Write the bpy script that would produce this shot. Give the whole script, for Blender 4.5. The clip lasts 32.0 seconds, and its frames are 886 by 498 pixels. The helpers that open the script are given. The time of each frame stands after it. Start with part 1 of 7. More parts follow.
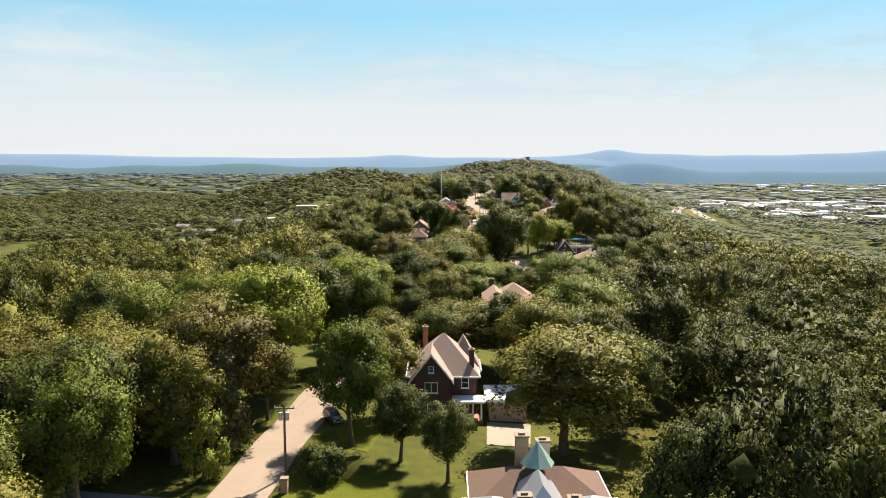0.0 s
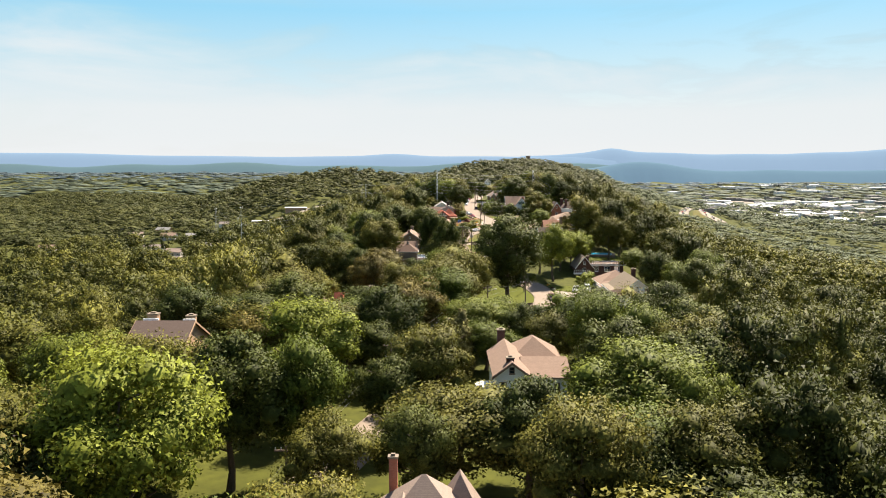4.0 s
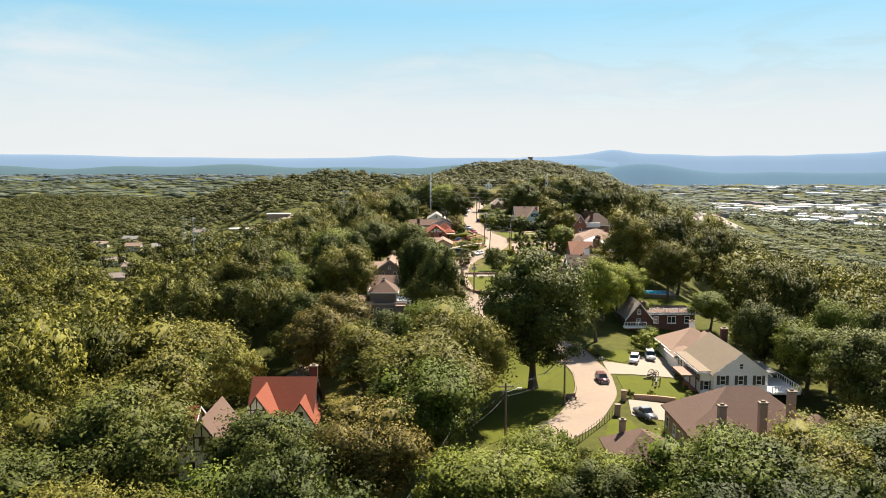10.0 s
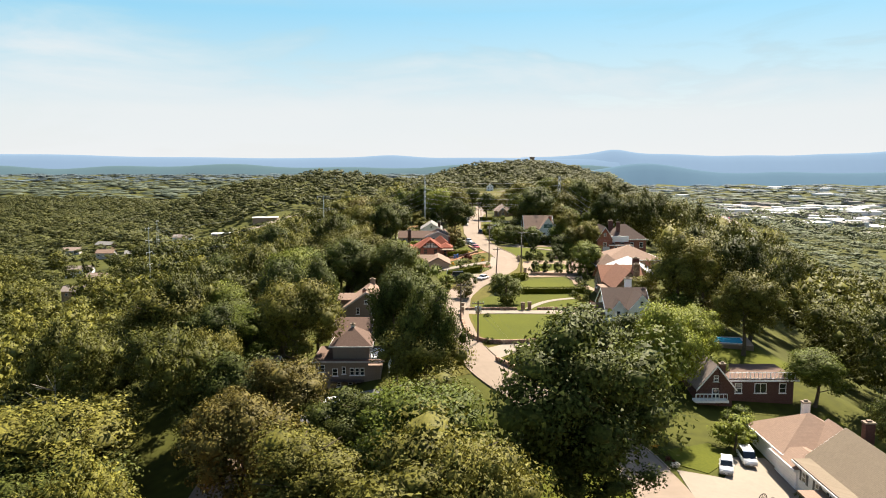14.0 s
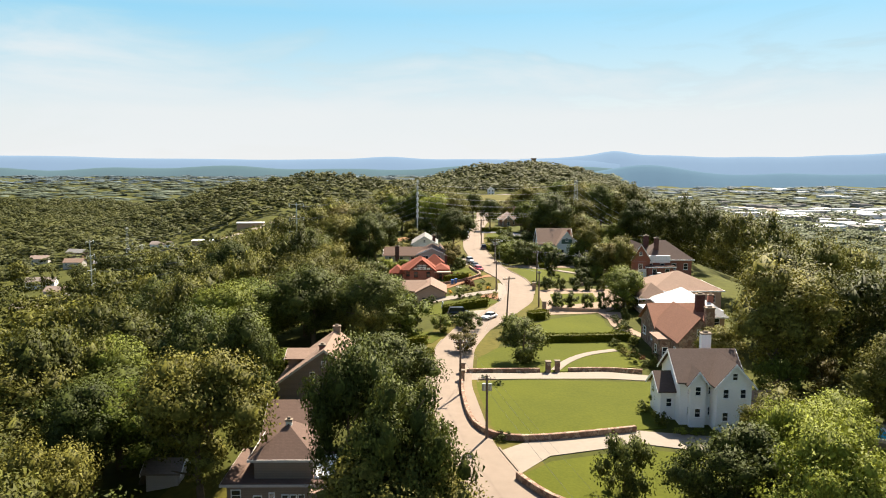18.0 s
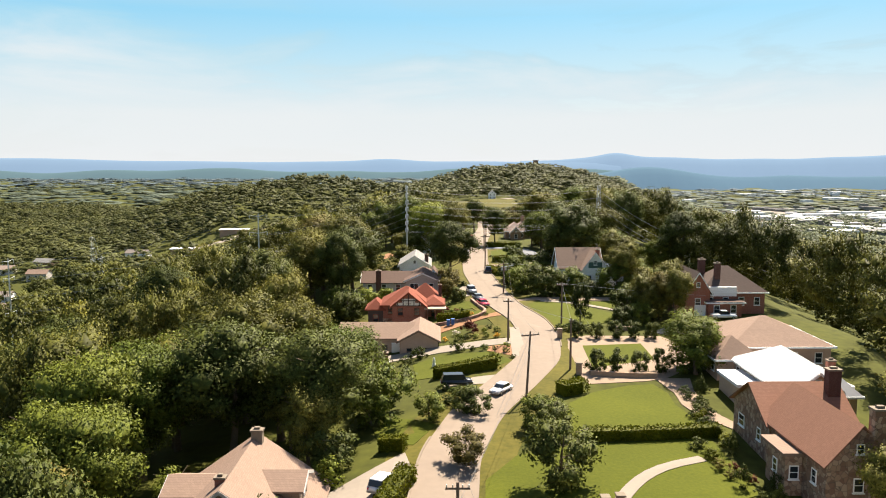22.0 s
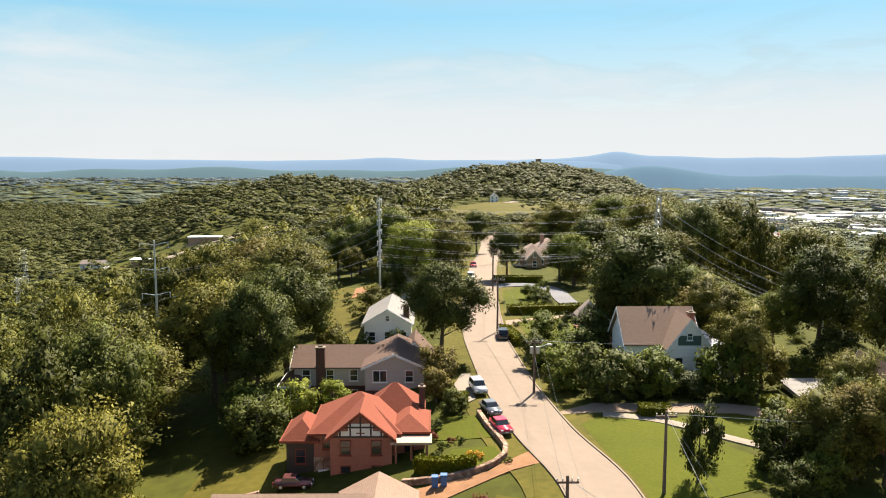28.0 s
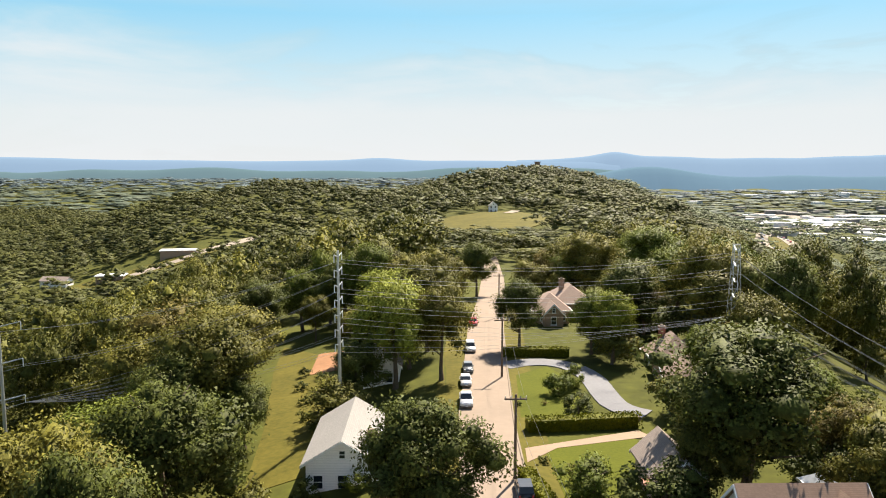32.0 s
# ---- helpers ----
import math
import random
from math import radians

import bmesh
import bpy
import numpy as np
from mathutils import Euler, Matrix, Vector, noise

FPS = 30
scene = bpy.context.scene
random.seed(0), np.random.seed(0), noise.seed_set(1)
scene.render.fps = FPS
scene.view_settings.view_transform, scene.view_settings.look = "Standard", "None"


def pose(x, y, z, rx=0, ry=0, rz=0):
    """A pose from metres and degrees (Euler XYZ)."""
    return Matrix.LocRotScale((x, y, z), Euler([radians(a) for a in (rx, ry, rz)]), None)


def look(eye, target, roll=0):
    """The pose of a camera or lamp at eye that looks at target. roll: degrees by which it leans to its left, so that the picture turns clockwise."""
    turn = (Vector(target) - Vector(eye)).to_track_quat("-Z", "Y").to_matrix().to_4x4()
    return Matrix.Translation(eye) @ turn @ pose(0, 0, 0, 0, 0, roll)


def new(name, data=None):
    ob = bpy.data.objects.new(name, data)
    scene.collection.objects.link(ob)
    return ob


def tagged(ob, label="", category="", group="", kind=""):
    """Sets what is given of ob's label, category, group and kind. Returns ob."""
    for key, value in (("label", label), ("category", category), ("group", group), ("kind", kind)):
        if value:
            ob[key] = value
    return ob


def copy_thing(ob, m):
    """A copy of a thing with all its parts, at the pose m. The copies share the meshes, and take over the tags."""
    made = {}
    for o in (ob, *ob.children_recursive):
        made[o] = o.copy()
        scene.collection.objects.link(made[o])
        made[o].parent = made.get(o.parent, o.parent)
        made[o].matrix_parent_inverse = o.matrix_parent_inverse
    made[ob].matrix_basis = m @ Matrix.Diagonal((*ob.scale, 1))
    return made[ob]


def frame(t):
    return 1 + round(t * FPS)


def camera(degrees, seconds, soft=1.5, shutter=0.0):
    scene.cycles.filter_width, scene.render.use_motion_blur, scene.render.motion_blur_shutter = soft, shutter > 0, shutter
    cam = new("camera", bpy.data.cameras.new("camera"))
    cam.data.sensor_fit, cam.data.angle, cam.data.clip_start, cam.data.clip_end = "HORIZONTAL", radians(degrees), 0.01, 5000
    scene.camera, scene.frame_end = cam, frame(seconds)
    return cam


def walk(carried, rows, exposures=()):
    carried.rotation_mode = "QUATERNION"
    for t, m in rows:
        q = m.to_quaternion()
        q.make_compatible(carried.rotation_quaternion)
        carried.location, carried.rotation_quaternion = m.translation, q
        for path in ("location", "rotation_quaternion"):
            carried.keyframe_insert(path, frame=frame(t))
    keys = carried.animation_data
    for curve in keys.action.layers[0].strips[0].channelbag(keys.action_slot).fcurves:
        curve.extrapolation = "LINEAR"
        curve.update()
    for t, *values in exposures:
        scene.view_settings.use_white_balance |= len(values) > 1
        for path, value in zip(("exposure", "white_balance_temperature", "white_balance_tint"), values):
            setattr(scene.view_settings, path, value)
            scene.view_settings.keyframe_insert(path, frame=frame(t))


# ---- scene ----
cam = camera(60.0, 32.0, 1.0)
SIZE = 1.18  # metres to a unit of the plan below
METRES, EYE, TILT, LEAN, TURN = 380.0 * SIZE, 36.0 * SIZE, -6.7, 0.0, 0.0
NARROW = 0.638  # the lens is longer than the one that the rows were found with
ROWS = [
    (0.0, 0.0, 0.0, 0.0, 0.0, 0.0, -0.0),
    (0.5, 0.0008, 0.016, 0.0031, -0.03, -0.01, 0.0),
    (1.0, 0.0016, 0.0321, 0.0061, -0.05, -0.03, 0.02),
    (1.5, 0.0023, 0.0483, 0.0092, -0.07, -0.07, 0.02),
    (2.0, 0.003, 0.0646, 0.0124, -0.09, -0.1, 0.03),
    (2.5, 0.0037, 0.0807, 0.0155, -0.12, -0.13, 0.04),
    (3.0, 0.0045, 0.0969, 0.0185, -0.14, -0.13, 0.05),
    (3.5, 0.0052, 0.1131, 0.0217, -0.17, -0.14, 0.05),
    (5.5, 0.008, 0.1772, 0.0327, -0.2, -0.08, 0.01),
    (6.0, 0.0085, 0.1932, 0.0354, -0.22, -0.07, -0.0),
    (6.5, 0.009, 0.2093, 0.0382, -0.25, -0.07, 0.01),
    (7.0, 0.0098, 0.2252, 0.041, -0.25, -0.06, 0.02),
    (7.5, 0.0105, 0.2412, 0.044, -0.26, -0.06, 0.02),
    (8.0, 0.0113, 0.257, 0.0469, -0.27, -0.01, 0.04),
    (8.5, 0.012, 0.2729, 0.0499, -0.28, 0.02, 0.04),
    (9.0, 0.0127, 0.2889, 0.0529, -0.28, 0.05, 0.01),
    (9.5, 0.0135, 0.305, 0.0558, -0.3, 0.07, 0.02),
    (10.0, 0.0142, 0.3211, 0.0589, -0.31, 0.05, 0.05),
    (10.5, 0.0151, 0.3372, 0.062, -0.32, 0.02, 0.06),
    (11.0, 0.0157, 0.3534, 0.0651, -0.34, -0.01, 0.08),
    (11.5, 0.0163, 0.3693, 0.0681, -0.35, 0.0, 0.09),
    (12.0, 0.017, 0.3852, 0.0711, -0.35, -0.02, 0.09),
    (12.5, 0.0176, 0.4011, 0.074, -0.36, -0.04, 0.08),
    (13.0, 0.0182, 0.4168, 0.077, -0.38, -0.02, 0.06),
    (13.5, 0.0189, 0.4326, 0.0798, -0.39, 0.01, 0.06),
    (14.0, 0.0196, 0.4485, 0.0825, -0.4, 0.04, 0.04),
    (14.5, 0.0202, 0.4644, 0.0852, -0.43, 0.06, 0.02),
    (16.5, 0.0222, 0.5249, 0.0954, -0.52, 0.19, 0.05),
    (17.0, 0.023, 0.5399, 0.0982, -0.53, 0.21, 0.04),
    (17.5, 0.0238, 0.5549, 0.1008, -0.53, 0.21, 0.08),
    (18.0, 0.0245, 0.5698, 0.1035, -0.54, 0.22, 0.06),
    (18.5, 0.0253, 0.5847, 0.1062, -0.55, 0.26, 0.06),
    (19.0, 0.0261, 0.5996, 0.1088, -0.56, 0.28, 0.08),
    (19.5, 0.0269, 0.6145, 0.1113, -0.57, 0.31, 0.1),
    (20.0, 0.0277, 0.6295, 0.1138, -0.59, 0.35, 0.1),
    (20.5, 0.0284, 0.6442, 0.1165, -0.6, 0.37, 0.1),
    (21.0, 0.0291, 0.6591, 0.119, -0.59, 0.41, 0.11),
    (21.5, 0.0299, 0.674, 0.1217, -0.6, 0.44, 0.14),
    (22.0, 0.0305, 0.6874, 0.1242, -0.6, 0.48, 0.15),
    (22.5, 0.0312, 0.702, 0.1271, -0.63, 0.46, 0.14),
    (23.0, 0.032, 0.7166, 0.13, -0.63, 0.46, 0.15),
    (23.5, 0.0327, 0.7314, 0.1329, -0.64, 0.46, 0.16),
    (24.0, 0.0336, 0.7462, 0.1357, -0.65, 0.45, 0.17),
    (24.5, 0.0342, 0.7609, 0.1385, -0.67, 0.45, 0.18),
    (25.0, 0.0348, 0.7754, 0.1414, -0.7, 0.47, 0.17),
    (25.5, 0.0355, 0.7903, 0.144, -0.72, 0.49, 0.17),
    (27.5, 0.0381, 0.8475, 0.1557, -0.77, 0.31, 0.14),
    (28.0, 0.0386, 0.862, 0.1583, -0.79, 0.32, 0.14),
    (28.5, 0.0393, 0.8766, 0.1608, -0.8, 0.32, 0.14),
    (29.0, 0.0399, 0.8909, 0.1634, -0.81, 0.33, 0.14),
    (29.5, 0.0406, 0.9052, 0.1659, -0.83, 0.35, 0.14),
    (30.0, 0.0413, 0.9195, 0.1687, -0.84, 0.37, 0.15),
    (30.5, 0.042, 0.9339, 0.1742, -0.84, 0.31, 0.19),
    (31.0, 0.0428, 0.948, 0.1821, -0.84, 0.27, 0.2),
    (31.5, 0.0434, 0.962, 0.1903, -0.85, 0.28, 0.19),
    (32.0, 0.0444, 0.976, 0.1986, -1.24, 0.27, 0.19),
]
walk(cam, [(t, pose(0, 0, EYE, TILT, LEAN, TURN) @ pose(METRES * NARROW * x, METRES * y, METRES * NARROW * z, 90 + NARROW * pitch, NARROW * roll, NARROW * yaw)) for t, x, y, z, yaw, pitch, roll in ROWS])

# ---- sky, sun ----
SUN_UP, SUN_TURN = 50.0, 27.0
world = bpy.data.worlds.new("sky")
scene.world = world
world.use_nodes = True
wn, wl = world.node_tree.nodes, world.node_tree.links
wn.clear()
sky = wn.new("ShaderNodeTexSky")
sky.sky_type, sky.sun_disc = "NISHITA", False
sky.sun_elevation, sky.sun_rotation = radians(SUN_UP), radians(SUN_TURN)
sky.air_density, sky.dust_density, sky.ozone_density = 1.0, 1.6, 1.6
sky_bg = wn.new("ShaderNodeBackground")
sky_bg.inputs["Strength"].default_value = 0.05
deep = wn.new("ShaderNodeMix")  # clear summer air: a deeper blue than the model's
deep.data_type, deep.blend_type = "RGBA", "MULTIPLY"
deep.inputs[0].default_value, deep.inputs[7].default_value = 1.0, (0.86, 0.95, 1.0, 1)
wl.new(sky.outputs[0], deep.inputs[6])
wl.new(deep.outputs[2], sky_bg.inputs["Color"])
# thin cirrus
tc = wn.new("ShaderNodeTexCoord")
mp = wn.new("ShaderNodeMapping")
mp.inputs["Scale"].default_value = (1.6, 1.6, 7.5)
mp.inputs["Location"].default_value = (0.35, 0.1, 0.2)
mp.inputs["Rotation"].default_value = (0.0, 0.06, 0.0)
cn = wn.new("ShaderNodeTexNoise")
cn.inputs["Scale"].default_value, cn.inputs["Detail"].default_value, cn.inputs["Roughness"].default_value = 2.2, 8.0, 0.55
cn.inputs["Distortion"].default_value = 0.5
wl.new(tc.outputs["Generated"], mp.inputs[0])
wl.new(mp.outputs[0], cn.inputs["Vector"])
cr = wn.new("ShaderNodeValToRGB")
cr.color_ramp.elements[0].position, cr.color_ramp.elements[1].position = 0.42, 0.72
wl.new(cn.outputs[0], cr.inputs[0])
sep = wn.new("ShaderNodeSeparateXYZ")
wl.new(tc.outputs["Generated"], sep.inputs[0])
low = wn.new("ShaderNodeValToRGB")  # hazy white low in the sky, clear blue high up
low.color_ramp.elements[0].position, low.color_ramp.elements[0].color = 0.0, (0.97, 0.97, 0.97, 1)
low.color_ramp.elements[1].position, low.color_ramp.elements[1].color = 0.62, (0.0, 0.0, 0.0, 1)
for p, c in ((0.05, 0.94), (0.12, 0.86), (0.20, 0.78), (0.34, 0.35)):
    e = low.color_ramp.elements.new(p)
    e.color = (c, c, c, 1)
wl.new(sep.outputs["Z"], low.inputs[0])
band = wn.new("ShaderNodeValToRGB")  # the cirrus lies in one belt
for p, c in ((0.03, 0.2), (0.09, 0.8), (0.14, 0.75), (0.19, 0.25)):
    e = band.color_ramp.elements.new(p)
    e.color = (c, c, c, 1)
band.color_ramp.elements.remove(band.color_ramp.elements[0])
band.color_ramp.elements[-1].color = (0.0, 0.0, 0.0, 1)
wl.new(sep.outputs["Z"], band.inputs[0])
mul = wn.new("ShaderNodeMath")
mul.operation = "MULTIPLY"
wl.new(cr.outputs[0], mul.inputs[0])
wl.new(band.outputs[0], mul.inputs[1])
add = wn.new("ShaderNodeMath")
add.operation, add.use_clamp = "ADD", True
wl.new(mul.outputs[0], add.inputs[0])
wl.new(low.outputs[0], add.inputs[1])
cloud_bg = wn.new("ShaderNodeBackground")
cloud_bg.inputs["Strength"].default_value = 0.281
veil = wn.new("ShaderNodeValToRGB")  # the veil of haze: white at the horizon, blue above
veil.color_ramp.elements[0].position, veil.color_ramp.elements[0].color = 0.0, (0.97, 0.985, 0.99, 1)
veil.color_ramp.elements[1].position, veil.color_ramp.elements[1].color = 0.7, (0.60, 0.76, 0.92, 1)
for p, c in ((0.06, (0.90, 0.96, 0.98, 1)), (0.12, (0.60, 0.86, 0.98, 1)), (0.18, (0.32, 0.75, 1.0, 1)), (0.36, (0.60, 0.76, 0.92, 1))):
    e = veil.color_ramp.elements.new(p)
    e.color = c
wl.new(sep.outputs["Z"], veil.inputs[0])
wisp = wn.new("ShaderNodeMix")
wisp.data_type = "RGBA"
wisp.inputs[7].default_value = (0.97, 0.99, 1.0, 1)
wl.new(mul.outputs[0], wisp.inputs[0])
wl.new(veil.outputs[0], wisp.inputs[6])
wl.new(wisp.outputs[2], cloud_bg.inputs["Color"])
mixs = wn.new("ShaderNodeMixShader")
wl.new(add.outputs[0], mixs.inputs[0])
wl.new(sky_bg.outputs[0], mixs.inputs[1])
wl.new(cloud_bg.outputs[0], mixs.inputs[2])
out = wn.new("ShaderNodeOutputWorld")
wl.new(mixs.outputs[0], out.inputs[0])

sun_data = bpy.data.lights.new("sun", "SUN")
sun_data.energy, sun_data.angle, sun_data.color = 5.0, radians(0.6), (1.0, 0.89, 0.74)
sun = new("sun", sun_data)
_e, _a = radians(SUN_UP), radians(SUN_TURN)
sun.matrix_world = look((900 * math.sin(_a) * math.cos(_e), 900 * math.cos(_a) * math.cos(_e), 900 * math.sin(_e)), (0, 0, 0))
scene.view_settings.exposure = 1.68

# ---- materials ----
MATS = {}


def mat(name, colour, rough=0.85, var=0.25, scale=1.0, big=0.15, bump=0.0, metal=0.0, spread=0.0, second=None, coat=0.0):
    """A surface with grain at one scale and stains at a larger one; spread: how far single pieces differ in brightness."""
    m = bpy.data.materials.new(name)
    m.use_nodes = True
    nt = m.node_tree
    b = nt.nodes["Principled BSDF"]
    b.inputs["Roughness"].default_value, b.inputs["Metallic"].default_value = rough, metal
    b.inputs["Coat Weight"].default_value = coat
    if rough >= 0.85:
        b.inputs["Specular IOR Level"].default_value = 0.12
    co = nt.nodes.new("ShaderNodeTexCoord")
    geo = nt.nodes.new("ShaderNodeNewGeometry")
    n1 = nt.nodes.new("ShaderNodeTexNoise")
    n1.inputs["Scale"].default_value, n1.inputs["Detail"].default_value = scale, 6.0
    n2 = nt.nodes.new("ShaderNodeTexNoise")
    n2.inputs["Scale"].default_value, n2.inputs["Detail"].default_value = big, 3.0
    nt.links.new(geo.outputs["Position"], n1.inputs["Vector"])
    nt.links.new(geo.outputs["Position"], n2.inputs["Vector"])
    mix = nt.nodes.new("ShaderNodeMix")
    mix.data_type = "RGBA"
    lo = tuple(c * (1 - var) for c in colour)
    hi = second or tuple(min(1.0, c * (1 + var)) for c in colour)
    mix.inputs[6].default_value, mix.inputs[7].default_value = (*lo, 1), (*hi, 1)
    ma = nt.nodes.new("ShaderNodeMath")
    ma.operation = "MULTIPLY_ADD"
    ma.inputs[1].default_value, ma.use_clamp = 1.6, True
    ma.inputs[2].default_value = -0.3
    me = nt.nodes.new("ShaderNodeMix")
    me.inputs[0].default_value = 0.5
    nt.links.new(n1.outputs[0], me.inputs[2])
    nt.links.new(n2.outputs[0], me.inputs[3])
    nt.links.new(me.outputs[0], ma.inputs[0])
    nt.links.new(ma.outputs[0], mix.inputs[0])
    col = mix.outputs[2]
    if spread:
        inf = nt.nodes.new("ShaderNodeObjectInfo")
        mr = nt.nodes.new("ShaderNodeMapRange")
        mr.inputs["To Min"].default_value, mr.inputs["To Max"].default_value = 1 - spread, 1 + spread
        nt.links.new(inf.outputs["Random"], mr.inputs[0])
        vm = nt.nodes.new("ShaderNodeVectorMath")
        vm.operation = "SCALE"
        nt.links.new(col, vm.inputs[0])
        nt.links.new(mr.outputs[0], vm.inputs["Scale"])
        col = vm.outputs[0]
    nt.links.new(col, b.inputs["Base Color"])
    if bump:
        bp = nt.nodes.new("ShaderNodeBump")
        bp.inputs["Strength"].default_value, bp.inputs["Distance"].default_value = bump, 0.05
        nt.links.new(n1.outputs[0], bp.inputs["Height"])
        nt.links.new(bp.outputs[0], b.inputs["Normal"])
    MATS[name] = m
    return m


def masonry(name, colour, joint, w, h, var=0.3, rough=0.9):
    """Brickwork or siding laid in courses, by height and by the run of the wall."""
    m = mat(name, colour, rough, var, 3.0, 0.3, 0.2)
    nt = m.node_tree
    b = nt.nodes["Principled BSDF"]
    geo = nt.nodes.new("ShaderNodeNewGeometry")
    sp = nt.nodes.new("ShaderNodeSeparateXYZ")
    nt.links.new(geo.outputs["Position"], sp.inputs[0])
    ad = nt.nodes.new("ShaderNodeMath")
    nt.links.new(sp.outputs[0], ad.inputs[0])
    nt.links.new(sp.outputs[1], ad.inputs[1])
    cb = nt.nodes.new("ShaderNodeCombineXYZ")
    nt.links.new(ad.outputs[0], cb.inputs[0])
    nt.links.new(sp.outputs[2], cb.inputs[1])
    br = nt.nodes.new("ShaderNodeTexBrick")
    br.inputs["Scale"].default_value = 1.0
    br.inputs["Brick Width"].default_value, br.inputs["Row Height"].default_value = w, h
    br.inputs["Mortar Size"].default_value, br.inputs["Bias"].default_value = h * 0.07, -0.1
    br.inputs["Color1"].default_value, br.inputs["Color2"].default_value = (*[c * (1 - 0.8 * var) for c in colour], 1), (*[min(1, c * (1 + 0.6 * var)) for c in colour], 1)
    br.inputs["Mortar"].default_value = (*joint, 1)
    nt.links.new(cb.outputs[0], br.inputs["Vector"])
    old = b.inputs["Base Color"].links[0].from_socket
    mx = nt.nodes.new("ShaderNodeMix")
    mx.data_type = "RGBA"
    mx.inputs[0].default_value = 0.6
    nt.links.new(old, mx.inputs[6])
    nt.links.new(br.outputs[0], mx.inputs[7])
    nt.links.new(mx.outputs[2], b.inputs["Base Color"])
    return m


def rubble(name, tones, joint, scale):
    """Rough stonework: every stone has its own tone, with sunken joints between."""
    m = mat(name, tones[1], 0.92, 0.3, 3.0, 0.3, 0.2)
    nt = m.node_tree
    b = nt.nodes["Principled BSDF"]
    geo = nt.nodes.new("ShaderNodeNewGeometry")
    vo, ed = nt.nodes.new("ShaderNodeTexVoronoi"), nt.nodes.new("ShaderNodeTexVoronoi")
    ed.feature = "DISTANCE_TO_EDGE"
    for n in (vo, ed):
        n.inputs["Scale"].default_value = scale
        nt.links.new(geo.outputs["Position"], n.inputs["Vector"])
    sp = nt.nodes.new("ShaderNodeSeparateColor")
    nt.links.new(vo.outputs["Color"], sp.inputs[0])
    ramp = nt.nodes.new("ShaderNodeValToRGB")
    ramp.color_ramp.interpolation = "CONSTANT"
    ramp.color_ramp.elements[0].color, ramp.color_ramp.elements[1].color = (*tones[0], 1), (*tones[1], 1)
    ramp.color_ramp.elements[1].position = 0.25
    for p, c in ((0.55, tones[2]), (0.8, tones[3])):
        ramp.color_ramp.elements.new(p).color = (*c, 1)
    nt.links.new(sp.outputs[0], ramp.inputs[0])
    old = b.inputs["Base Color"].links[0].from_socket
    mx = nt.nodes.new("ShaderNodeMix")
    mx.data_type = "RGBA"
    mx.inputs[0].default_value = 0.65
    nt.links.new(old, mx.inputs[6])
    nt.links.new(ramp.outputs[0], mx.inputs[7])
    cut = nt.nodes.new("ShaderNodeMapRange")
    cut.inputs["From Max"].default_value = 0.06
    nt.links.new(ed.outputs["Distance"], cut.inputs[0])
    jx = nt.nodes.new("ShaderNodeMix")
    jx.data_type = "RGBA"
    jx.inputs[6].default_value = (*joint, 1)
    nt.links.new(cut.outputs[0], jx.inputs[0])
    nt.links.new(mx.outputs[2], jx.inputs[7])
    nt.links.new(jx.outputs[2], b.inputs["Base Color"])
    bp = nt.nodes.new("ShaderNodeBump")
    bp.inputs["Strength"].default_value, bp.inputs["Distance"].default_value = 0.7, 0.06
    nt.links.new(cut.outputs[0], bp.inputs["Height"])
    nt.links.new(bp.outputs[0], b.inputs["Normal"])
    return m


mat("forest_floor", (0.040, 0.045, 0.007), 0.95, 0.5, 0.6, 0.05, 0.6, second=(0.086, 0.090, 0.012))
mat("lawn", (0.05338, 0.06552, 0.003608), 0.95, 0.25, 2.5, 0.09, 0.5, second=(0.09102, 0.09832, 0.006068))
mat("rough_grass", (0.05905, 0.06216, 0.003696), 0.9, 0.45, 1.2, 0.12, 0.6, second=(0.1243, 0.1026, 0.01495))
mat("road", (0.2142, 0.1674, 0.1278), 0.85, 0.14, 0.9, 0.12, 0.15)
mat("kerb", (0.1998, 0.1598, 0.1199), 0.85, 0.2, 1.5, 0.3, 0.2)
mat("concrete", (0.2383, 0.2008, 0.16), 0.85, 0.12, 1.5, 0.2, 0.1)
mat("drive_tan", (0.2464, 0.1798, 0.1265), 0.88, 0.16, 1.5, 0.15, 0.2)
mat("asphalt", (0.16, 0.16, 0.168), 0.9, 0.2, 2.0, 0.2, 0.2)
mat("red_earth", (0.2398, 0.1265, 0.0666), 0.95, 0.3, 1.2, 0.2, 0.5)
mat("terracotta", (0.2664, 0.0999, 0.05994), 0.8, 0.2, 2.0, 0.3, 0.2)
rubble("stone_wall", ((0.16, 0.085, 0.06), (0.30, 0.20, 0.14), (0.40, 0.30, 0.22), (0.24, 0.14, 0.10)), (0.13, 0.10, 0.08), 1.9)
masonry("brick_red", (0.32, 0.12, 0.08), (0.30, 0.25, 0.2), 0.22, 0.075)
masonry("brick_dark", (0.10, 0.05, 0.04), (0.16, 0.12, 0.1), 0.22, 0.075)
masonry("brick_brown", (0.36, 0.24, 0.16), (0.34, 0.3, 0.24), 0.22, 0.075)
masonry("brick_white", (0.86, 0.85, 0.82), (0.80, 0.79, 0.76), 0.22, 0.075, 0.07)
masonry("siding_white", (0.88, 0.87, 0.85), (0.5, 0.5, 0.5), 6.0, 0.2, 0.08, 0.6)
masonry("siding_grey", (0.22, 0.165, 0.125), (0.1, 0.08, 0.06), 6.0, 0.2, 0.12, 0.7)
masonry("siding_pale", (0.46, 0.42, 0.38), (0.3, 0.28, 0.25), 6.0, 0.2, 0.1, 0.7)
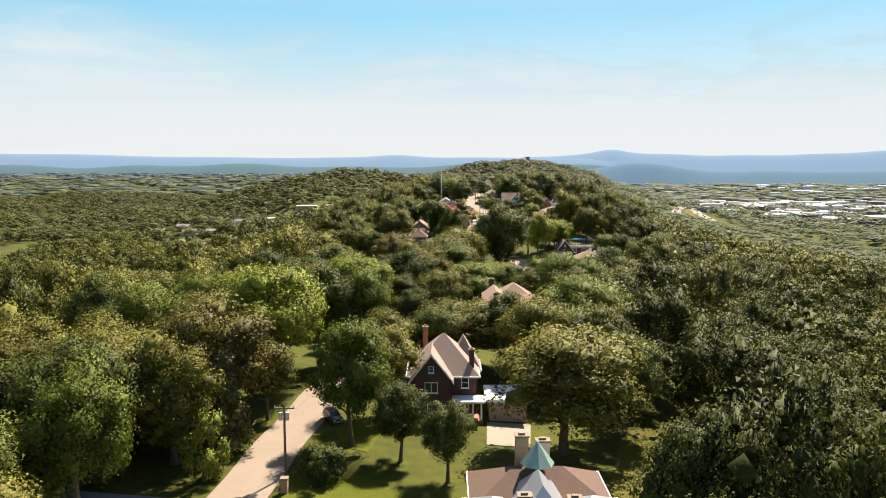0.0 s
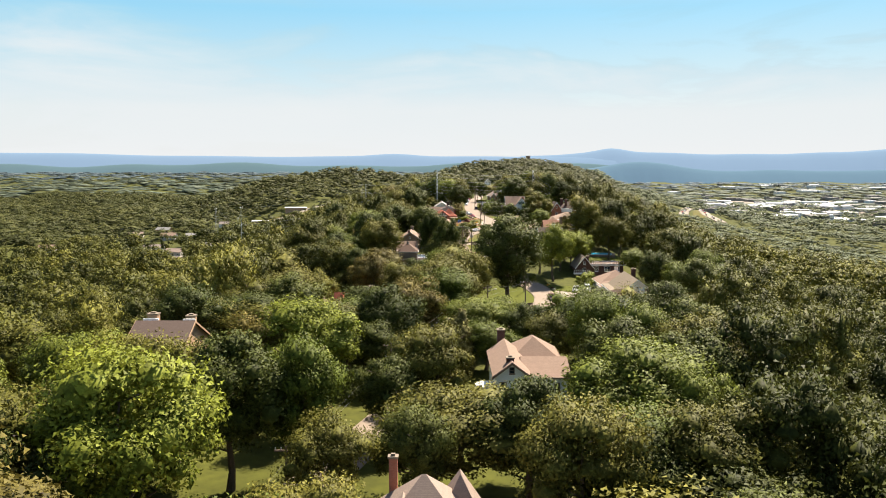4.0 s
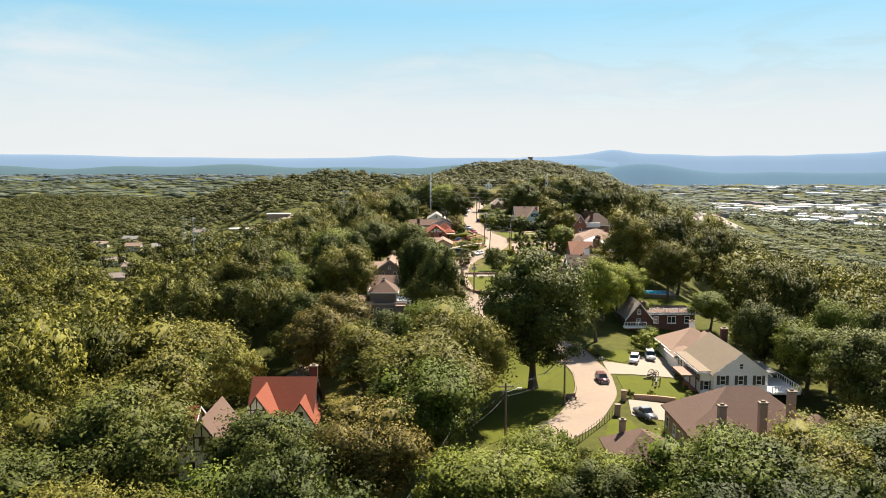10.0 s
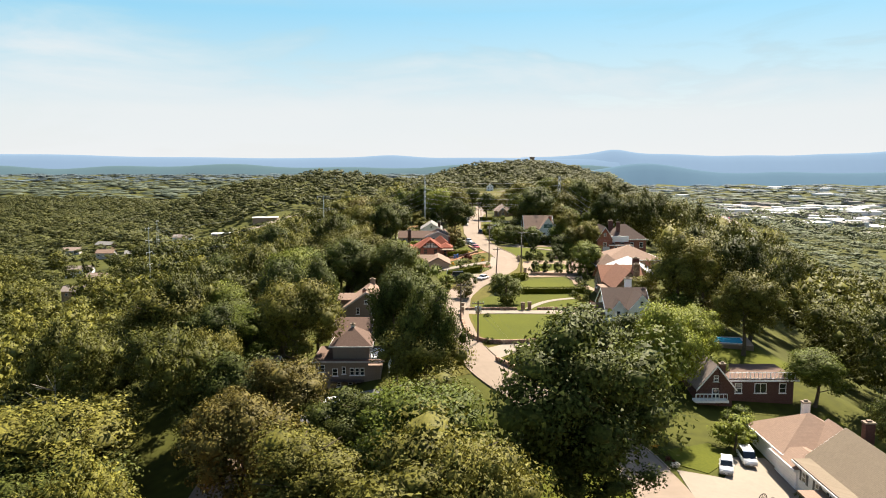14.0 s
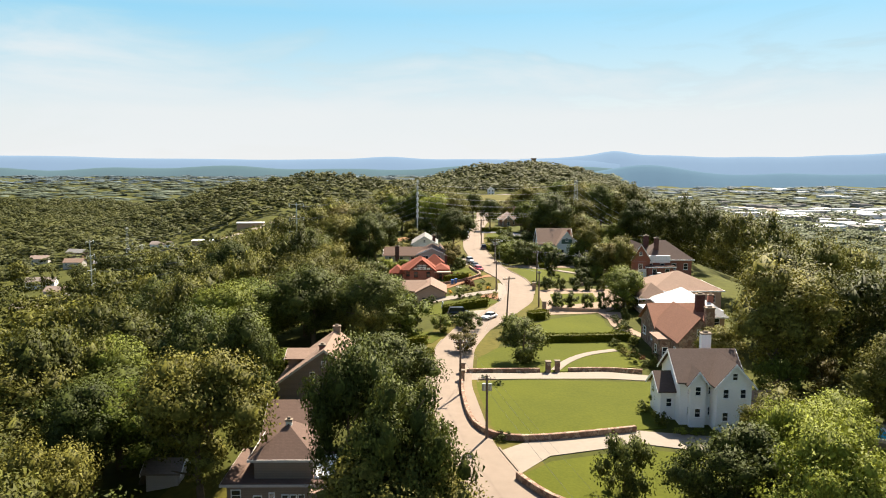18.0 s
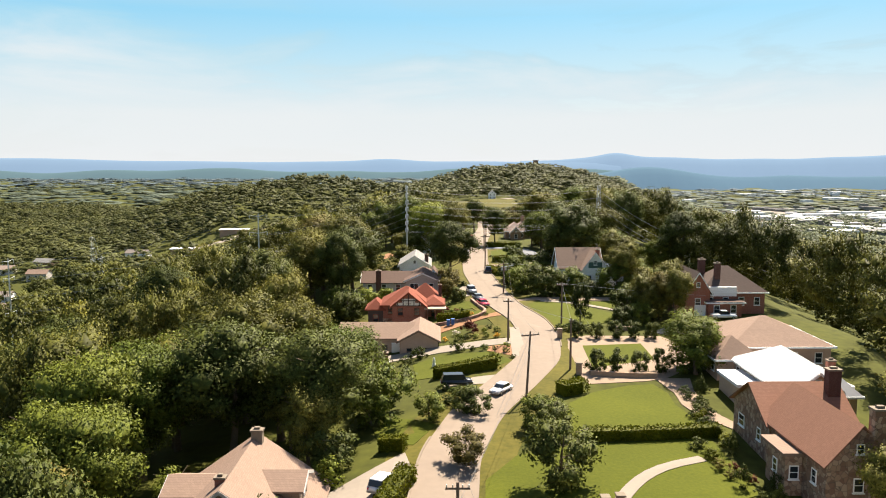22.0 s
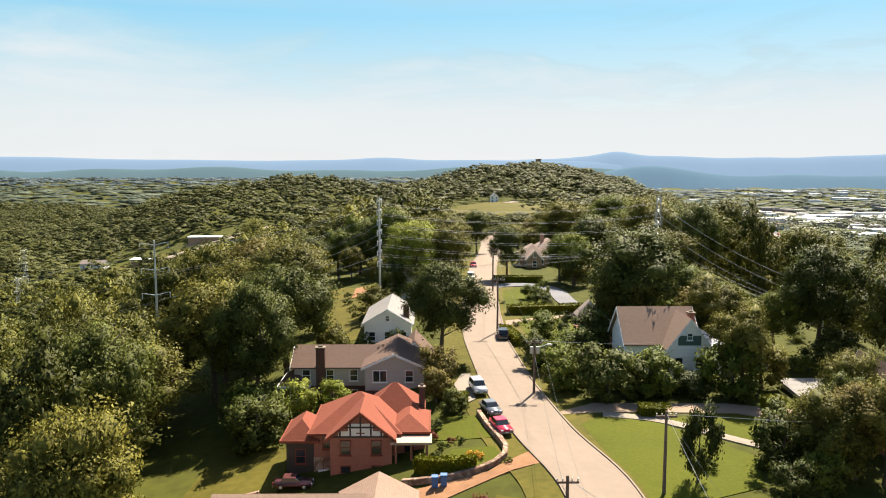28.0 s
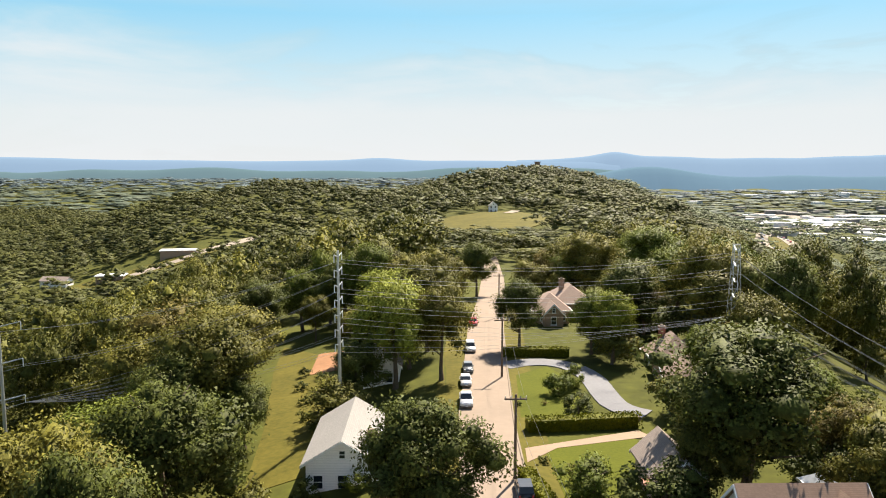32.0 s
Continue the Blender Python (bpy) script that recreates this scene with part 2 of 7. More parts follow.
masonry("siding_tan", (0.42, 0.27, 0.16), (0.3, 0.19, 0.11), 6.0, 0.25, 0.12, 0.7)
masonry("siding_green", (0.07, 0.12, 0.10), (0.04, 0.07, 0.06), 6.0, 0.2, 0.1, 0.7)
masonry("siding_red", (0.40, 0.05, 0.05), (0.2, 0.03, 0.03), 6.0, 0.2, 0.1, 0.7)
mat("stucco_white", (0.72, 0.69, 0.63), 0.9, 0.1, 2.0, 0.3, 0.2)
mat("stucco_pink", (0.46, 0.33, 0.25), 0.9, 0.12, 2.0, 0.3, 0.2)
mat("timber_dark", (0.05, 0.035, 0.03), 0.7, 0.2, 3.0, 0.4)
mat("paint_white", (0.78, 0.78, 0.76), 0.5, 0.06, 2.0, 0.4)
for _n, _c in (("tan", (0.243, 0.167, 0.125)), ("brown", (0.130, 0.085, 0.066)), ("dark", (0.105, 0.075, 0.062)), ("grey", (0.243, 0.201, 0.175)),
               ("red", (0.215, 0.066, 0.040)), ("rust", (0.235, 0.118, 0.078)), ("pink", (0.285, 0.215, 0.175)), ("pale", (0.236, 0.224, 0.209)), ("khaki", (0.190, 0.152, 0.110))):
    masonry("shingle_" + _n, _c, tuple(c * 0.6 for c in _c), 0.3, 0.12, 0.16, 0.9)
mat("membrane_white", (0.6256, 0.6256, 0.633), 0.6, 0.05, 1.0, 0.2)
mat("roof_coating", (0.4416, 0.4342, 0.4269), 0.6, 0.1, 1.0, 0.2)
mat("metal_roof", (0.42, 0.44, 0.46), 0.35, 0.12, 1.0, 0.3, 0.0, 0.6)
mat("copper_green", (0.25, 0.36, 0.30), 0.5, 0.2, 2.0, 0.4, 0.0, 0.4)
mat("glass_dark", (0.02, 0.025, 0.03), 0.08, 0.1, 1.0, 0.5)
mat("shutter", (0.06, 0.06, 0.06), 0.6, 0.1)
mat("bark", (0.11, 0.085, 0.06), 0.95, 0.4, 4.0, 0.6, 0.6)
mat("bark_pale", (0.36, 0.31, 0.25), 0.9, 0.3, 4.0, 0.6, 0.4)
mat("pole_wood", (0.15, 0.11, 0.085), 0.9, 0.25, 3.0, 0.5, 0.3)
mat("steel", (0.50, 0.51, 0.50), 0.45, 0.1, 2.0, 0.5, 0.0, 0.7)
mat("cable", (0.10, 0.10, 0.10), 0.6, 0.1)
mat("cable_bright", (0.40, 0.40, 0.40), 0.35, 0.1, 1.0, 0.5, 0.0, 0.6)
mat("tyre", (0.02, 0.02, 0.02), 0.8, 0.2)
mat("pool_water", (0.05, 0.42, 0.60), 0.08, 0.1, 1.0, 0.5)
mat("turf_green", (0.02, 0.30, 0.10), 0.8, 0.1)
mat("bin_blue", (0.04, 0.12, 0.30), 0.5, 0.1)
for _n, _c in (("white", (0.75, 0.75, 0.75)), ("silver", (0.42, 0.43, 0.45)), ("black", (0.02, 0.02, 0.022)), ("red", (0.55, 0.02, 0.05)),
               ("grey", (0.16, 0.17, 0.18)), ("maroon", (0.10, 0.03, 0.03))):
    mat("car_" + _n, _c, 0.3, 0.04, 1.0, 0.5, 0.0, 0.2, coat=0.6)


def leaves(name, dark, light, stuff=False, fine=3.4, gloss=0.6):
    """Leaves: tone varies from tree to tree, from bough to bough and from spray to spray, and some light passes through."""
    m = bpy.data.materials.new(name)
    m.use_nodes = True
    nt = m.node_tree
    b = nt.nodes["Principled BSDF"]
    b.inputs["Roughness"].default_value = gloss
    b.inputs["Specular IOR Level"].default_value = 0.07
    geo = nt.nodes.new("ShaderNodeNewGeometry")
    if stuff:
        src = nt.nodes.new("ShaderNodeAttribute")
        src.attribute_name = "tint"
        tone = src.outputs["Fac"]
    else:
        src = nt.nodes.new("ShaderNodeObjectInfo")
        tone = src.outputs["Random"]
    bough = nt.nodes.new("ShaderNodeTexNoise")
    bough.inputs["Scale"].default_value, bough.inputs["Detail"].default_value = fine * 0.2, 2.0
    spray = nt.nodes.new("ShaderNodeTexNoise")
    spray.inputs["Scale"].default_value, spray.inputs["Detail"].default_value, spray.inputs["Roughness"].default_value = fine, 4.0, 0.65
    for n in (bough, spray):
        nt.links.new(geo.outputs["Position"], n.inputs["Vector"])
    sc = nt.nodes.new("ShaderNodeMath")
    sc.operation = "MULTIPLY"
    sc.inputs[1].default_value = 0.75
    nt.links.new(tone, sc.inputs[0])
    ad = nt.nodes.new("ShaderNodeMath")
    ad.operation = "MULTIPLY_ADD"
    ad.inputs[1].default_value = 0.5
    nt.links.new(bough.outputs[0], ad.inputs[0])
    nt.links.new(sc.outputs[0], ad.inputs[2])
    sh = nt.nodes.new("ShaderNodeMath")
    sh.operation = "SUBTRACT"
    sh.inputs[1].default_value = 0.12
    nt.links.new(ad.outputs[0], sh.inputs[0])
    ramp = nt.nodes.new("ShaderNodeValToRGB")
    ramp.color_ramp.elements[0].color, ramp.color_ramp.elements[1].color = (*dark, 1), (*light, 1)
    if stuff:
        for pos, f in ((0.45, 0.30), (0.75, 0.58)):
            e = ramp.color_ramp.elements.new(pos)
            e.color = (*[p + (q - p) * f for p, q in zip(dark, light)], 1)
    nt.links.new(sh.outputs[0], ramp.inputs[0])
    mr = nt.nodes.new("ShaderNodeMapRange")
    mr.inputs["From Min"].default_value, mr.inputs["From Max"].default_value = 0.3, 0.7
    mr.inputs["To Min"].default_value, mr.inputs["To Max"].default_value = (0.85, 1.12) if fine < 1 else (0.7, 1.35)
    nt.links.new(spray.outputs[0], mr.inputs[0])
    vm = nt.nodes.new("ShaderNodeVectorMath")
    vm.operation = "SCALE"
    nt.links.new(ramp.outputs[0], vm.inputs[0])
    nt.links.new(mr.outputs[0], vm.inputs["Scale"])
    isl = nt.nodes.new("ShaderNodeMapRange")  # leaf by leaf
    isl.inputs["To Min"].default_value, isl.inputs["To Max"].default_value = (0.75, 1.12) if fine < 1 else (0.52, 1.34)
    nt.links.new(geo.outputs["Random Per Island"], isl.inputs[0])
    vn = nt.nodes.new("ShaderNodeVectorMath")
    vn.operation = "SCALE"
    nt.links.new(vm.outputs[0], vn.inputs[0])
    nt.links.new(isl.outputs[0], vn.inputs["Scale"])
    vm = vn
    nt.links.new(vm.outputs[0], b.inputs["Base Color"])
    tr = nt.nodes.new("ShaderNodeBsdfTranslucent")
    nt.links.new(vm.outputs[0], tr.inputs["Color"])
    mx = nt.nodes.new("ShaderNodeMixShader")
    mx.inputs[0].default_value = 0.17
    nt.links.new(b.outputs[0], mx.inputs[1])
    nt.links.new(tr.outputs[0], mx.inputs[2])
    nt.links.new(mx.outputs[0], nt.nodes["Material Output"].inputs[0])
    MATS[name] = m
    return m


leaves("leaf_o", (0.074, 0.074, 0.013), (0.158, 0.145, 0.027))
leaves("leaf_d", (0.038, 0.050, 0.010), (0.097, 0.108, 0.022))
leaves("leaf_g", (0.065, 0.086, 0.011), (0.142, 0.160, 0.024))
leaves("leaf_y", (0.126, 0.150, 0.016), (0.221, 0.240, 0.035))
leaves("leaf_b", (0.084, 0.070, 0.016), (0.152, 0.122, 0.027))
leaves("leaf_c", (0.076, 0.074, 0.024), (0.147, 0.134, 0.043))
leaves("leaf_e", (0.023, 0.032, 0.008), (0.065, 0.078, 0.016))
leaves("leaf_hedge", (0.058, 0.066, 0.003), (0.158, 0.158, 0.008))
leaves("leaf_purple", (0.063, 0.016, 0.010), (0.137, 0.035, 0.020))
leaves("leaf_flower", (0.45, 0.20, 0.02), (0.7, 0.42, 0.05))
leaves("leaf_bloom", (0.45, 0.40, 0.32), (0.75, 0.70, 0.6))
leaves("leaf_woods", (0.034, 0.042, 0.009), (0.172, 0.162, 0.028), True, 2.2)
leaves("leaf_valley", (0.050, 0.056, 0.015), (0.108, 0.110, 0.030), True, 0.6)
# valley-floor leaves, paled and greyed to paint in some haze
leaves("leaf_dale_hazed", (0.060, 0.078, 0.032), (0.140, 0.160, 0.066), True, 0.6)
# the two farthest leaf tones have blue-grey haze painted into them
leaves("leaf_plain_hazed", (0.070, 0.092, 0.062), (0.140, 0.160, 0.105), True, 0.2)
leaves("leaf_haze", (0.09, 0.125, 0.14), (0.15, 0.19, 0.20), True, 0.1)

# ---- the lie of the land ----
SPINE = [(-300, -30, 4), (0, -24, 2), (60, -20, 1.8), (95, -19, 1.5), (115, -17, 1.2), (140, -9, 1), (170, -1, 0.5), (200, 8, 0),
         (217, 15, -0.2), (228, 23, -0.3), (240, 28, -0.4), (252, 29.5, -0.6), (262, 28, 0.1), (272, 21, 1.0), (285, 13, 3.0),
         (300, 8.5, 4.3), (320, 7.5, 5.2), (338, 8.5, 5.9), (352, 12, 6.5), (364, 20, 7.1), (377, 24, 7.7), (390, 24, 8.2)]
SPINE += [(404, 20, 8.6), (422, 17.5, 9.2), (445, 17, 9.9), (461, 17.3, 10.4), (485, 18.5, 10.7), (510, 20.5, 10.8), (543, 24, 9.8),
          (600, 26, 7), (700, 32, 3), (800, 45, 4), (1000, 80, 10), (1300, 130, 20), (1527, 160, 22), (1750, 170, -10), (2100, 180, -50),
          (5200, 180, -60)]
SPINE = np.array(SPINE, float)
_YS = np.arange(-300.0, 5200.0, 2.0)
_KER = np.ones(9) / 9


def _smooth(v):
    return np.convolve(np.pad(v, 4, "edge"), _KER, "valid")


_XS = _smooth(np.interp(_YS, SPINE[:, 0], SPINE[:, 1]))
_RS = _smooth(np.interp(_YS, SPINE[:, 0], SPINE[:, 2]))
_SL = _smooth(np.interp(_YS, [0, 180, 240, 280, 500, 600, 900, 5200], [0.03, 0.03, 0.1, 0.2, 0.2, 0.1, 0.06, 0.05]))
_SR = _smooth(np.interp(_YS, [0, 150, 200, 250, 280, 300, 500, 700, 1200, 1600, 5200], [0.1, 0.05, 0.05, 0.1, 0.08, 0.02, 0.0, 0.05, 0.21, 0.21, 0.15]))


def soft(v):
    """max(v, 0) with a rounded corner, about 4 m wide."""
    return 0.5 * (v + np.sqrt(v * v + 16.0)) - 2.0 * np.exp(-np.abs(v) / 8)


def ground(x, y):
    """The height of the ground, for numbers or arrays."""
    x, y = np.asarray(x, float), np.asarray(y, float)
    xs, r = np.interp(y, _YS, _XS), np.interp(y, _YS, _RS)
    sl, sr = np.interp(y, _YS, _SL), np.interp(y, _YS, _SR)
    d = x - xs
    left = sl * soft(-d - 6) + 0.30 * soft(-d - 55)
    right = sr * soft(d - 6) + np.interp(y, [600, 800, 1000, 1300], [0.47, 0.62, 0.5, 0.45]) * soft(d - np.interp(y, [600, 1000], [51, 135]))
    low = np.where(d < 0, -52.0, -78.0)
    room = np.maximum(r - low, 6.0)
    drop = np.where(d < 0, left, right)
    z = r - room * (1 - np.exp(-drop / room))
    z = z + 47 * np.exp(-((x + 178) / 120) ** 2 - ((y - 1130) / 170) ** 2)
    z = z + 22 * np.clip((y - 1700) / 1400, 0, 1) * np.clip((500 - x) / 400, 0, 1)  # the plain rises towards the west
    far = np.clip((np.hypot(d, 0.4 * (y - 300)) - 90) / 160, 0, 1)
    z = z + far * (5 * np.sin(x / 61 + 1.3) * np.sin(y / 83) + 3 * np.sin(x / 29 + y / 47))
    return z


# ---- helpers for building ----
def mesh_of(name, verts, faces, material, smooth=False):
    me = bpy.data.meshes.new(name)
    me.from_pydata(verts, [], faces)
    if material:
        me.materials.append(MATS[material])
    if smooth:
        me.polygons.foreach_set("use_smooth", [True] * len(me.polygons))
    return me


def quads_mesh(name, v, f, material, tint=None, smooth=False, normals=None):
    """A large mesh straight from arrays: v (n, 3), f (m, k)."""
    me = bpy.data.meshes.new(name)
    n, m, k = len(v), len(f), f.shape[1]
    me.vertices.add(n)
    me.vertices.foreach_set("co", np.ascontiguousarray(v, np.float32).ravel())
    me.loops.add(m * k)
    me.loops.foreach_set("vertex_index", np.ascontiguousarray(f, np.int32).ravel())
    me.polygons.add(m)
    me.polygons.foreach_set("loop_start", np.arange(0, m * k, k, dtype=np.int32))
    me.polygons.foreach_set("use_smooth", np.full(m, smooth))
    me.update(calc_edges=True)
    if tint is not None:
        at = me.attributes.new("tint", "FLOAT", "POINT")
        at.data.foreach_set("value", np.ascontiguousarray(tint, np.float32))
    if normals is not None:
        me.normals_split_custom_set_from_vertices(np.ascontiguousarray(normals, np.float32))
    me.materials.append(MATS[material])
    return me


def part(name, bm, material, parent, label="", smooth=False):
    me = bpy.data.meshes.new(name)
    bm.to_mesh(me)
    bm.free()
    me.materials.append(MATS[material])
    if smooth:
        me.polygons.foreach_set("use_smooth", [True] * len(me.polygons))
    ob = new(name, me)
    ob.parent = parent
    if label:
        ob["label"] = label
    return ob


def anchor(name, x, y, z, rz, label, category, group="", kind=""):
    ob = new(name)
    ob.empty_display_size = 0.3
    ob.matrix_world = pose(x, y, z, 0, 0, rz)
    return tagged(ob, label, category, group, kind)


def box(bm, x0, x1, y0, y1, z0, z1, bevel=0.0):
    v = [bm.verts.new((x, y, z)) for z in (z0, z1) for x, y in ((x0, y0), (x1, y0), (x1, y1), (x0, y1))]
    f = [bm.faces.new([v[i] for i in q]) for q in ((3, 2, 1, 0), (4, 5, 6, 7), (0, 1, 5, 4), (1, 2, 6, 5), (2, 3, 7, 6), (3, 0, 4, 7))]
    if bevel:
        bmesh.ops.bevel(bm, geom=list({e for q in f for e in q.edges}), offset=bevel, segments=1, affect="EDGES")
    return bm


def boxes(*rows):
    bm = bmesh.new()
    for r in rows:
        box(bm, *r)
    return bm


def rod(bm, a, b, r0, r1=None, sides=6):
    """A tapered round bar from a to b."""
    r1 = r0 if r1 is None else r1
    a, b = Vector(a), Vector(b)
    q = (b - a).to_track_quat("Z", "Y")
    rings = []
    for c, r in ((a, r0), (b, r1)):
        rings.append([bm.verts.new(c + q @ Vector((r * math.cos(2 * math.pi * i / sides), r * math.sin(2 * math.pi * i / sides), 0))) for i in range(sides)])
    for i in range(sides):
        bm.faces.new((rings[0][i], rings[0][(i + 1) % sides], rings[1][(i + 1) % sides], rings[1][i]))
    bm.faces.new(rings[1])
    bm.faces.new(rings[0][::-1])
    return bm


def inside(px, py, poly):
    """Which of the points lie in the polygon."""
    r = np.zeros(np.shape(px), bool)
    for (x0, y0), (x1, y1) in zip(poly, poly[1:] + poly[:1]):
        hitx = (x1 - x0) * (py - y0) / ((y1 - y0) or 1e-9) + x0
        r ^= ((y0 > py) != (y1 > py)) & (px < hitx)
    return r


def drape(name, poly, material, lift, label, kind="structure", category="", thick=0.25, parent=None, step=3.0):
    """A flat-lying patch (lawn, drive, yard) that follows the ground, with a rim that goes into it."""
    bm = bmesh.new()
    bm.faces.new([bm.verts.new((x, y, 0)) for x, y in poly])
    xs, ys = [p[0] for p in poly], [p[1] for p in poly]
    for k in range(int(min(xs) // step) + 1, int(max(xs) // step) + 1):
        bmesh.ops.bisect_plane(bm, geom=bm.verts[:] + bm.edges[:] + bm.faces[:], plane_co=(k * step, 0, 0), plane_no=(1, 0, 0))
    for k in range(int(min(ys) // step) + 1, int(max(ys) // step) + 1):
        bmesh.ops.bisect_plane(bm, geom=bm.verts[:] + bm.edges[:] + bm.faces[:], plane_co=(0, k * step, 0), plane_no=(0, 1, 0))
    bmesh.ops.triangulate(bm, faces=bm.faces[:])
    for v in bm.verts:
        v.co.z = float(ground(v.co.x, v.co.y)) + lift
    for f in bm.faces:
        if f.normal.z < 0:
            f.normal_flip()
    rim = bmesh.ops.extrude_edge_only(bm, edges=[e for e in bm.edges if e.is_boundary])
    for v in rim["geom"]:
        if isinstance(v, bmesh.types.BMVert):
            v.co.z -= thick
    bmesh.ops.recalc_face_normals(bm, faces=bm.faces[:])
    return tagged(part(name, bm, material, parent), label, category, "", kind)


def smooth_line(pts, step=2.0):
    """A rounded polyline through pts, at even steps."""
    p = np.array(pts, float)
    d = np.r_[0, np.cumsum(np.hypot(*np.diff(p, axis=0).T))]
    q = np.arange(0, d[-1], 0.5)
    x, y = np.interp(q, d, p[:, 0]), np.interp(q, d, p[:, 1])
    k = np.ones(13) / 13
    x, y = np.convolve(np.pad(x, 6, "edge"), k, "valid"), np.convolve(np.pad(y, 6, "edge"), k, "valid")
    s = max(1, int(step / 0.5))
    return np.c_[x, y][::s]


def ribbon(name, pts, width, material, lift, label, category="", thick=0.3, kind="structure"):
    """A strip along pts that follows the ground, level across."""
    p = smooth_line(pts)
    t = np.gradient(p, axis=0)
    t /= np.maximum(np.hypot(*t.T)[:, None], 1e-6)
    n = np.c_[-t[:, 1], t[:, 0]]
    w = (np.interp(np.linspace(0, 1, len(p)), np.linspace(0, 1, len(width)), width) if isinstance(width, (list, tuple)) else np.full(len(p), width))
    rows = []
    for o, dz in ((0.5, -thick), (0.5, 0.0), (0.25, 0.03), (0, 0.05), (-0.25, 0.03), (-0.5, 0.0), (-0.5, -thick)):
        q = p + n * (o * w)[:, None]
        rows.append(np.c_[q, ground(q[:, 0], q[:, 1]) + lift + dz])
    v = np.stack(rows, 1).reshape(-1, 3)
    k = len(rows)
    f = [(i * k + j + 1, i * k + j, (i + 1) * k + j, (i + 1) * k + j + 1) for i in range(len(p) - 1) for j in range(k - 1)]
    return tagged(new(name, mesh_of(name, [tuple(r) for r in v], f, material)), label, category, "", kind)


def rail_wall(name, pts, height, width, material, label, category="wall", sunk=1.2, step=2.0, piece=None, up=0.0, kind=""):
    """A low wall or kerb along pts, standing in the ground."""
    p = smooth_line(pts, step)
    t = np.gradient(p, axis=0)
    t /= np.maximum(np.hypot(*t.T)[:, None], 1e-6)
    n = np.c_[-t[:, 1], t[:, 0]]
    rows = []
    g = ground(p[:, 0], p[:, 1])
    for o, dz in ((0.5, -sunk), (0.5, height - 0.04), (0.42, height), (-0.42, height), (-0.5, height - 0.04), (-0.5, -sunk)):
        q = p + n * o * width
        rows.append(np.c_[q, g + dz + up])
    v = np.stack(rows, 1).reshape(-1, 3)
    k = len(rows)
    f = [(i * k + j + 1, i * k + j, (i + 1) * k + j, (i + 1) * k + j + 1) for i in range(len(p) - 1) for j in range(k - 1)]
    f += [tuple(range(k)), tuple(range((len(p) - 1) * k, len(p) * k))[::-1]]
    return tagged(new(name, mesh_of(name, [tuple(r) for r in v], f, material)), label, category, "", kind)


# ---- ground: one sheet to the horizon ----
def steps(*runs):
    a = [runs[0][0]]
    for lo, hi, s in runs:
        a += list(np.linspace(lo, hi, max(2, int(round((hi - lo) / s)) + 1)))[1:]
    return np.array(a)


_gx = steps((-4900, -1500, 200), (-1500, -400, 50), (-400, -90, 10), (-90, 100, 2.5), (100, 420, 10), (420, 1500, 45), (1500, 4900, 200))
_gy = steps((-250, 40, 15), (40, 620, 2.5), (620, 1000, 10), (1000, 2000, 30), (2000, 4900, 140))
_X, _Y = np.meshgrid(_gx, _gy, indexing="ij")
_Z = ground(_X, _Y)
_a, _b = len(_gx), len(_gy)
_i = (np.arange(_a - 1)[:, None] * _b + np.arange(_b - 1)[None]).ravel()
_f = np.c_[_i, _i + _b, _i + _b + 1, _i + 1]
tagged(new("ground", quads_mesh("ground", np.c_[_X.ravel(), _Y.ravel(), _Z.ravel()], _f, "forest_floor", smooth=True)),
       "wooded ground of leaf litter and rough grass", "ground", "", "structure")

# ---- the street, its kerbs, drives and lawns ----
STREET = [(-28, 20), (-23, 55), (-20.5, 79), (-20, 90), (-18.5, 101), (-18, 112), (-12, 130), (-6, 150), (0, 172), (8, 200), (15, 217),
          (22.5, 226), (28, 239), (29.5, 251), (27.5, 263), (21, 273), (13, 287), (9, 300), (7.3, 320), (8.6, 338), (12, 350), (17, 360)]
STREET += [(22, 371), (23.6, 382), (23.2, 394), (20.3, 404), (18, 420), (16.6, 441), (17, 460), (18.4, 483), (20.3, 510), (24, 543), (27, 578), (30, 640)]
ribbon("road", STREET, 6.2, "road", 0.12, "sun-bleached narrow residential street, dusty and pale", "road")
_p = smooth_line(STREET)
ribbon("verge", [q for q in STREET if 284 < q[1] < 560], 13, "rough_grass", 0.045, "grassy verges along the upper street", "verge")
_t = np.gradient(_p, axis=0)
_t /= np.hypot(*_t.T)[:, None]
_n = np.c_[-_t[:, 1], _t[:, 0]]
for _side, _lo, _hi in ((1, 230, 345), (-1, 375, 520), (1, 385, 470), (-1, 255, 300)):
    _q = [tuple(r) for r in (_p + _side * 3.2 * _n)[(_p[:, 1] > _lo) & (_p[:, 1] < _hi)]]
    rail_wall("kerb", _q, 0.22, 0.22, "kerb", "pale concrete kerb along the street", "kerb", 0.4, kind="structure")

drape("drive", [(5.5, 93), (6, 101.5), (12, 101.5), (11, 93)], "concrete", 0.1, "bright white concrete drive", category="drive")
drape("lawn", [(-17, 74), (-15.5, 80), (-9, 81), (-4, 77), (-2, 70), (-14, 68)], "lawn", 0.06, "mown lawn beside the street", category="lawn")
drape("lawn", [(-14.5, 97), (-9, 102), (-7, 98), (-9, 88), (-12, 89)], "lawn", 0.06, "mown lawn under the trees", category="lawn")
drape("lawn", [(28, 60), (34, 85), (31, 104), (24, 100), (18, 80), (19, 62)], "rough_grass", 0.06, "sunlit grassy slope", category="lawn")
drape("lawn", [(-35, 78), (-28, 92), (-31, 97), (-36, 90), (-40, 78)], "rough_grass", 0.06, "sunlit patch of rough grass", category="lawn")
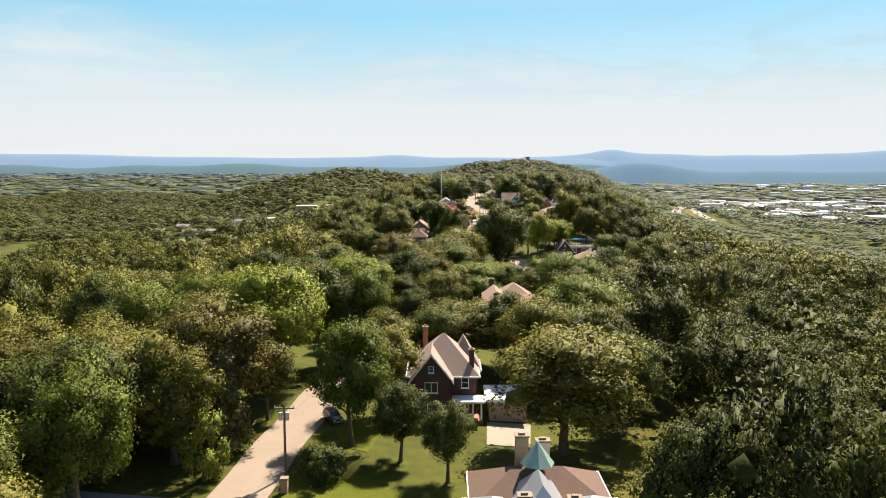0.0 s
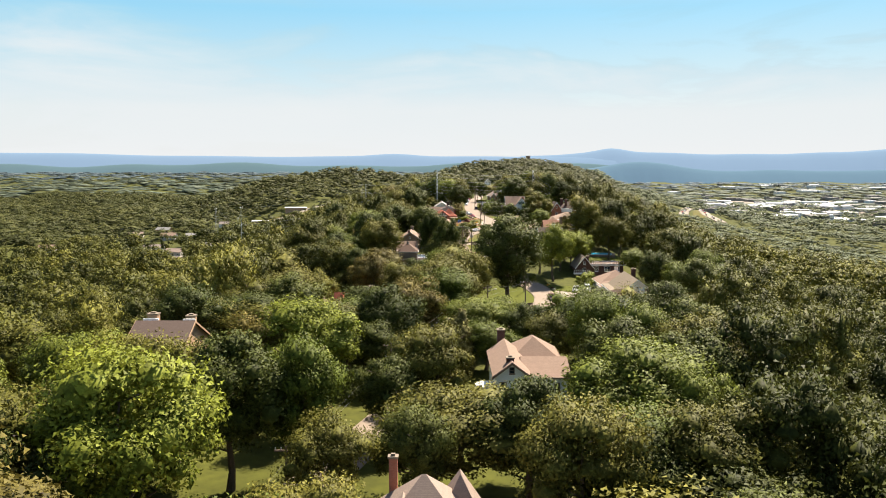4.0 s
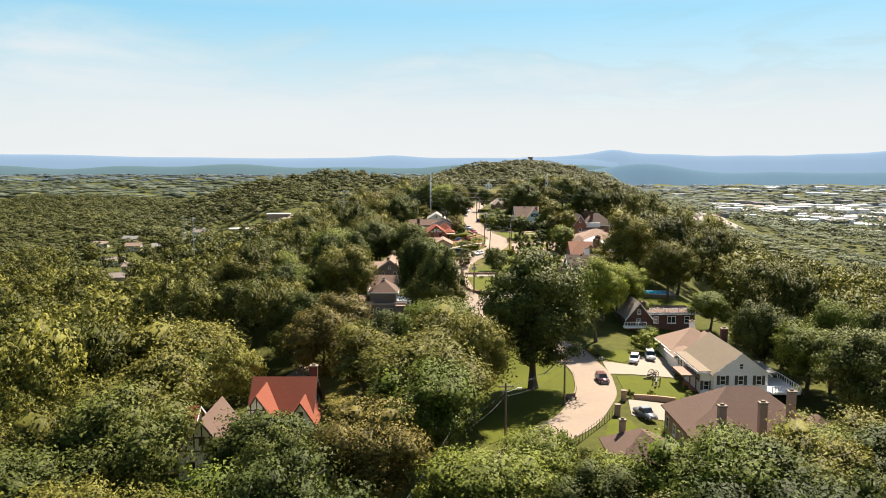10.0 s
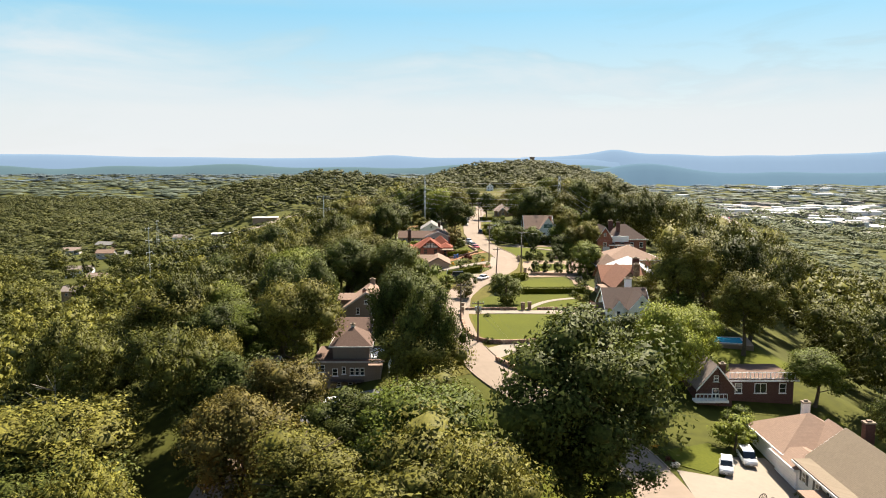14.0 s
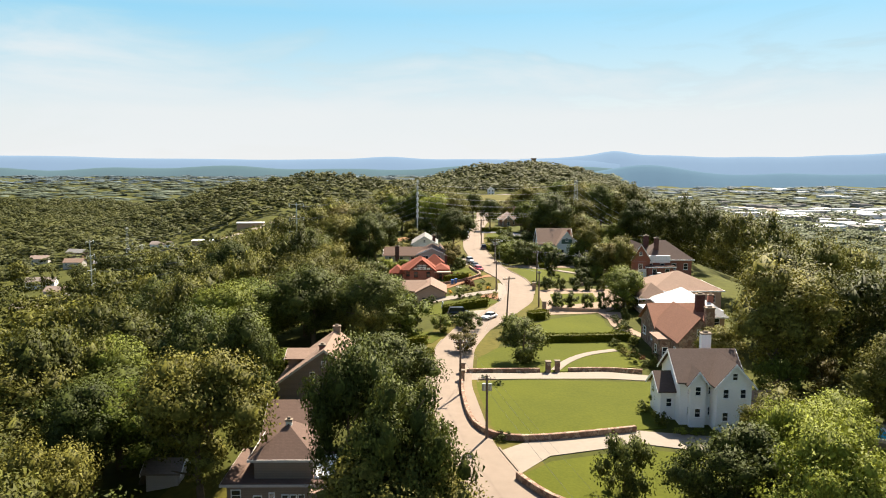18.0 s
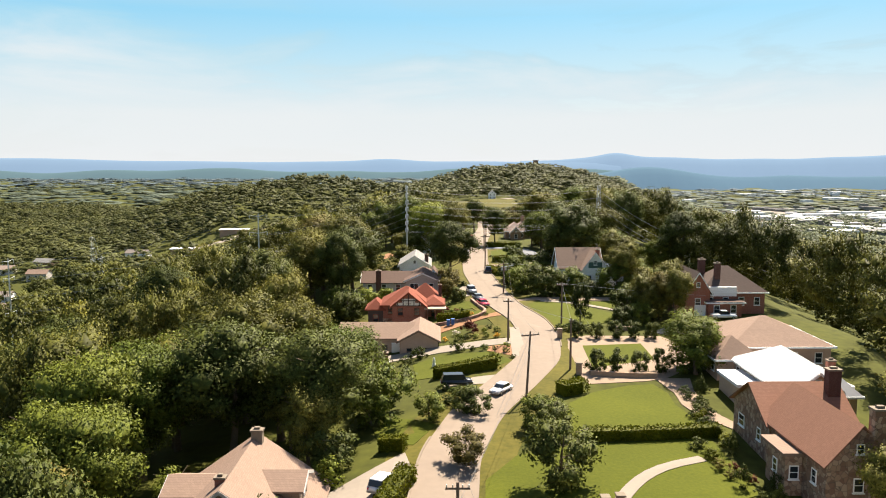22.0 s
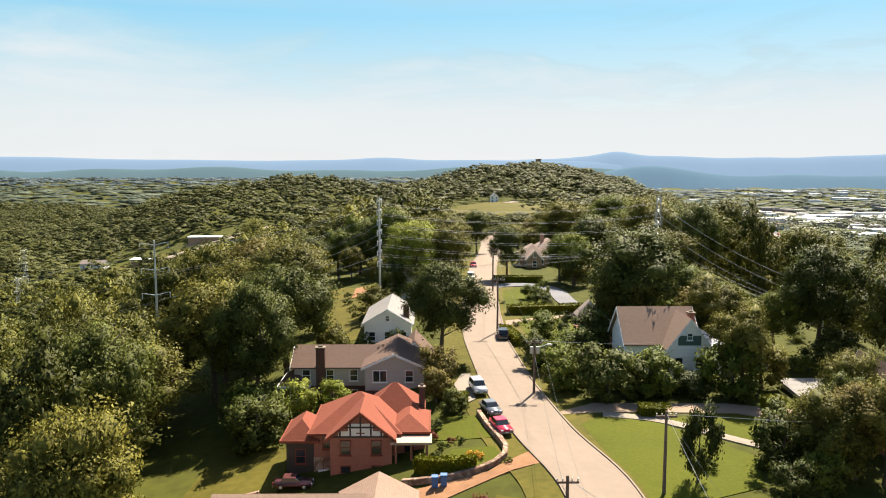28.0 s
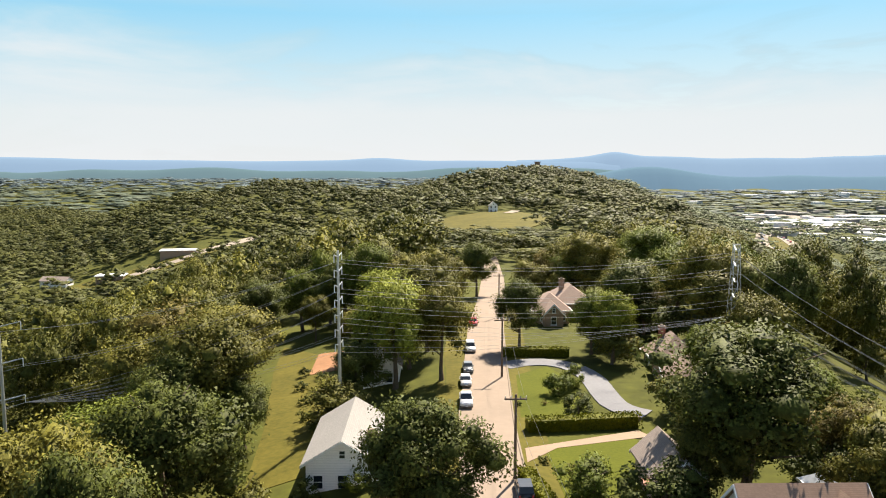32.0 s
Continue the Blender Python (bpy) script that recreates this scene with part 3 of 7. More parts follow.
drape("lawn", [(-7, 110), (-4, 118), (-8, 121), (-11, 113)], "lawn", 0.06, "small lawn beside the brick house", category="lawn")
drape("drive", [(-26, 62), (-25, 74), (-42, 78), (-60, 74), (-60, 68), (-40, 70)], "asphalt", 0.08, "shaded side drive", category="drive")
drape("patio", [(4.6, 147.5), (4.8, 156.5), (8.3, 157), (8.3, 147.5)], "terracotta", 0.12, "red brick patio beside a white house", category="patio")
drape("yard", [(18, 150), (20, 168), (30, 170), (28, 150)], "rough_grass", 0.06, "rough grass yard", category="yard")
# the bend
drape("lawn", [(12, 262), (20, 266.5), (25, 258), (26.2, 250), (24.5, 240), (20, 229.5), (13.5, 221), (9.5, 217), (7, 232), (8, 250)], "lawn", 0.06,
      "wide mown lawn inside the bend of the street", category="lawn")
drape("lawn", [(33.2, 249), (43, 249.5), (44.5, 246), (40, 237), (32.4, 239.5)], "lawn", 0.07, "square front lawn with two old cannons", category="lawn")
drape("lawn", [(32.8, 263), (39.5, 266.5), (40.5, 262), (36, 257), (33, 259)], "lawn", 0.07, "front lawn with a stone border", category="lawn")
drape("drive", [(32.3, 250.2), (44, 250.6), (46.5, 254), (45, 263), (41, 262.5), (37.5, 256), (32.5, 257.5)], "concrete", 0.1, "pale concrete drive with two parked vans", category="drive")
drape("drive", [(30.8, 229), (39, 226.5), (39.5, 235), (32, 236)], "concrete", 0.1, "white concrete forecourt behind brick gate posts", category="drive")
drape("lawn", [(24, 215.5), (31, 216.5), (30.2, 227), (27, 227)], "lawn", 0.07, "narrow lawn behind an iron fence", category="lawn")
drape("lawn", [(57, 262), (63.5, 266), (61, 279), (57, 275)], "lawn", 0.07, "sloping back lawn", category="lawn")
drape("lawn", [(46, 292), (60, 292), (66, 300), (60, 305), (48, 301)], "lawn", 0.07, "sunny back lawn with a pool", category="lawn")
drape("lawn", [(-28, 243), (-12, 243), (-10, 258), (-22, 268), (-30, 262)], "rough_grass", 0.06, "shady lawn behind a red-roofed cottage", category="lawn")
drape("drive", [(-27, 258), (-24, 258), (-20, 268), (-24, 275), (-27, 268)], "drive_tan", 0.09, "curved gravel drive", category="drive")
drape("drive", [(-38, 214), (-38, 226), (-28, 226), (-27, 216)], "concrete", 0.08, "shaded concrete court", category="drive")
drape("lawn", [(-13, 226), (-6, 226), (-5, 240), (-12, 242)], "lawn", 0.06, "lawn under tall trees", category="lawn")
# the dark house and the long green
drape("lawn", [(-2.6, 287), (3, 287), (3.4, 298), (-2, 298)], "lawn", 0.07, "small side lawn", category="lawn")
drape("lawn", [(-26, 294), (-15.4, 294), (-15.4, 303), (-24, 302)], "rough_grass", 0.07, "sloping side lawn", category="lawn")
drape("drive", [(-16, 280), (3, 282), (3.2, 286.5), (-16, 287)], "asphalt", 0.08, "shaded asphalt parking court", category="drive")
drape("lawn", [(10.6, 303.5), (15, 302), (33, 305.8), (34.6, 313), (37, 322.2), (18, 322.3), (10.2, 321), (9.6, 312)], "lawn", 0.07, "broad mown lawn behind a curved stone wall", category="lawn")
drape("lawn", [(14.8, 293.5), (18, 296.4), (28.5, 300), (35, 298.6), (36.5, 293), (27, 288.5), (18, 287.5)], "lawn", 0.07, "oval lawn beside a curved drive", category="lawn")
drape("drive", [(11, 289.5), (10.5, 297), (15.5, 300.8), (29, 304.8), (39.5, 303.2), (44, 300), (41, 297.5), (36, 299.5), (28.7, 301.2), (18, 297.6), (14, 293)],
      "concrete", 0.1, "curved pale concrete drive", category="drive")
drape("drive", [(9.8, 322), (10.6, 325), (18, 325.2), (30, 326.5), (37.2, 324.8), (37.2, 322.5), (30, 323.4), (18, 322.8)], "concrete", 0.1, "straight concrete drive along a low wall", category="drive")
drape("lawn", [(10.8, 325.6), (10.4, 330), (15.4, 338), (22, 340.8), (36.8, 343), (37, 330), (30, 327), (18, 325.8)], "lawn", 0.07, "terraced lawn with a flowering magnolia", category="lawn")
drape("lawn", [(21.2, 343.2), (23.2, 353), (27, 357), (32, 359.6), (35.4, 360.2), (36.4, 356.8), (36.1, 353), (36.9, 349.4), (39.4, 345.4)], "lawn", 0.07, "upper lawn behind a clipped hedge", category="lawn")
drape("drive", [(36.2, 362.5), (41, 362.5), (40.0, 358), (39.7, 354), (40.2, 350), (41.4, 347), (40.2, 345.6), (37.7, 349.6), (36.9, 353), (37.2, 357)], "drive_tan", 0.1, "curved tan gravel drive", category="drive")
ribbon("path", [(22.5, 326), (25, 331), (29, 335.5), (35, 338)], 1.3, "concrete", 0.13, "curved garden path edged with stone", "path")
# west side
drape("drive", [(4.9, 334.3), (4, 338.6), (-3.5, 331), (-4, 324.5), (-1.5, 318), (3.5, 318), (2, 324)], "concrete", 0.1, "concrete drive beside a long hedge", category="drive")
drape("lawn", [(1.2, 341.5), (4.8, 340.5), (7.2, 346), (2, 350), (0, 347)], "lawn", 0.08, "small lawn above a hedge", category="lawn")
drape("lawn", [(4.4, 367.5), (3.6, 376.5), (8, 379), (15, 375.6), (18, 369.6), (14, 366)], "lawn", 0.07, "mown garden lawn with a white statue", category="lawn")
drape("drive", [(-10.5, 383), (-1.5, 380.6), (7.5, 380.3), (18.7, 378.5), (19.5, 381.5), (8, 384), (-1.5, 384.4), (-10.5, 386)], "concrete", 0.1, "bright concrete drive", category="drive")
drape("parking_bay", [(19.3, 388.5), (20.8, 388), (20.5, 378), (20.4, 371.8), (18.2, 371.5), (18.6, 379)], "concrete", 0.13, "white concrete parking bay beside the street", category="parking bay")
drape("drive", [(8, 362), (16, 363.5), (15.5, 360), (8, 359.3)], "concrete", 0.1, "white concrete drive below a hedge", category="drive")
drape("drive", [(7, 391.5), (20.5, 398), (19, 400.5), (14, 396.4), (6, 395.5)], "red_earth", 0.1, "sloping red brick drive", category="drive")
drape("garden_bed", [(10.5, 384.6), (18, 382.2), (18.8, 389), (14.5, 392)], "rough_grass", 0.09, "planted bank of flowers and shrubs", category="garden")
drape("garden_bed", [(14.8, 376), (19, 371), (19.3, 377.4), (15.2, 378.6)], "red_earth", 0.09, "sunlit earth bed with shrubs", category="garden")
drape("lawn", [(9.2, 405), (9.4, 411), (13.4, 409.5), (14.9, 403.6), (12, 404)], "lawn", 0.07, "small front lawn above a stone wall", category="lawn")
drape("lawn", [(8.8, 398.6), (10.9, 402.2), (15, 401.4), (15.6, 398.6), (12.5, 397.2)], "lawn", 0.07, "small curved lawn with orange flowers", category="lawn")
drape("lawn", [(-16, 400), (-6, 398), (-6, 410), (-15, 414)], "rough_grass", 0.07, "sloping back lawn", category="lawn")
drape("parking_bay", [(13.8, 414.5), (13.6, 424), (12.5, 424), (11.5, 420), (12.4, 413)], "concrete", 0.13, "white concrete parking bay", category="parking bay")
drape("lawn", [(-9, 450), (-3, 452), (-2.2, 470), (-4, 486), (-9, 507), (-18, 520), (-16, 500), (-11, 470)], "rough_grass", 0.07, "long sloping back lawn with shrubs", category="lawn")
drape("yard", [(-9, 494), (-4, 494), (-5, 507), (-9.5, 508)], "red_earth", 0.12, "bare patch of orange earth", category="yard")
# east side, upper street
drape("lawn", [(24.4, 407), (26.6, 409.3), (32.6, 407.8), (39.5, 399), (37.5, 392.6), (28.2, 388.4), (26.8, 391)], "lawn", 0.07, "corner lawn with a columnar evergreen", category="lawn")
drape("lawn", [(33.5, 409), (40.6, 402.8), (46, 404), (44.5, 409.6)], "lawn", 0.07, "narrow lawn between two drives", category="lawn")
ribbon("path", [(26.5, 410), (33, 408.6), (40.5, 401.6), (46, 398)], 1.4, "concrete", 0.13, "white concrete walk across a lawn", "path")
drape("drive", [(21, 409.5), (27, 413.4), (42, 413.4), (50, 411), (55, 412), (55, 408), (47, 407.5), (42, 410.4), (28, 410.6)], "drive_tan", 0.1, "tan drive along the top of a lawn", category="drive")
drape("lawn", [(28.8, 366.6), (29.4, 377.5), (38.7, 379), (38.6, 370.8)], "lawn", 0.07, "square lawn framed by a tan drive", category="lawn")
drape("drive", [(26.6, 363.5), (27.2, 381), (31, 383.4), (43, 383.4), (46, 376), (42.5, 367), (38, 362.8), (35, 361.4), (27, 360)], "drive_tan", 0.065, "tan gravel drive round a lawn", category="drive")
drape("drive", [(42, 386), (52, 394), (56, 394.5), (54, 388), (46, 383)], "concrete", 0.1, "pale drive in front of a brick house", category="drive")
drape("lawn", [(21.2, 461.8), (22.5, 479), (27.5, 483.5), (30, 476), (29.6, 463)], "lawn", 0.07, "front lawn with a weeping tree", category="lawn")
ribbon("drive", [(20.4, 483.2), (25.4, 486.4), (30.4, 485), (33, 478.6), (33, 470), (33.4, 464.4), (38, 461.6)], 3.6, "asphalt", 0.13, "curved grey asphalt drive", "drive")
drape("lawn", [(23, 440), (22.6, 453), (33.2, 455.6), (32.4, 444)], "lawn", 0.07, "sloping front lawn", category="lawn")
drape("drive", [(20.4, 449), (20.6, 452.6), (34, 457.6), (35, 455.8), (24, 452.6)], "drive_tan", 0.1, "narrow tan drive under a hedge", category="drive")
drape("clearing", [(5, 880), (45, 905), (95, 930), (92, 850), (62, 795), (22, 800)], "rough_grass", 0.4, "wide grassy clearing on the hillside", category="meadow")


# ---- houses ----
WINDOWS = {}


def window(parent, w, h, m, frame_mat, shutters):
    """A sash window on a wall: m puts it there, x along the wall, y into it."""
    key = (w, h, frame_mat)
    if key not in WINDOWS:
        t = 0.09
        fr = bmesh.new()
        ring = [[fr.verts.new((sx * (w / 2 - i), y, sz * (h / 2 - i))) for sx, sz in ((-1, -1), (1, -1), (1, 1), (-1, 1))] for i, y in ((0, 0.02), (0, -0.07), (t, -0.07), (t, 0.02))]
        for k in range(4):
            u, v = ring[k], ring[(k + 1) % 4]
            for i in range(4):
                fr.faces.new((u[i], u[(i + 1) % 4], v[(i + 1) % 4], v[i]))
        bmesh.ops.recalc_face_normals(fr, faces=fr.faces[:])
        f = part("window", fr, frame_mat, None)
        g = part("glazing_bar", boxes((-w / 2 + t, w / 2 - t, -0.06, 0.0, -0.03, 0.03)) if w < 1.6 else boxes((-0.04, 0.04, -0.06, 0.0, -h / 2 + t, h / 2 - t)), frame_mat, f)
        l = part("sill", boxes((-w / 2 - 0.08, w / 2 + 0.08, -0.15, 0.02, -h / 2 - 0.09, -h / 2 - 0.003)), frame_mat, f)
        p = part("pane", boxes((-w / 2 + t, w / 2 - t, -0.03, 0.0, -h / 2 + t, h / 2 - t)), "glass_dark", f)
        s = part("shutter", boxes((-0.24, 0.24, -0.06, 0.0, -h / 2, h / 2)), "shutter", f)
        WINDOWS[key] = (f.data, p.data, s.data, g.data, l.data)
        for o in (s, p, g, l, f):
            bpy.data.objects.remove(o)
    fm, pm, sm, gm, lm = WINDOWS[key]
    f = new("window", fm)
    f.parent, f.matrix_basis = parent, m
    for nm, me in (("pane", pm), ("glazing_bar", gm), ("sill", lm)):
        new(nm, me).parent = f
    if shutters:
        for sx in (-1, 1):
            s = new("shutter", sm)
            s.parent, s.matrix_basis = f, pose(sx * (w / 2 + 0.26), 0, 0)
    return f


def wall_bm(x0, x1, y0, y1, z0, ze, zr, kind):
    bm = bmesh.new()
    if kind in ("gable_x", "gable_y"):
        if kind == "gable_x":
            ring = [(x0, y0, z0), (x0, y1, z0), (x0, y1, ze), (x0, (y0 + y1) / 2, zr), (x0, y0, ze)]
            off = Vector((x1 - x0, 0, 0))
        else:
            ring = [(x0, y0, z0), (x0, y0, ze), ((x0 + x1) / 2, y0, zr), (x1, y0, ze), (x1, y0, z0)]
            off = Vector((0, y1 - y0, 0))
        a = [bm.verts.new(p) for p in ring]
        b = [bm.verts.new(Vector(p) + off) for p in ring]
        bm.faces.new(a)
        bm.faces.new(b[::-1])
        for i in range(5):
            bm.faces.new((a[i], b[i], b[(i + 1) % 5], a[(i + 1) % 5]))
    elif kind == "shed":
        ring = [(x0, y0, z0), (x0, y1, z0), (x0, y1, zr), (x0, y0, ze)]
        a = [bm.verts.new(p) for p in ring]
        b = [bm.verts.new((x1, p[1], p[2])) for p in ring]
        bm.faces.new(a)
        bm.faces.new(b[::-1])
        for i in range(4):
            bm.faces.new((a[i], b[i], b[(i + 1) % 4], a[(i + 1) % 4]))
    else:
        box(bm, x0, x1, y0, y1, z0, ze)
    bmesh.ops.recalc_face_normals(bm, faces=bm.faces[:])
    return bm


def roof_bm(x0, x1, y0, y1, ze, zr, kind, o=0.45, th=0.16):
    bm = bmesh.new()
    lift = 0.03

    def prism(profile, axis, lo, hi):
        up = [(u, z + th + lift) for u, z in profile]
        dn = [(u, z + lift) for u, z in profile][::-1]
        ring = up + dn
        pt = (lambda u, z, e: (e, u, z)) if axis == "x" else (lambda u, z, e: (u, e, z))
        a = [bm.verts.new(pt(u, z, lo)) for u, z in ring]
        b = [bm.verts.new(pt(u, z, hi)) for u, z in ring]
        n = len(ring)
        k = len(up)
        for i in range(n):
            bm.faces.new((a[i], b[i], b[(i + 1) % n], a[(i + 1) % n]))
        for v in (a, b):  # end caps, slab by slab
            for i in range(k - 1):
                bm.faces.new((v[i], v[i + 1], v[n - 2 - i], v[n - 1 - i]))
    if kind == "gable_x":
        s = (zr - ze) / ((y1 - y0) / 2)
        prism([(y0 - o, ze - o * s), ((y0 + y1) / 2, zr), (y1 + o, ze - o * s)], "x", x0 - o, x1 + o)
    elif kind == "gable_y":
        s = (zr - ze) / ((x1 - x0) / 2)
        prism([(x0 - o, ze - o * s), ((x0 + x1) / 2, zr), (x1 + o, ze - o * s)], "y", y0 - o, y1 + o)
    elif kind == "shed":
        s = (zr - ze) / (y1 - y0)
        prism([(y0 - o, ze - o * s), (y1 + o, zr + o * s)], "x", x0 - o, x1 + o)
    elif kind == "flat":
        box(bm, x0 - o, x1 + o, y0 - o, y1 + o, ze + lift, ze + lift + 0.3)
    else:
        w, d = x1 - x0, y1 - y0
        r = min(w, d) / 2
        if w >= d:
            ra, rb = (x0 + r, (y0 + y1) / 2), (x1 - r, (y0 + y1) / 2)
        else:
            ra, rb = ((x0 + x1) / 2, y0 + r), ((x0 + x1) / 2, y1 - r)
        if abs(w - d) < 0.3:
            rb = (ra[0] + 0.3, ra[1])
        s = (zr - ze) / r
        layers = []
        for dz in (lift, lift + th):
            c = [bm.verts.new((x, y, ze - o * s + dz)) for x, y in ((x0 - o, y0 - o), (x1 + o, y0 - o), (x1 + o, y1 + o), (x0 - o, y1 + o))]
            layers.append((c, bm.verts.new((*ra, zr + dz)), bm.verts.new((*rb, zr + dz))))
        for c, p, q in layers:
            if w >= d:
                fs = [(c[0], c[1], q, p), (c[1], c[2], q), (c[2], c[3], p, q), (c[3], c[0], p)]
            else:
                fs = [(c[0], c[1], p), (c[1], c[2], q, p), (c[2], c[3], q), (c[3], c[0], p, q)]
            for f in fs:
                bm.faces.new(f)
        a, b = layers[0][0], layers[1][0]
        for i in range(4):
            bm.faces.new((a[i], a[(i + 1) % 4], b[(i + 1) % 4], b[i]))
    bmesh.ops.recalc_face_normals(bm, faces=bm.faces[:])
    return bm


def rake(x0, x1, y0, y1, ze, zr, kind, end, o=0.45):
    """White boards under the roof's edge at one gable end."""
    bm = bmesh.new()
    t = 0.3
    if kind == "gable_x":
        u0, u1 = y0, y1
        e = x0 - o - 0.03 if end == 0 else x1 + o + 0.03
    else:
        u0, u1 = x0, x1
        e = y0 - o - 0.03 if end == 0 else y1 + o + 0.03
    s = (zr - ze) / ((u1 - u0) / 2)
    um = (u0 + u1) / 2
    pts = [(u0 - o - 0.05, ze - (o + 0.05) * s + 0.14), (um, zr + 0.14), (u1 + o + 0.05, ze - (o + 0.05) * s + 0.14)]
    for (ua, za), (ub, zb) in zip(pts, pts[1:]):
        vs = []
        for ee in (e - 0.05, e + 0.05):
            for u, z in ((ua, za), (ub, zb), (ub, zb - t), (ua, za - t)):
                vs.append(bm.verts.new((ee, u, z) if kind == "gable_x" else (u, ee, z)))
        for q in ((0, 1, 2, 3), (7, 6, 5, 4), (0, 4, 5, 1), (1, 5, 6, 2), (2, 6, 7, 3), (3, 7, 4, 0)):
            bm.faces.new([vs[i] for i in q])
    bmesh.ops.recalc_face_normals(bm, faces=bm.faces[:])
    return bm


def house(name, label, blocks, wall, roof, chimneys=(), trim="paint_white", shutters=False, rz=0.0, sides="s", fit=2.7, win=(1.05, 1.5), category="house", foot=None):
    """blocks: (x0, x1, y0, y1, bottom, eaves, ridge, roof kind[, wall[, roof[, sides]]]) in world metres; the first one is the main one."""
    b0 = blocks[0]
    cx, cy, cz = (b0[0] + b0[1]) / 2, (b0[2] + b0[3]) / 2, b0[4]
    h = anchor(name, cx, cy, cz, rz, label, category, "houses along the ridge street")
    for b in blocks:
        x0, x1, y0, y1, z0, ze, zr, kind = b[:8]
        wm = b[8] if len(b) > 8 and b[8] else wall
        rm = b[9] if len(b) > 9 and b[9] else roof
        sd = b[10] if len(b) > 10 else sides
        x0, x1, y0, y1, z0, ze, zr = x0 - cx, x1 - cx, y0 - cy, y1 - cy, z0 - cz, ze - cz, zr - cz
        w = part("wall", wall_bm(x0, x1, y0, y1, z0 - 1.5, ze, zr, kind), wm, h)
        part("roof", roof_bm(x0, x1, y0, y1, ze, zr, kind), rm, h)
        if foot and b is b0:
            part("foundation", boxes((x0 - 0.06, x1 + 0.06, y0 - 0.06, y1 + 0.06, z0 - 1.6, z0 + foot[1])), foot[0], h)
        if trim and kind in ("gable_x", "gable_y"):
            for end in (0, 1):
                part("rake_board", rake(x0, x1, y0, y1, ze, zr, kind, end), trim, h)
        elif trim and kind in ("hip", "flat"):
            o, s = 0.47, (zr - ze) / max(0.1, min(x1 - x0, y1 - y0) / 2) if kind == "hip" else 0.0
            ez = ze - o * s
            part("gutter", boxes((x0 - o - 0.1, x1 + o + 0.1, y0 - o - 0.1, y0 - o, ez - 0.05, ez + 0.2), (x0 - o - 0.1, x1 + o + 0.1, y1 + o, y1 + o + 0.1, ez - 0.05, ez + 0.2),
                                 (x0 - o - 0.1, x0 - o, y0 - o, y1 + o, ez - 0.05, ez + 0.2), (x1 + o, x1 + o + 0.1, y0 - o, y1 + o, ez - 0.05, ez + 0.2)), trim, h)
        rows = max(1, int((ze - z0 + 0.4) / 2.6))
        for side in sd:
            run = (x1 - x0) if side in "sn" else (y1 - y0)
            n = max(1, int(run / fit))
            for r in range(rows):
                zz = z0 + (r + 0.56) * (ze - z0) / rows
                for i in range(n):
                    u = (i + 0.5) / n
                    if side == "s":
                        m = pose(x0 + u * run, y0 - 0.01, zz)
                    elif side == "e":
                        m = pose(x1 + 0.01, y0 + u * run, zz, 0, 0, 90)
                    else:
                        m = pose(x0 - 0.01, y0 + u * run, zz, 0, 0, -90)
                    ww = win[0] * (1.7 if (i + r) % 3 == 1 and run / n > 3.0 else 1.0)
                    window(h, ww, win[1], m, trim or "paint_white", shutters)
        if kind == "gable_y" and "s" in sd and zr - ze > 1.6:
            window(h, 0.7, 0.9, pose((x0 + x1) / 2, y0 - 0.01, ze + 0.36 * (zr - ze)), trim or "paint_white", False)
    for c in chimneys:
        x, y, top, w, m = c
        x, y, top = x - cx, y - cy, top - cz
        ch = part("chimney", boxes((x - w / 2, x + w / 2, y - w / 2.6, y + w / 2.6, -0.5, top - 0.25)), m, h)
        part("cap", boxes((x - w / 2 - 0.09, x + w / 2 + 0.09, y - w / 2.6 - 0.09, y + w / 2.6 + 0.09, top - 0.25, top - 0.08),
                          (x - w / 4, x + w / 4, y - w / 6, y + w / 6, top - 0.08, top + 0.12)), "kerb", ch)
    return h


def add_box(h, name, material, *rows, label="", bevel=0.0):
    """More parts for a house, in world metres."""
    bm = bmesh.new()
    o = h.matrix_world.translation
    for x0, x1, y0, y1, z0, z1 in rows:
        box(bm, x0 - o.x, x1 - o.x, y0 - o.y, y1 - o.y, z0 - o.z, z1 - o.z, bevel)
    return part(name, bm, material, h, label)


def porch(h, x0, x1, y0, y1, z0, z1, roof, posts=3, post="paint_white", floor="terracotta"):
    """A covered porch: floor, posts and a thin roof."""
    o = h.matrix_world.translation
    add_box(h, "porch_floor", floor, (x0, x1, y0, y1, z0 - 1.5, z0 + 0.15))
    add_box(h, "porch_roof", roof, (x0 - 0.3, x1 + 0.3, y0 - 0.3, y1, z1, z1 + 0.25))
    for i in range(posts):
        x = x0 + 0.2 + (x1 - x0 - 0.4) * i / max(1, posts - 1)
        bm = bmesh.new()
        rod(bm, (x - o.x, y0 + 0.2 - o.y, z0 - o.z), (x - o.x, y0 + 0.2 - o.y, z1 - o.z), 0.13, 0.11, 8)
        part("column", bm, post, h)


def railing(h, x0, x1, y0, y1, z, n=10, height=0.95, m="paint_white"):
    """A balustrade from (x0, y0) to (x1, y1)."""
    o = h.matrix_world.translation
    bm = bmesh.new()
    rod(bm, (x0 - o.x, y0 - o.y, z + height - o.z), (x1 - o.x, y1 - o.y, z + height - o.z), 0.06)
    rod(bm, (x0 - o.x, y0 - o.y, z + 0.1 - o.z), (x1 - o.x, y1 - o.y, z + 0.1 - o.z), 0.04)
    for i in range(n + 1):
        x, y = x0 + (x1 - x0) * i / n - o.x, y0 + (y1 - y0) * i / n - o.y
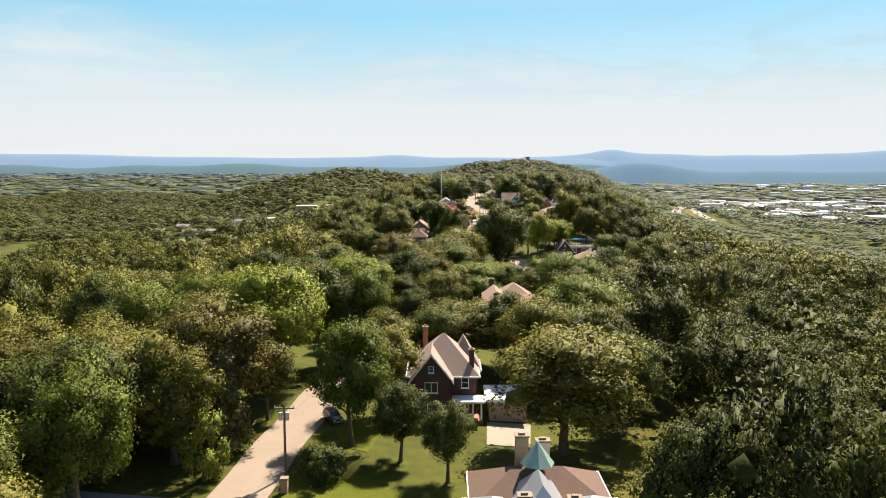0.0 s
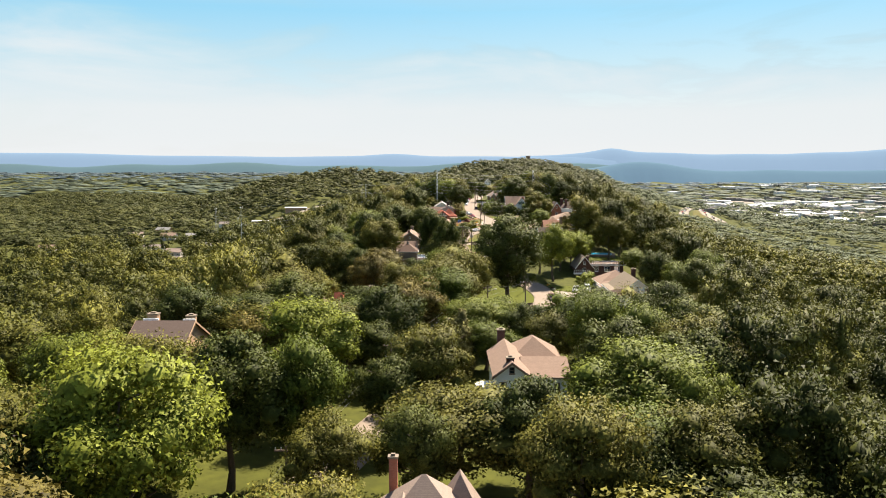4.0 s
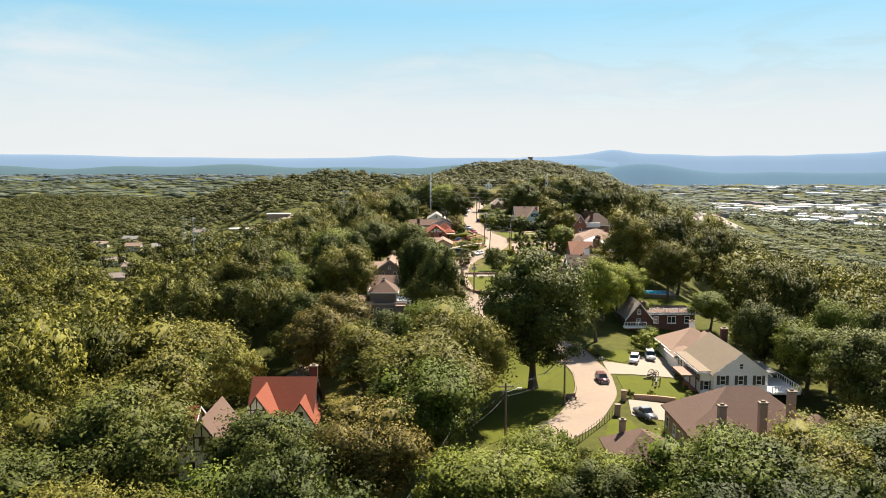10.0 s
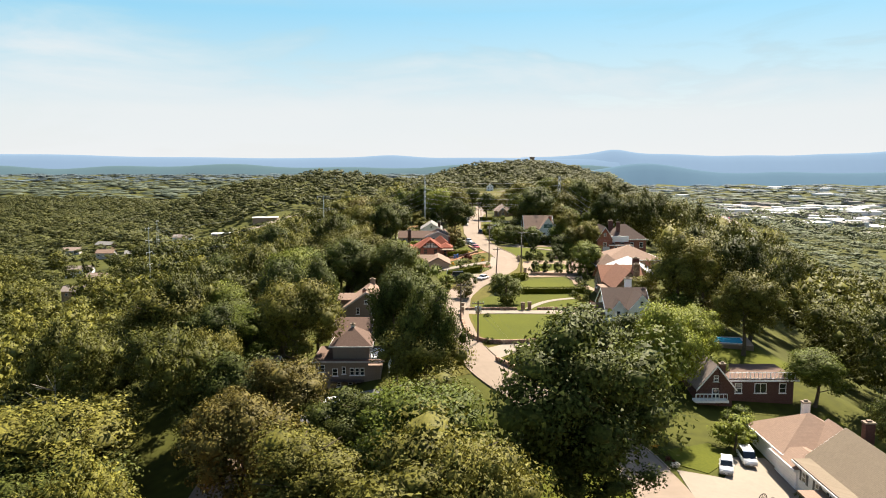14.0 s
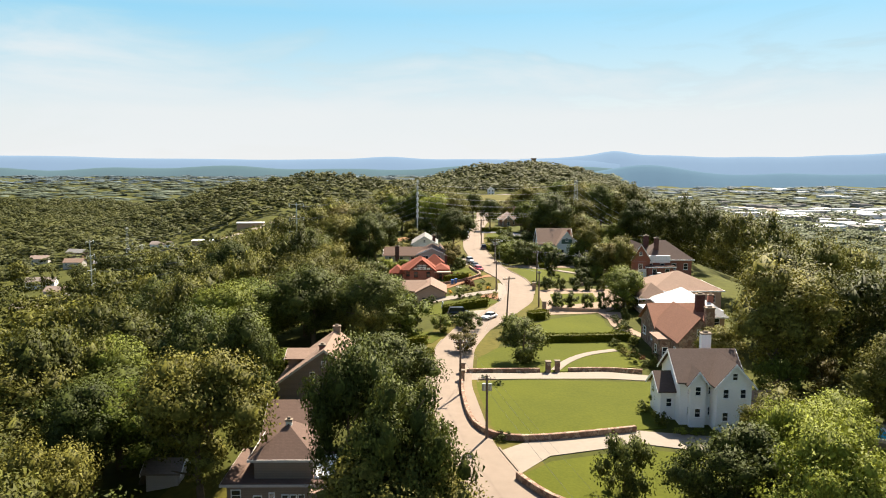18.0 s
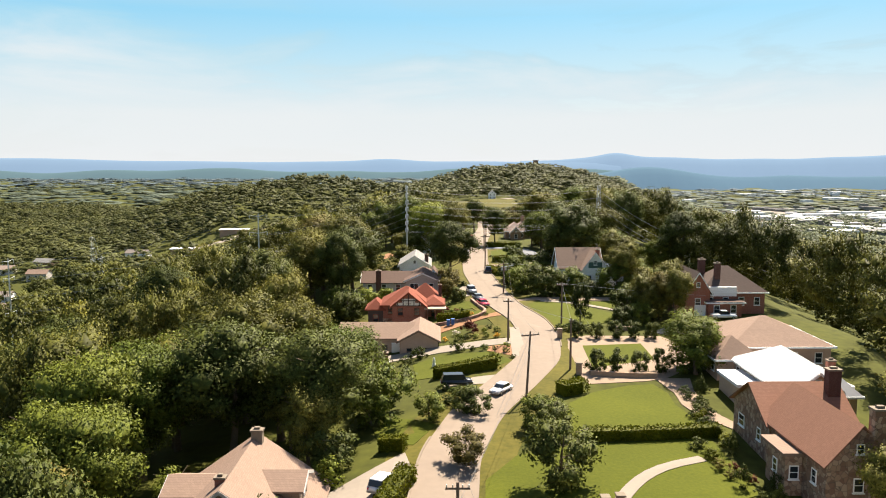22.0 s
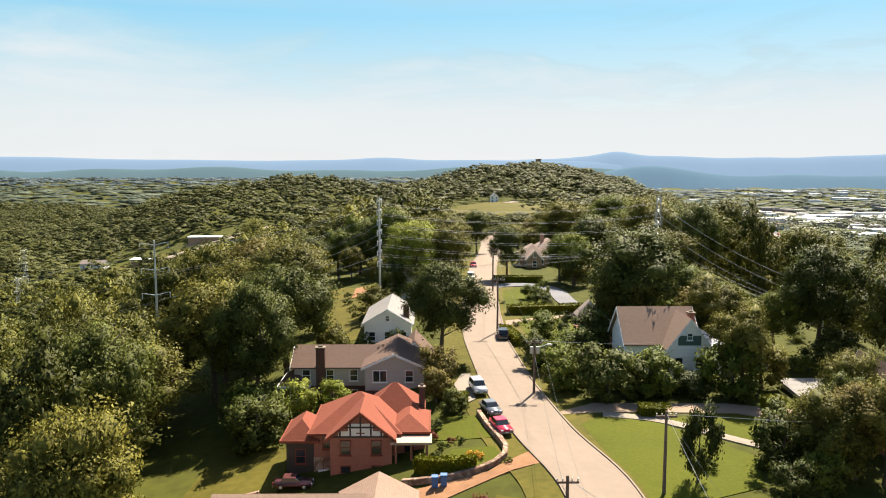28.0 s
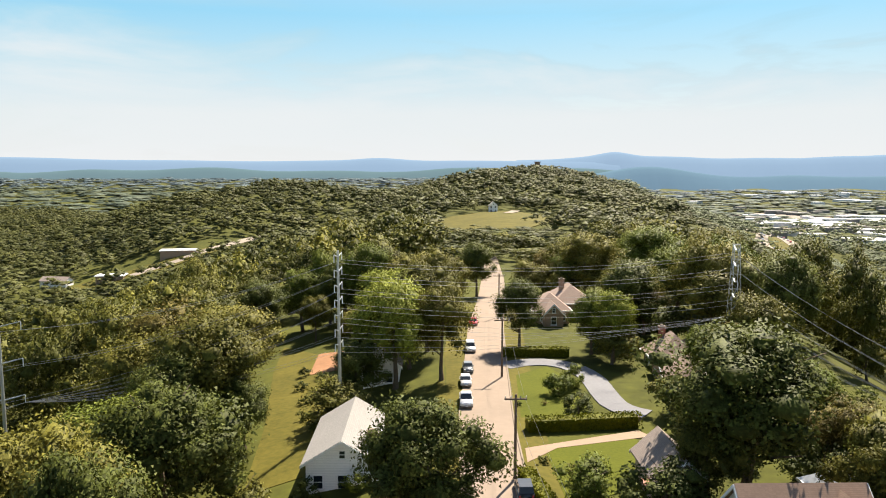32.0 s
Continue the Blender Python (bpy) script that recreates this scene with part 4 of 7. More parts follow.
        rod(bm, (x, y, z - o.z), (x, y, z + height - o.z), 0.05 if i % 5 else 0.09, None, 4)
    part("railing", bm, m, h)


def timbering(h, x0, x1, y, z0, z1, zr):
    """Dark half-timber boards on a pale gable that faces the street."""
    o = h.matrix_world.translation
    bm = bmesh.new()
    xm = (x0 + x1) / 2
    n = 6
    for i in range(1, n):
        x = x0 + (x1 - x0) * i / n
        top = z0 + (zr - z0) * (1 - abs(x - xm) / ((x1 - x0) / 2))
        box(bm, x - 0.08 - o.x, x + 0.08 - o.x, y - 0.06 - o.y, y - o.y, z0 - o.z, top - o.z)
    for f in (0.0, 0.45):
        hw = (x1 - x0) / 2 * (1 - f)
        z = z0 + (zr - z0) * f
        box(bm, xm - hw - o.x, xm + hw - o.x, y - 0.07 - o.y, y - 0.005 - o.y, z - 0.08 - o.z, z + 0.08 - o.z)
    part("timbering", bm, "timber_dark", h)


# near the start of the street
hs = house("house", "slate and tan roofed villa with a copper-green turret and brick chimneys", [
    (3, 15.8, 69, 77, 0.2, 3.4, 5.6, "hip", "brick_brown", "shingle_brown", "s"), (6.8, 11.2, 64, 72, 0.2, 4.0, 6.6, "hip", "brick_brown", "metal_roof", "s"),
    (11.5, 16.5, 66, 71, 0.2, 3.2, 4.6, "hip", "brick_brown", "metal_roof", "s"), (2.4, 6.8, 66, 71, 0.2, 3.2, 4.4, "hip", "brick_brown", "metal_roof", "s")],
    "brick_brown", "shingle_brown", [(8.0, 75.2, 8.3, 1.3, "brick_brown"), (10.4, 77.3, 7.0, 1.4, "stucco_white"), (7.4, 66.5, 5.9, 1.2, "stucco_pink"), (12, 66.6, 5.6, 1.2, "stucco_pink")])
_b = bmesh.new()
bmesh.ops.create_cone(_b, cap_ends=True, segments=8, radius1=1.7, radius2=0.05, depth=2.2, matrix=Matrix.Translation((9.2 - 9.4, 72 - 73, 7.4)))
part("turret_roof", _b, "copper_green", hs, "weathered green copper turret roof")
hs = house("house", "dark brick house with a steep tan hipped roof and white trim", [
    (-4.6, 4.6, 103.5, 112.5, 0.5, 6.5, 11.0, "hip"), (-4.2, 1.0, 101.2, 107, 0.5, 6.5, 9.8, "gable_y"), (1.0, 5.0, 108, 113, 0.5, 6.5, 10.2, "hip")],
    "brick_dark", "shingle_pink", [(-2.6, 111, 11.6, 0.7, "brick_red"), (4.0, 104.6, 9.8, 0.7, "brick_dark")])
porch(hs, 1.6, 5.4, 100.6, 103.4, 0.6, 3.2, "membrane_white", 4)
add_box(hs, "gable_panel", "timber_dark", (-3.0, -0.2, 101.13, 101.19, 6.6, 7.9))
hs = house("garage", "low white-roofed garage beside a brick house", [(6.4, 11.5, 102.5, 108.5, 0.3, 2.9, 3.2, "flat")], "stucco_pink", "membrane_white", category="garage", sides="")
hs = house("house", "weathered grey cottage among trees", [(-47, -40, 126, 134, 0.3, 4.6, 8.4, "gable_x")], "siding_tan", "shingle_grey", [(-42, 130, 9.4, 0.9, "brick_red")], sides="se")
hs = house("shed", "small red barn-like shed", [(-60, -53.6, 148, 151.5, 0.0, 2.4, 3.6, "gable_x")], "siding_red", "shingle_brown", category="shed", sides="s")
hs = house("house", "tan cedar-clad modern house with a sloping grey-brown roof", [
    (-43.5, -35.6, 154.5, 168.5, -0.4, 8.4, 12.0, "gable_x", None, "shingle_dark"), (-38.5, -34.4, 150.5, 154, -0.4, 4.6, 6.4, "shed", None, "shingle_dark")],
    "siding_tan", "shingle_dark", [(-42, 163.4, 13.0, 1.5, "siding_tan"), (-36.4, 163.6, 12.7, 1.3, "siding_tan")], sides="", trim="siding_tan")
add_box(hs, "flashing", "paint_white", (-43.2, -40.9, 162.2, 162.5, 11.6, 12.3), label="bright white chimney flashing")
add_box(hs, "flashing", "paint_white", (-37.3, -35.5, 162.4, 162.7, 11.6, 12.2), label="bright white chimney flashing")
# a dark sheet on the wall stands in for the shade under the roof
add_box(hs, "recess", "glass_dark", (-35.62, -35.5, 156.0, 159.6, 1.4, 6.9), label="flat dark panel in place of the shade below the gable")
add_box(hs, "balcony", "pole_wood", (-35.5, -34.0, 156.0, 159.6, 2.3, 2.5))
railing(hs, -34.05, -34.05, 156.0, 159.6, 2.5, 8, 0.9, "paint_white")
add_box(hs, "deck_stair", "pole_wood", (-37.5, -35, 149.5, 152, -0.5, 0.6), (-36.6, -35, 148.6, 149.5, -0.5, 0.3))
hs = house("house", "small low house with a tan gabled roof", [(-47, -38.5, 189, 195, -1.4, 1.6, 4.0, "gable_x"), (-41.5, -38, 188, 192, -1.4, 1.6, 3.8, "gable_y")], "siding_tan", "shingle_pink", sides="s")
hs = house("house", "white-painted brick house with a brown roof and a round portico", [
    (8.6, 12.9, 148.2, 161, 0.4, 7.7, 9.3, "gable_y"), (12.9, 18.4, 150, 158, 0.4, 6.9, 8.5, "gable_x", None, None, "s"), (11.6, 18.4, 157.5, 165.5, 0.4, 7.3, 9.7, "hip")],
    "brick_white", "shingle_tan", [(10.6, 149.4, 9.9, 1.0, "brick_dark"), (10.4, 163, 10.6, 1.1, "brick_dark")], trim="shingle_tan", sides="s", fit=1.9, win=(0.8, 1.25))
_b = bmesh.new()
bmesh.ops.create_cone(_b, cap_ends=True, segments=24, radius1=1.7, radius2=1.5, depth=0.45, matrix=Matrix.Translation((-3.2, -2.2, 4.6)))
part("portico_roof", _b, "paint_white", hs, "curved white portico roof", True)
for _k in range(4):
    _b = bmesh.new()
    rod(_b, (-3.2 + 1.4 * math.cos(2.2 + _k * 0.75), -2.2 + 1.4 * math.sin(2.2 + _k * 0.75), -0.2), (-3.2 + 1.4 * math.cos(2.2 + _k * 0.75), -2.2 + 1.4 * math.sin(2.2 + _k * 0.75), 4.4), 0.14, 0.12, 10)
    part("column", _b, "paint_white", hs)
# round the bend
hs = house("house", "half-timbered cottage with a steep orange-red roof", [
    (-24.4, -15.6, 231.5, 240, -4.6, -1.0, 3.2, "gable_x"), (-25.2, -20, 228.4, 235.5, -4.6, -1.0, 2.6, "gable_y"), (-18.5, -14.8, 229.8, 236, -4.6, -1.6, 1.2, "gable_y")],
    "stucco_white", "shingle_red", [(-16, 238, 4.6, 1.1, "brick_dark")], trim="timber_dark", sides="se")
timbering(hs, -25.2, -20, 228.4, -1.0, 1, 2.5)
hs = house("house", "white half-timbered cottage with a brown roof", [(-28, -22.2, 211.5, 220, -3.5, 1.2, 5.0, "gable_y"), (-33, -28, 214, 220, -3.5, 0.4, 3.0, "gable_x")],
           "stucco_white", "shingle_brown", trim="timber_dark", sides="se")
timbering(hs, -28, -22.2, 211.5, 1.2, 3, 4.9)
hs = house("garage", "garage with a faded red roof", [(-39, -31.5, 227, 233, -4.2, -1.8, 0.6, "gable_x")], "stucco_pink", "shingle_red", category="garage", sides="")
hs = house("house", "sprawling brick house with a vast brown hipped roof", [
    (34, 50, 212, 224, -1.6, 2.8, 7.0, "hip"), (34.2, 40.5, 206.5, 214, -1.6, 2.8, 5.6, "gable_y"), (44, 51.5, 205.5, 214, -1.6, 2.8, 6.0, "hip"), (40.4, 44.2, 208.5, 212, -1.6, 2.4, 3.6, "flat")],
    "brick_brown", "shingle_brown", [(36.5, 210, 7.4, 0.9, "brick_brown"), (41.5, 210.5, 7.6, 0.9, "brick_brown"), (46, 213, 8.2, 0.9, "brick_brown")], trim="", sides="sw")
hs = house("garage", "brick garage with a hipped brown roof", [(23.4, 30.6, 205.5, 213.5, -0.9, 2.0, 4.4, "hip")], "brick_brown", "shingle_brown", [(25.4, 212.3, 4.9, 0.7, "brick_brown")], trim="", category="garage", sides="s")
hs = house("house", "white house with a tan hipped roof and a front gable", [
    (45.4, 55.2, 258.5, 268.5, -1.7, 1.7, 4.6, "hip"), (49.3, 55.6, 255.6, 262, -1.7, 1.9, 4.2, "gable_y"), (45.0, 49.3, 254.5, 260, -1.7, 1.4, 2.4, "hip")],
    "siding_white", "shingle_tan", [(51.3, 266, 5.5, 0.9, "siding_white")], sides="s")
hs = house("house", "white colonial house with black shutters and a tan gambrel roof", [
    (46.8, 55.4, 241.2, 255.5, -2.7, 2.2, 5.4, "gable_y"), (45.2, 47.0, 242.5, 254.5, -2.7, 2.0, 3.0, "flat")],
    "siding_white", "shingle_khaki", [(53.6, 255.8, 6.4, 1.1, "brick_dark")], shutters=True, sides="s", fit=2.2, win=(0.9, 1.5))
for _y in (244, 247, 250, 253):
    window(hs, 0.9, 1.2, pose(45.2 - 51.1 - 0.02, _y - 248.35, 3.6, 0, 0, -90), "paint_white", True)
porch(hs, 42.8, 45.2, 244, 249, -1.5, 1.0, "shingle_tan", 3, "brick_red")
add_box(hs, "deck", "membrane_white", (55.6, 60.2, 240, 248.5, -0.9, -0.6))
add_box(hs, "deck_roof", "shingle_pale", (55.4, 58.7, 245, 253, 1.0, 1.25))
railing(hs, 55.7, 60.2, 240, 240, -0.6)
railing(hs, 60.2, 60.2, 240, 248.5, -0.6)
hs = house("house", "small brick house with a steep gable and a flat balustraded wing", [
    (42.3, 47.2, 279.5, 288, 0.9, 3.4, 6.4, "gable_y"), (47.2, 57, 281.5, 289, 0.9, 3.6, 3.9, "flat", "brick_dark", "shingle_brown")],
    "brick_dark", "shingle_grey", [(45.6, 279.6, 6.8, 0.8, "brick_dark")], sides="s")
railing(hs, 47.4, 57, 281.2, 281.2, 3.9, 16)
railing(hs, 41.5, 46, 278.2, 278.2, 1.6, 8)
add_box(hs, "veranda", "paint_white", (41.4, 46.2, 278, 279.5, 1.3, 1.6))

# the long green
hs = house("house", "brown-grey stuccoed three-storey house with hipped roof and white balcony", [
    (-14.8, -4.6, 290, 298.6, 0.1, 4.2, 4.5, "flat", None, "shingle_brown", ""), (-12.2, -6.4, 290.6, 297.6, 4.4, 6.8, 8.9, "hip", None, None, "e"), (-12.8, -7.2, 298, 307, 1.6, 6.2, 8.6, "gable_x", None, "shingle_brown", "")],
    "siding_grey", "shingle_brown", [(-9.3, 293.8, 9.6, 0.6, "stucco_white")], trim="siding_pale", sides="s", fit=2.3, win=(0.85, 1.2))
for _x, _z, _w in ((-13.9, 2.9, 1.0), (-11.8, 2.3, 0.9), (-10.4, 2.6, 0.6), (-9.1, 2.4, 0.7), (-8.3, 2.4, 0.7), (-7.5, 2.4, 0.7), (-11.2, -0.1 + 0.4, 0.7), (-9.4, 0.3, 0.7), (-8.2, 0.3, 0.7)):
    window(hs, _w, 1.2 if _z > 2 else 0.8, pose(_x + 9.7, 290 - 294.3 - 0.01, _z + 0.1), "paint_white", False)
add_box(hs, "canopy", "timber_dark", (-12.4, -7.2, 288.9, 290, 1.15, 1.3), label="dark canopy over the basement windows")
add_box(hs, "balcony", "paint_white", (-6.3, -3.2, 290.6, 296.4, 4.5, 4.75), (-4.5, -3.2, 289.6, 296.4, 0.9, 1.1))
railing(hs, -3.2, -3.2, 290.6, 296.4, 4.75, 10)
railing(hs, -6.2, -3.2, 290.6, 290.6, 4.75, 6)
railing(hs, -3.2, -3.2, 290.6, 296.4, 1.1, 10)
for _y in (290.7, 293.4, 296.1):
    add_box(hs, "post", "paint_white", (-3.4, -3.2, _y, _y + 0.2, 0.6, 4.5))
add_box(hs, "porch_roof", "shingle_tan", (-6.4, -4.2, 288.2, 290.6, 3.9, 4.1), label="small brown porch roof")
add_box(hs, "stair", "concrete", (-4.4, -2.8, 286.9, 287.5, -0.4, 0.3), (-4.4, -2.8, 287.5, 288.1, -0.4, 0.6), (-4.4, -2.8, 288.1, 288.9, -0.4, 0.9))
hs = house("shed", "small pale garden shed", [(-27, -23.4, 301, 304, -1.4, 0.9, 1.8, "gable_x")], "siding_pale", "shingle_grey", category="shed", sides="")
hs = house("house", "grey-brown bungalow with a broad pinkish-tan gabled roof, dormers and two chimneys", [
    (-16.2, -3.2, 320.8, 333, 2.6, 5.3, 9.9, "gable_y", None, None, ""), (-8.6, -4.4, 325.4, 329.4, 5.0, 7.9, 8.7, "gable_x", None, None, "e"), (-15.4, -11.2, 324.6, 328.8, 5.0, 7.8, 8.6, "gable_x", None, None, "")],
    "siding_grey", "shingle_tan", [(-9.4, 332, 11.0, 1.0, "kerb"), (-10.2, 322.6, 10.4, 0.8, "brick_red")], trim="siding_pale")
for _x, _z in ((-11.4, 6.2), (-8.4, 6.2), (-9.8, 8.0)):
    window(hs, 0.7, 1.3 if _z < 7 else 0.8, pose(_x + 9.7, 320.8 - 326.9 - 0.01, _z - 2.6), "paint_white", False)
porch(hs, -6.4, -3.4, 316.6, 319.6, 3.2, 5.6, "shingle_tan", 3, "stone_wall", "brick_red")
hs = house("house", "white-painted brick house with steep gables and a brown roof", [
    (34.8, 42.2, 307, 314.5, 4.4, 9.6, 12.4, "gable_x"), (38.4, 42.4, 304.6, 310, 4.4, 9.9, 12.2, "gable_y"), (35.8, 37.6, 306.2, 309.6, 4.4, 9.7, 10.9, "gable_y"),
    (33.0, 35.0, 308.6, 313, 4.4, 8.0, 9.6, "gable_x")],
    "brick_white", "shingle_dark", [(40.3, 314.6, 13.8, 1.2, "brick_white")], sides="s", fit=1.9, win=(0.75, 1.15))
add_box(hs, "porch_roof", "shingle_tan", (42.4, 48, 303.6, 311, 6.9, 7.15), label="sloping tan porch roof")
for _x, _y in ((47.6, 304), (47.6, 310), (43, 304)):
    add_box(hs, "post", "pole_wood", (_x, _x + 0.2, _y, _y + 0.2, 3.8, 6.9))
add_box(hs, "balcony", "pole_wood", (43.2, 47.8, 304, 309, 5.4, 5.55))
railing(hs, 43.2, 47.8, 304, 304, 5.5, 8, 0.9, "pole_wood")
hs = house("house", "large rubble-stone house with a rust-orange roof and tall chimneys", [
    (40.4, 49, 336.8, 345.8, 5.4, 9.5, 12.4, "gable_x"), (40.6, 46.2, 325.8, 338, 5.3, 10.0, 13.2, "gable_y"), (39.0, 40.6, 330, 334, 5.3, 9.0, 9.3, "flat", None, "shingle_tan")],
    "stone_wall", "shingle_rust", [(44.6, 325.4, 15.0, 1.2, "stone_wall"), (48.2, 340, 14.4, 1.3, "brick_dark")], trim="", sides="sw", fit=3.4, win=(0.9, 1.3))
hs = house("house", "pink stucco mansion with a bright white roof", [
    (46.6, 55.0, 349.5, 362, 6.3, 9.8, 12.3, "hip"), (48.2, 53.0, 347.6, 353, 6.3, 9.8, 11.7, "gable_y"), (52.6, 55.4, 348, 356, 6.3, 9.2, 10.6, "hip")],
    "stucco_pink", "roof_coating", [(54.2, 352, 12.2, 0.9, "brick_red")], sides="sw", fit=2.8)
add_box(hs, "wing", "stucco_pink", (43.6, 46.7, 352.6, 359, 5.8, 8.6), label="low flat-roofed wing")
add_box(hs, "wing_roof", "membrane_white", (43.3, 46.6, 352.3, 359.3, 8.6, 8.95))
hs = house("house", "long tan-roofed hall with pink walls", [(47.4, 61, 365, 378, 6.9, 10.6, 13.4, "hip"), (44.4, 50, 362, 368, 6.8, 9.8, 12.0, "hip")],
           "stucco_pink", "shingle_tan", sides="sw", fit=3.0)
hs = house("house", "dark red brick house with steep brown roofs and white panels", [
    (55.2, 66.5, 399.5, 409.5, 8.2, 12.4, 16.2, "hip"), (51.6, 56, 397.8, 408, 8.2, 12.6, 16.0, "gable_y"), (55.5, 61.5, 397.2, 401, 8.2, 10.6, 11.4, "flat", None, "shingle_brown")],
    "brick_red", "shingle_dark", [(58.6, 402, 17.3, 1.0, "brick_dark"), (57.4, 407, 17.4, 1.2, "brick_dark")], sides="s")
add_box(hs, "dormer_panel", "siding_white", (55.8, 61.2, 399.0, 399.5, 11.5, 13.2), label="white weatherboard dormer")
add_box(hs, "garage_door", "paint_white", (53.2, 55.2, 397.6, 397.75, 8.2, 10.2))
# west side of the upper street
hs = house("house", "tan brick ranch house with a brown gabled roof", [
    (-8.6, 3, 386.6, 394, 3.0, 6.9, 8.6, "gable_x"), (1.2, 7.4, 384.2, 394.4, 3.0, 7.0, 8.6, "gable_y")],
    "stucco_pink", "shingle_tan", [], sides="s", fit=2.4, trim="shingle_tan", win=(0.9, 1.1))
add_box(hs, "bay_window", "paint_white", (-0.2, 1.1, 385.9, 386.6, 4.6, 6.1), label="white bay window")
hs = house("garage", "small flat-roofed garage with pink roof and brick chimney", [(-6.5, -0.5, 372, 378, 3.0, 5.2, 5.4, "flat", "stucco_pink", "shingle_pink")], "stucco_pink", "shingle_pink", [(-0.6, 377, 7.0, 0.8, "brick_dark")], category="garage", sides="")
hs = house("house", "red brick house with an orange-red roof and half-timbered gable", [
    (-2.8, 5.4, 403.4, 411.5, 4.3, 9.4, 12.0, "hip", "brick_red"), (-1.0, 5.0, 401.8, 406.4, 4.3, 9.4, 11.8, "gable_y", "brick_red"), (5.0, 8.2, 403.8, 409.4, 5.6, 9.4, 10.3, "hip"),
    (-5.6, -2.8, 403.6, 409, 4.2, 8.7, 9.9, "hip", "timber_dark"), (2.2, 7.6, 408.0, 413, 5.4, 9.8, 12.1, "hip")],
    "brick_red", "shingle_red", [(7.8, 409.6, 12.2, 0.6, "brick_dark")], sides="s", foot=("stone_wall", 2.4), trim="shingle_red")
add_box(hs, "gable_panel", "stucco_white", (-0.2, 4.2, 401.7, 401.79, 9.4, 9.95), (0.8, 3.2, 401.7, 401.79, 9.95, 10.7), label="pale half-timbered gable")
timbering(hs, -1.0, 5.0, 401.7, 9.4, 10.9, 11.5)
porch(hs, 5.2, 8.6, 401.6, 403.8, 5.8, 8.7, "stucco_pink", 3, "brick_red", "brick_red")
add_box(hs, "garage_door", "paint_white", (-2.4, -0.2, 403.1, 403.24, 4.0, 5.5), label="white garage door")
hs = house("house", "pale grey sided house over brick with a long brown roof", [
    (-8.6, 3.4, 424.6, 431.5, 5.0, 10.2, 12.0, "gable_x", "siding_pale"), (0.6, 7.8, 421.8, 431.8, 5.4, 10.9, 12.5, "gable_y", "siding_pale"), (-10, -7, 423.6, 429, 5.0, 8.2, 9.3, "hip", "brick_dark"),
    (4, 8.8, 430, 437, 6.6, 9.4, 12.0, "gable_y", "siding_pale")],
    "siding_pale", "shingle_brown", [(-5.2, 424.3, 12.9, 1.1, "brick_dark")], sides="s", foot=("brick_dark", 2.7), fit=2.5)
add_box(hs, "foundation", "brick_dark", (0.54, 7.86, 421.74, 424.5, 4.0, 7.9))
add_box(hs, "lean_to_roof", "shingle_brown", (-7.6, -4.8, 422.6, 424.4, 7.1, 7.3))
hs = house("house", "tall white clapboard house with a pale grey gabled roof", [(-1.9, 5.4, 447.5, 461, 6.2, 10.8, 13.0, "gable_y", "siding_white", "shingle_pale")],
           "siding_white", "shingle_pale", [(4.6, 449.5, 13.4, 0.9, "brick_dark")], sides="s", fit=1.9)
hs = house("house", "small white house beside a steel pylon", [(0.6, 6, 480, 488, 7.6, 12.0, 14.5, "gable_y")], "siding_white", "shingle_grey", sides="s")
hs = house("house", "house roof half hidden behind street trees", [(6.5, 14, 545, 554, 8.8, 12.5, 15.5, "gable_x"), (14, 18, 560, 570, 8.0, 12.5, 15.8, "gable_x")], "siding_pale", "shingle_grey", sides="s")
# east side of the upper street
hs = house("house", "white clapboard house with a tan roof and dark green gable", [
    (33, 41.8, 423, 430.8, 8.8, 13.6, 17.2, "gable_x"), (37.6, 42.6, 420.8, 427, 8.8, 13.6, 16.9, "gable_y", "siding_white"), (41.6, 45.5, 424.5, 431, 8.8, 13.0, 14.2, "hip", None, "membrane_white")],
    "siding_white", "shingle_tan", [(41.0, 423.4, 17.4, 0.8, "brick_red")], sides="s", fit=2.4)
add_box(hs, "gable_panel", "siding_green", (38.7, 41.5, 420.74, 420.79, 13.7, 14.9), label="dark green gable shingles")
hs = house("house", "small house with pink metal awning and pale roof", [(30.6, 35, 438, 446, 9.8, 12.6, 14.6, "gable_y"), (43.4, 49.5, 431, 438, 9.4, 13.0, 15.4, "hip", "siding_pale", "metal_roof")], "stucco_pink", "shingle_grey", sides="s")
add_box(hs, "awning", "terracotta", (29.4, 30.7, 437.5, 440, 12.0, 12.2))
hs = house("garage", "white garage with a flat pale roof", [(51.0, 57.4, 413.6, 419.6, 6.6, 9.2, 9.6, "shed", "stucco_white", "shingle_pale")], "stucco_white", "shingle_pale", category="garage", sides="")
add_box(hs, "garage_door", "glass_dark", (53.0, 55.0, 413.5, 413.58, 6.7, 8.6))
hs = house("house", "rambling pink-roofed brick house with several hips", [
    (29.6, 36, 513, 521, 10.2, 13.4, 15.8, "hip"), (34, 41, 517, 527, 10.2, 14.0, 16.6, "hip"), (31, 34.5, 510.5, 515, 10.2, 13.0, 14.8, "gable_y")],
    "brick_brown", "shingle_pink", [(36, 522, 17.8, 1.0, "brick_brown")], sides="sw")
hs = house("house", "rambling tan-roofed house beside the woods", [(43, 49, 480, 488, 9.0, 12.4, 15.4, "hip"), (47, 54, 484, 491, 8.2, 11.4, 14.2, "hip"), (42, 47, 474, 480, 9.4, 12, 14, "gable_x")], "brick_brown", "shingle_pink", [(45, 486, 16.2, 0.9, "brick_red")], sides="sw")


# ---- trees ----
rng = np.random.default_rng(7)


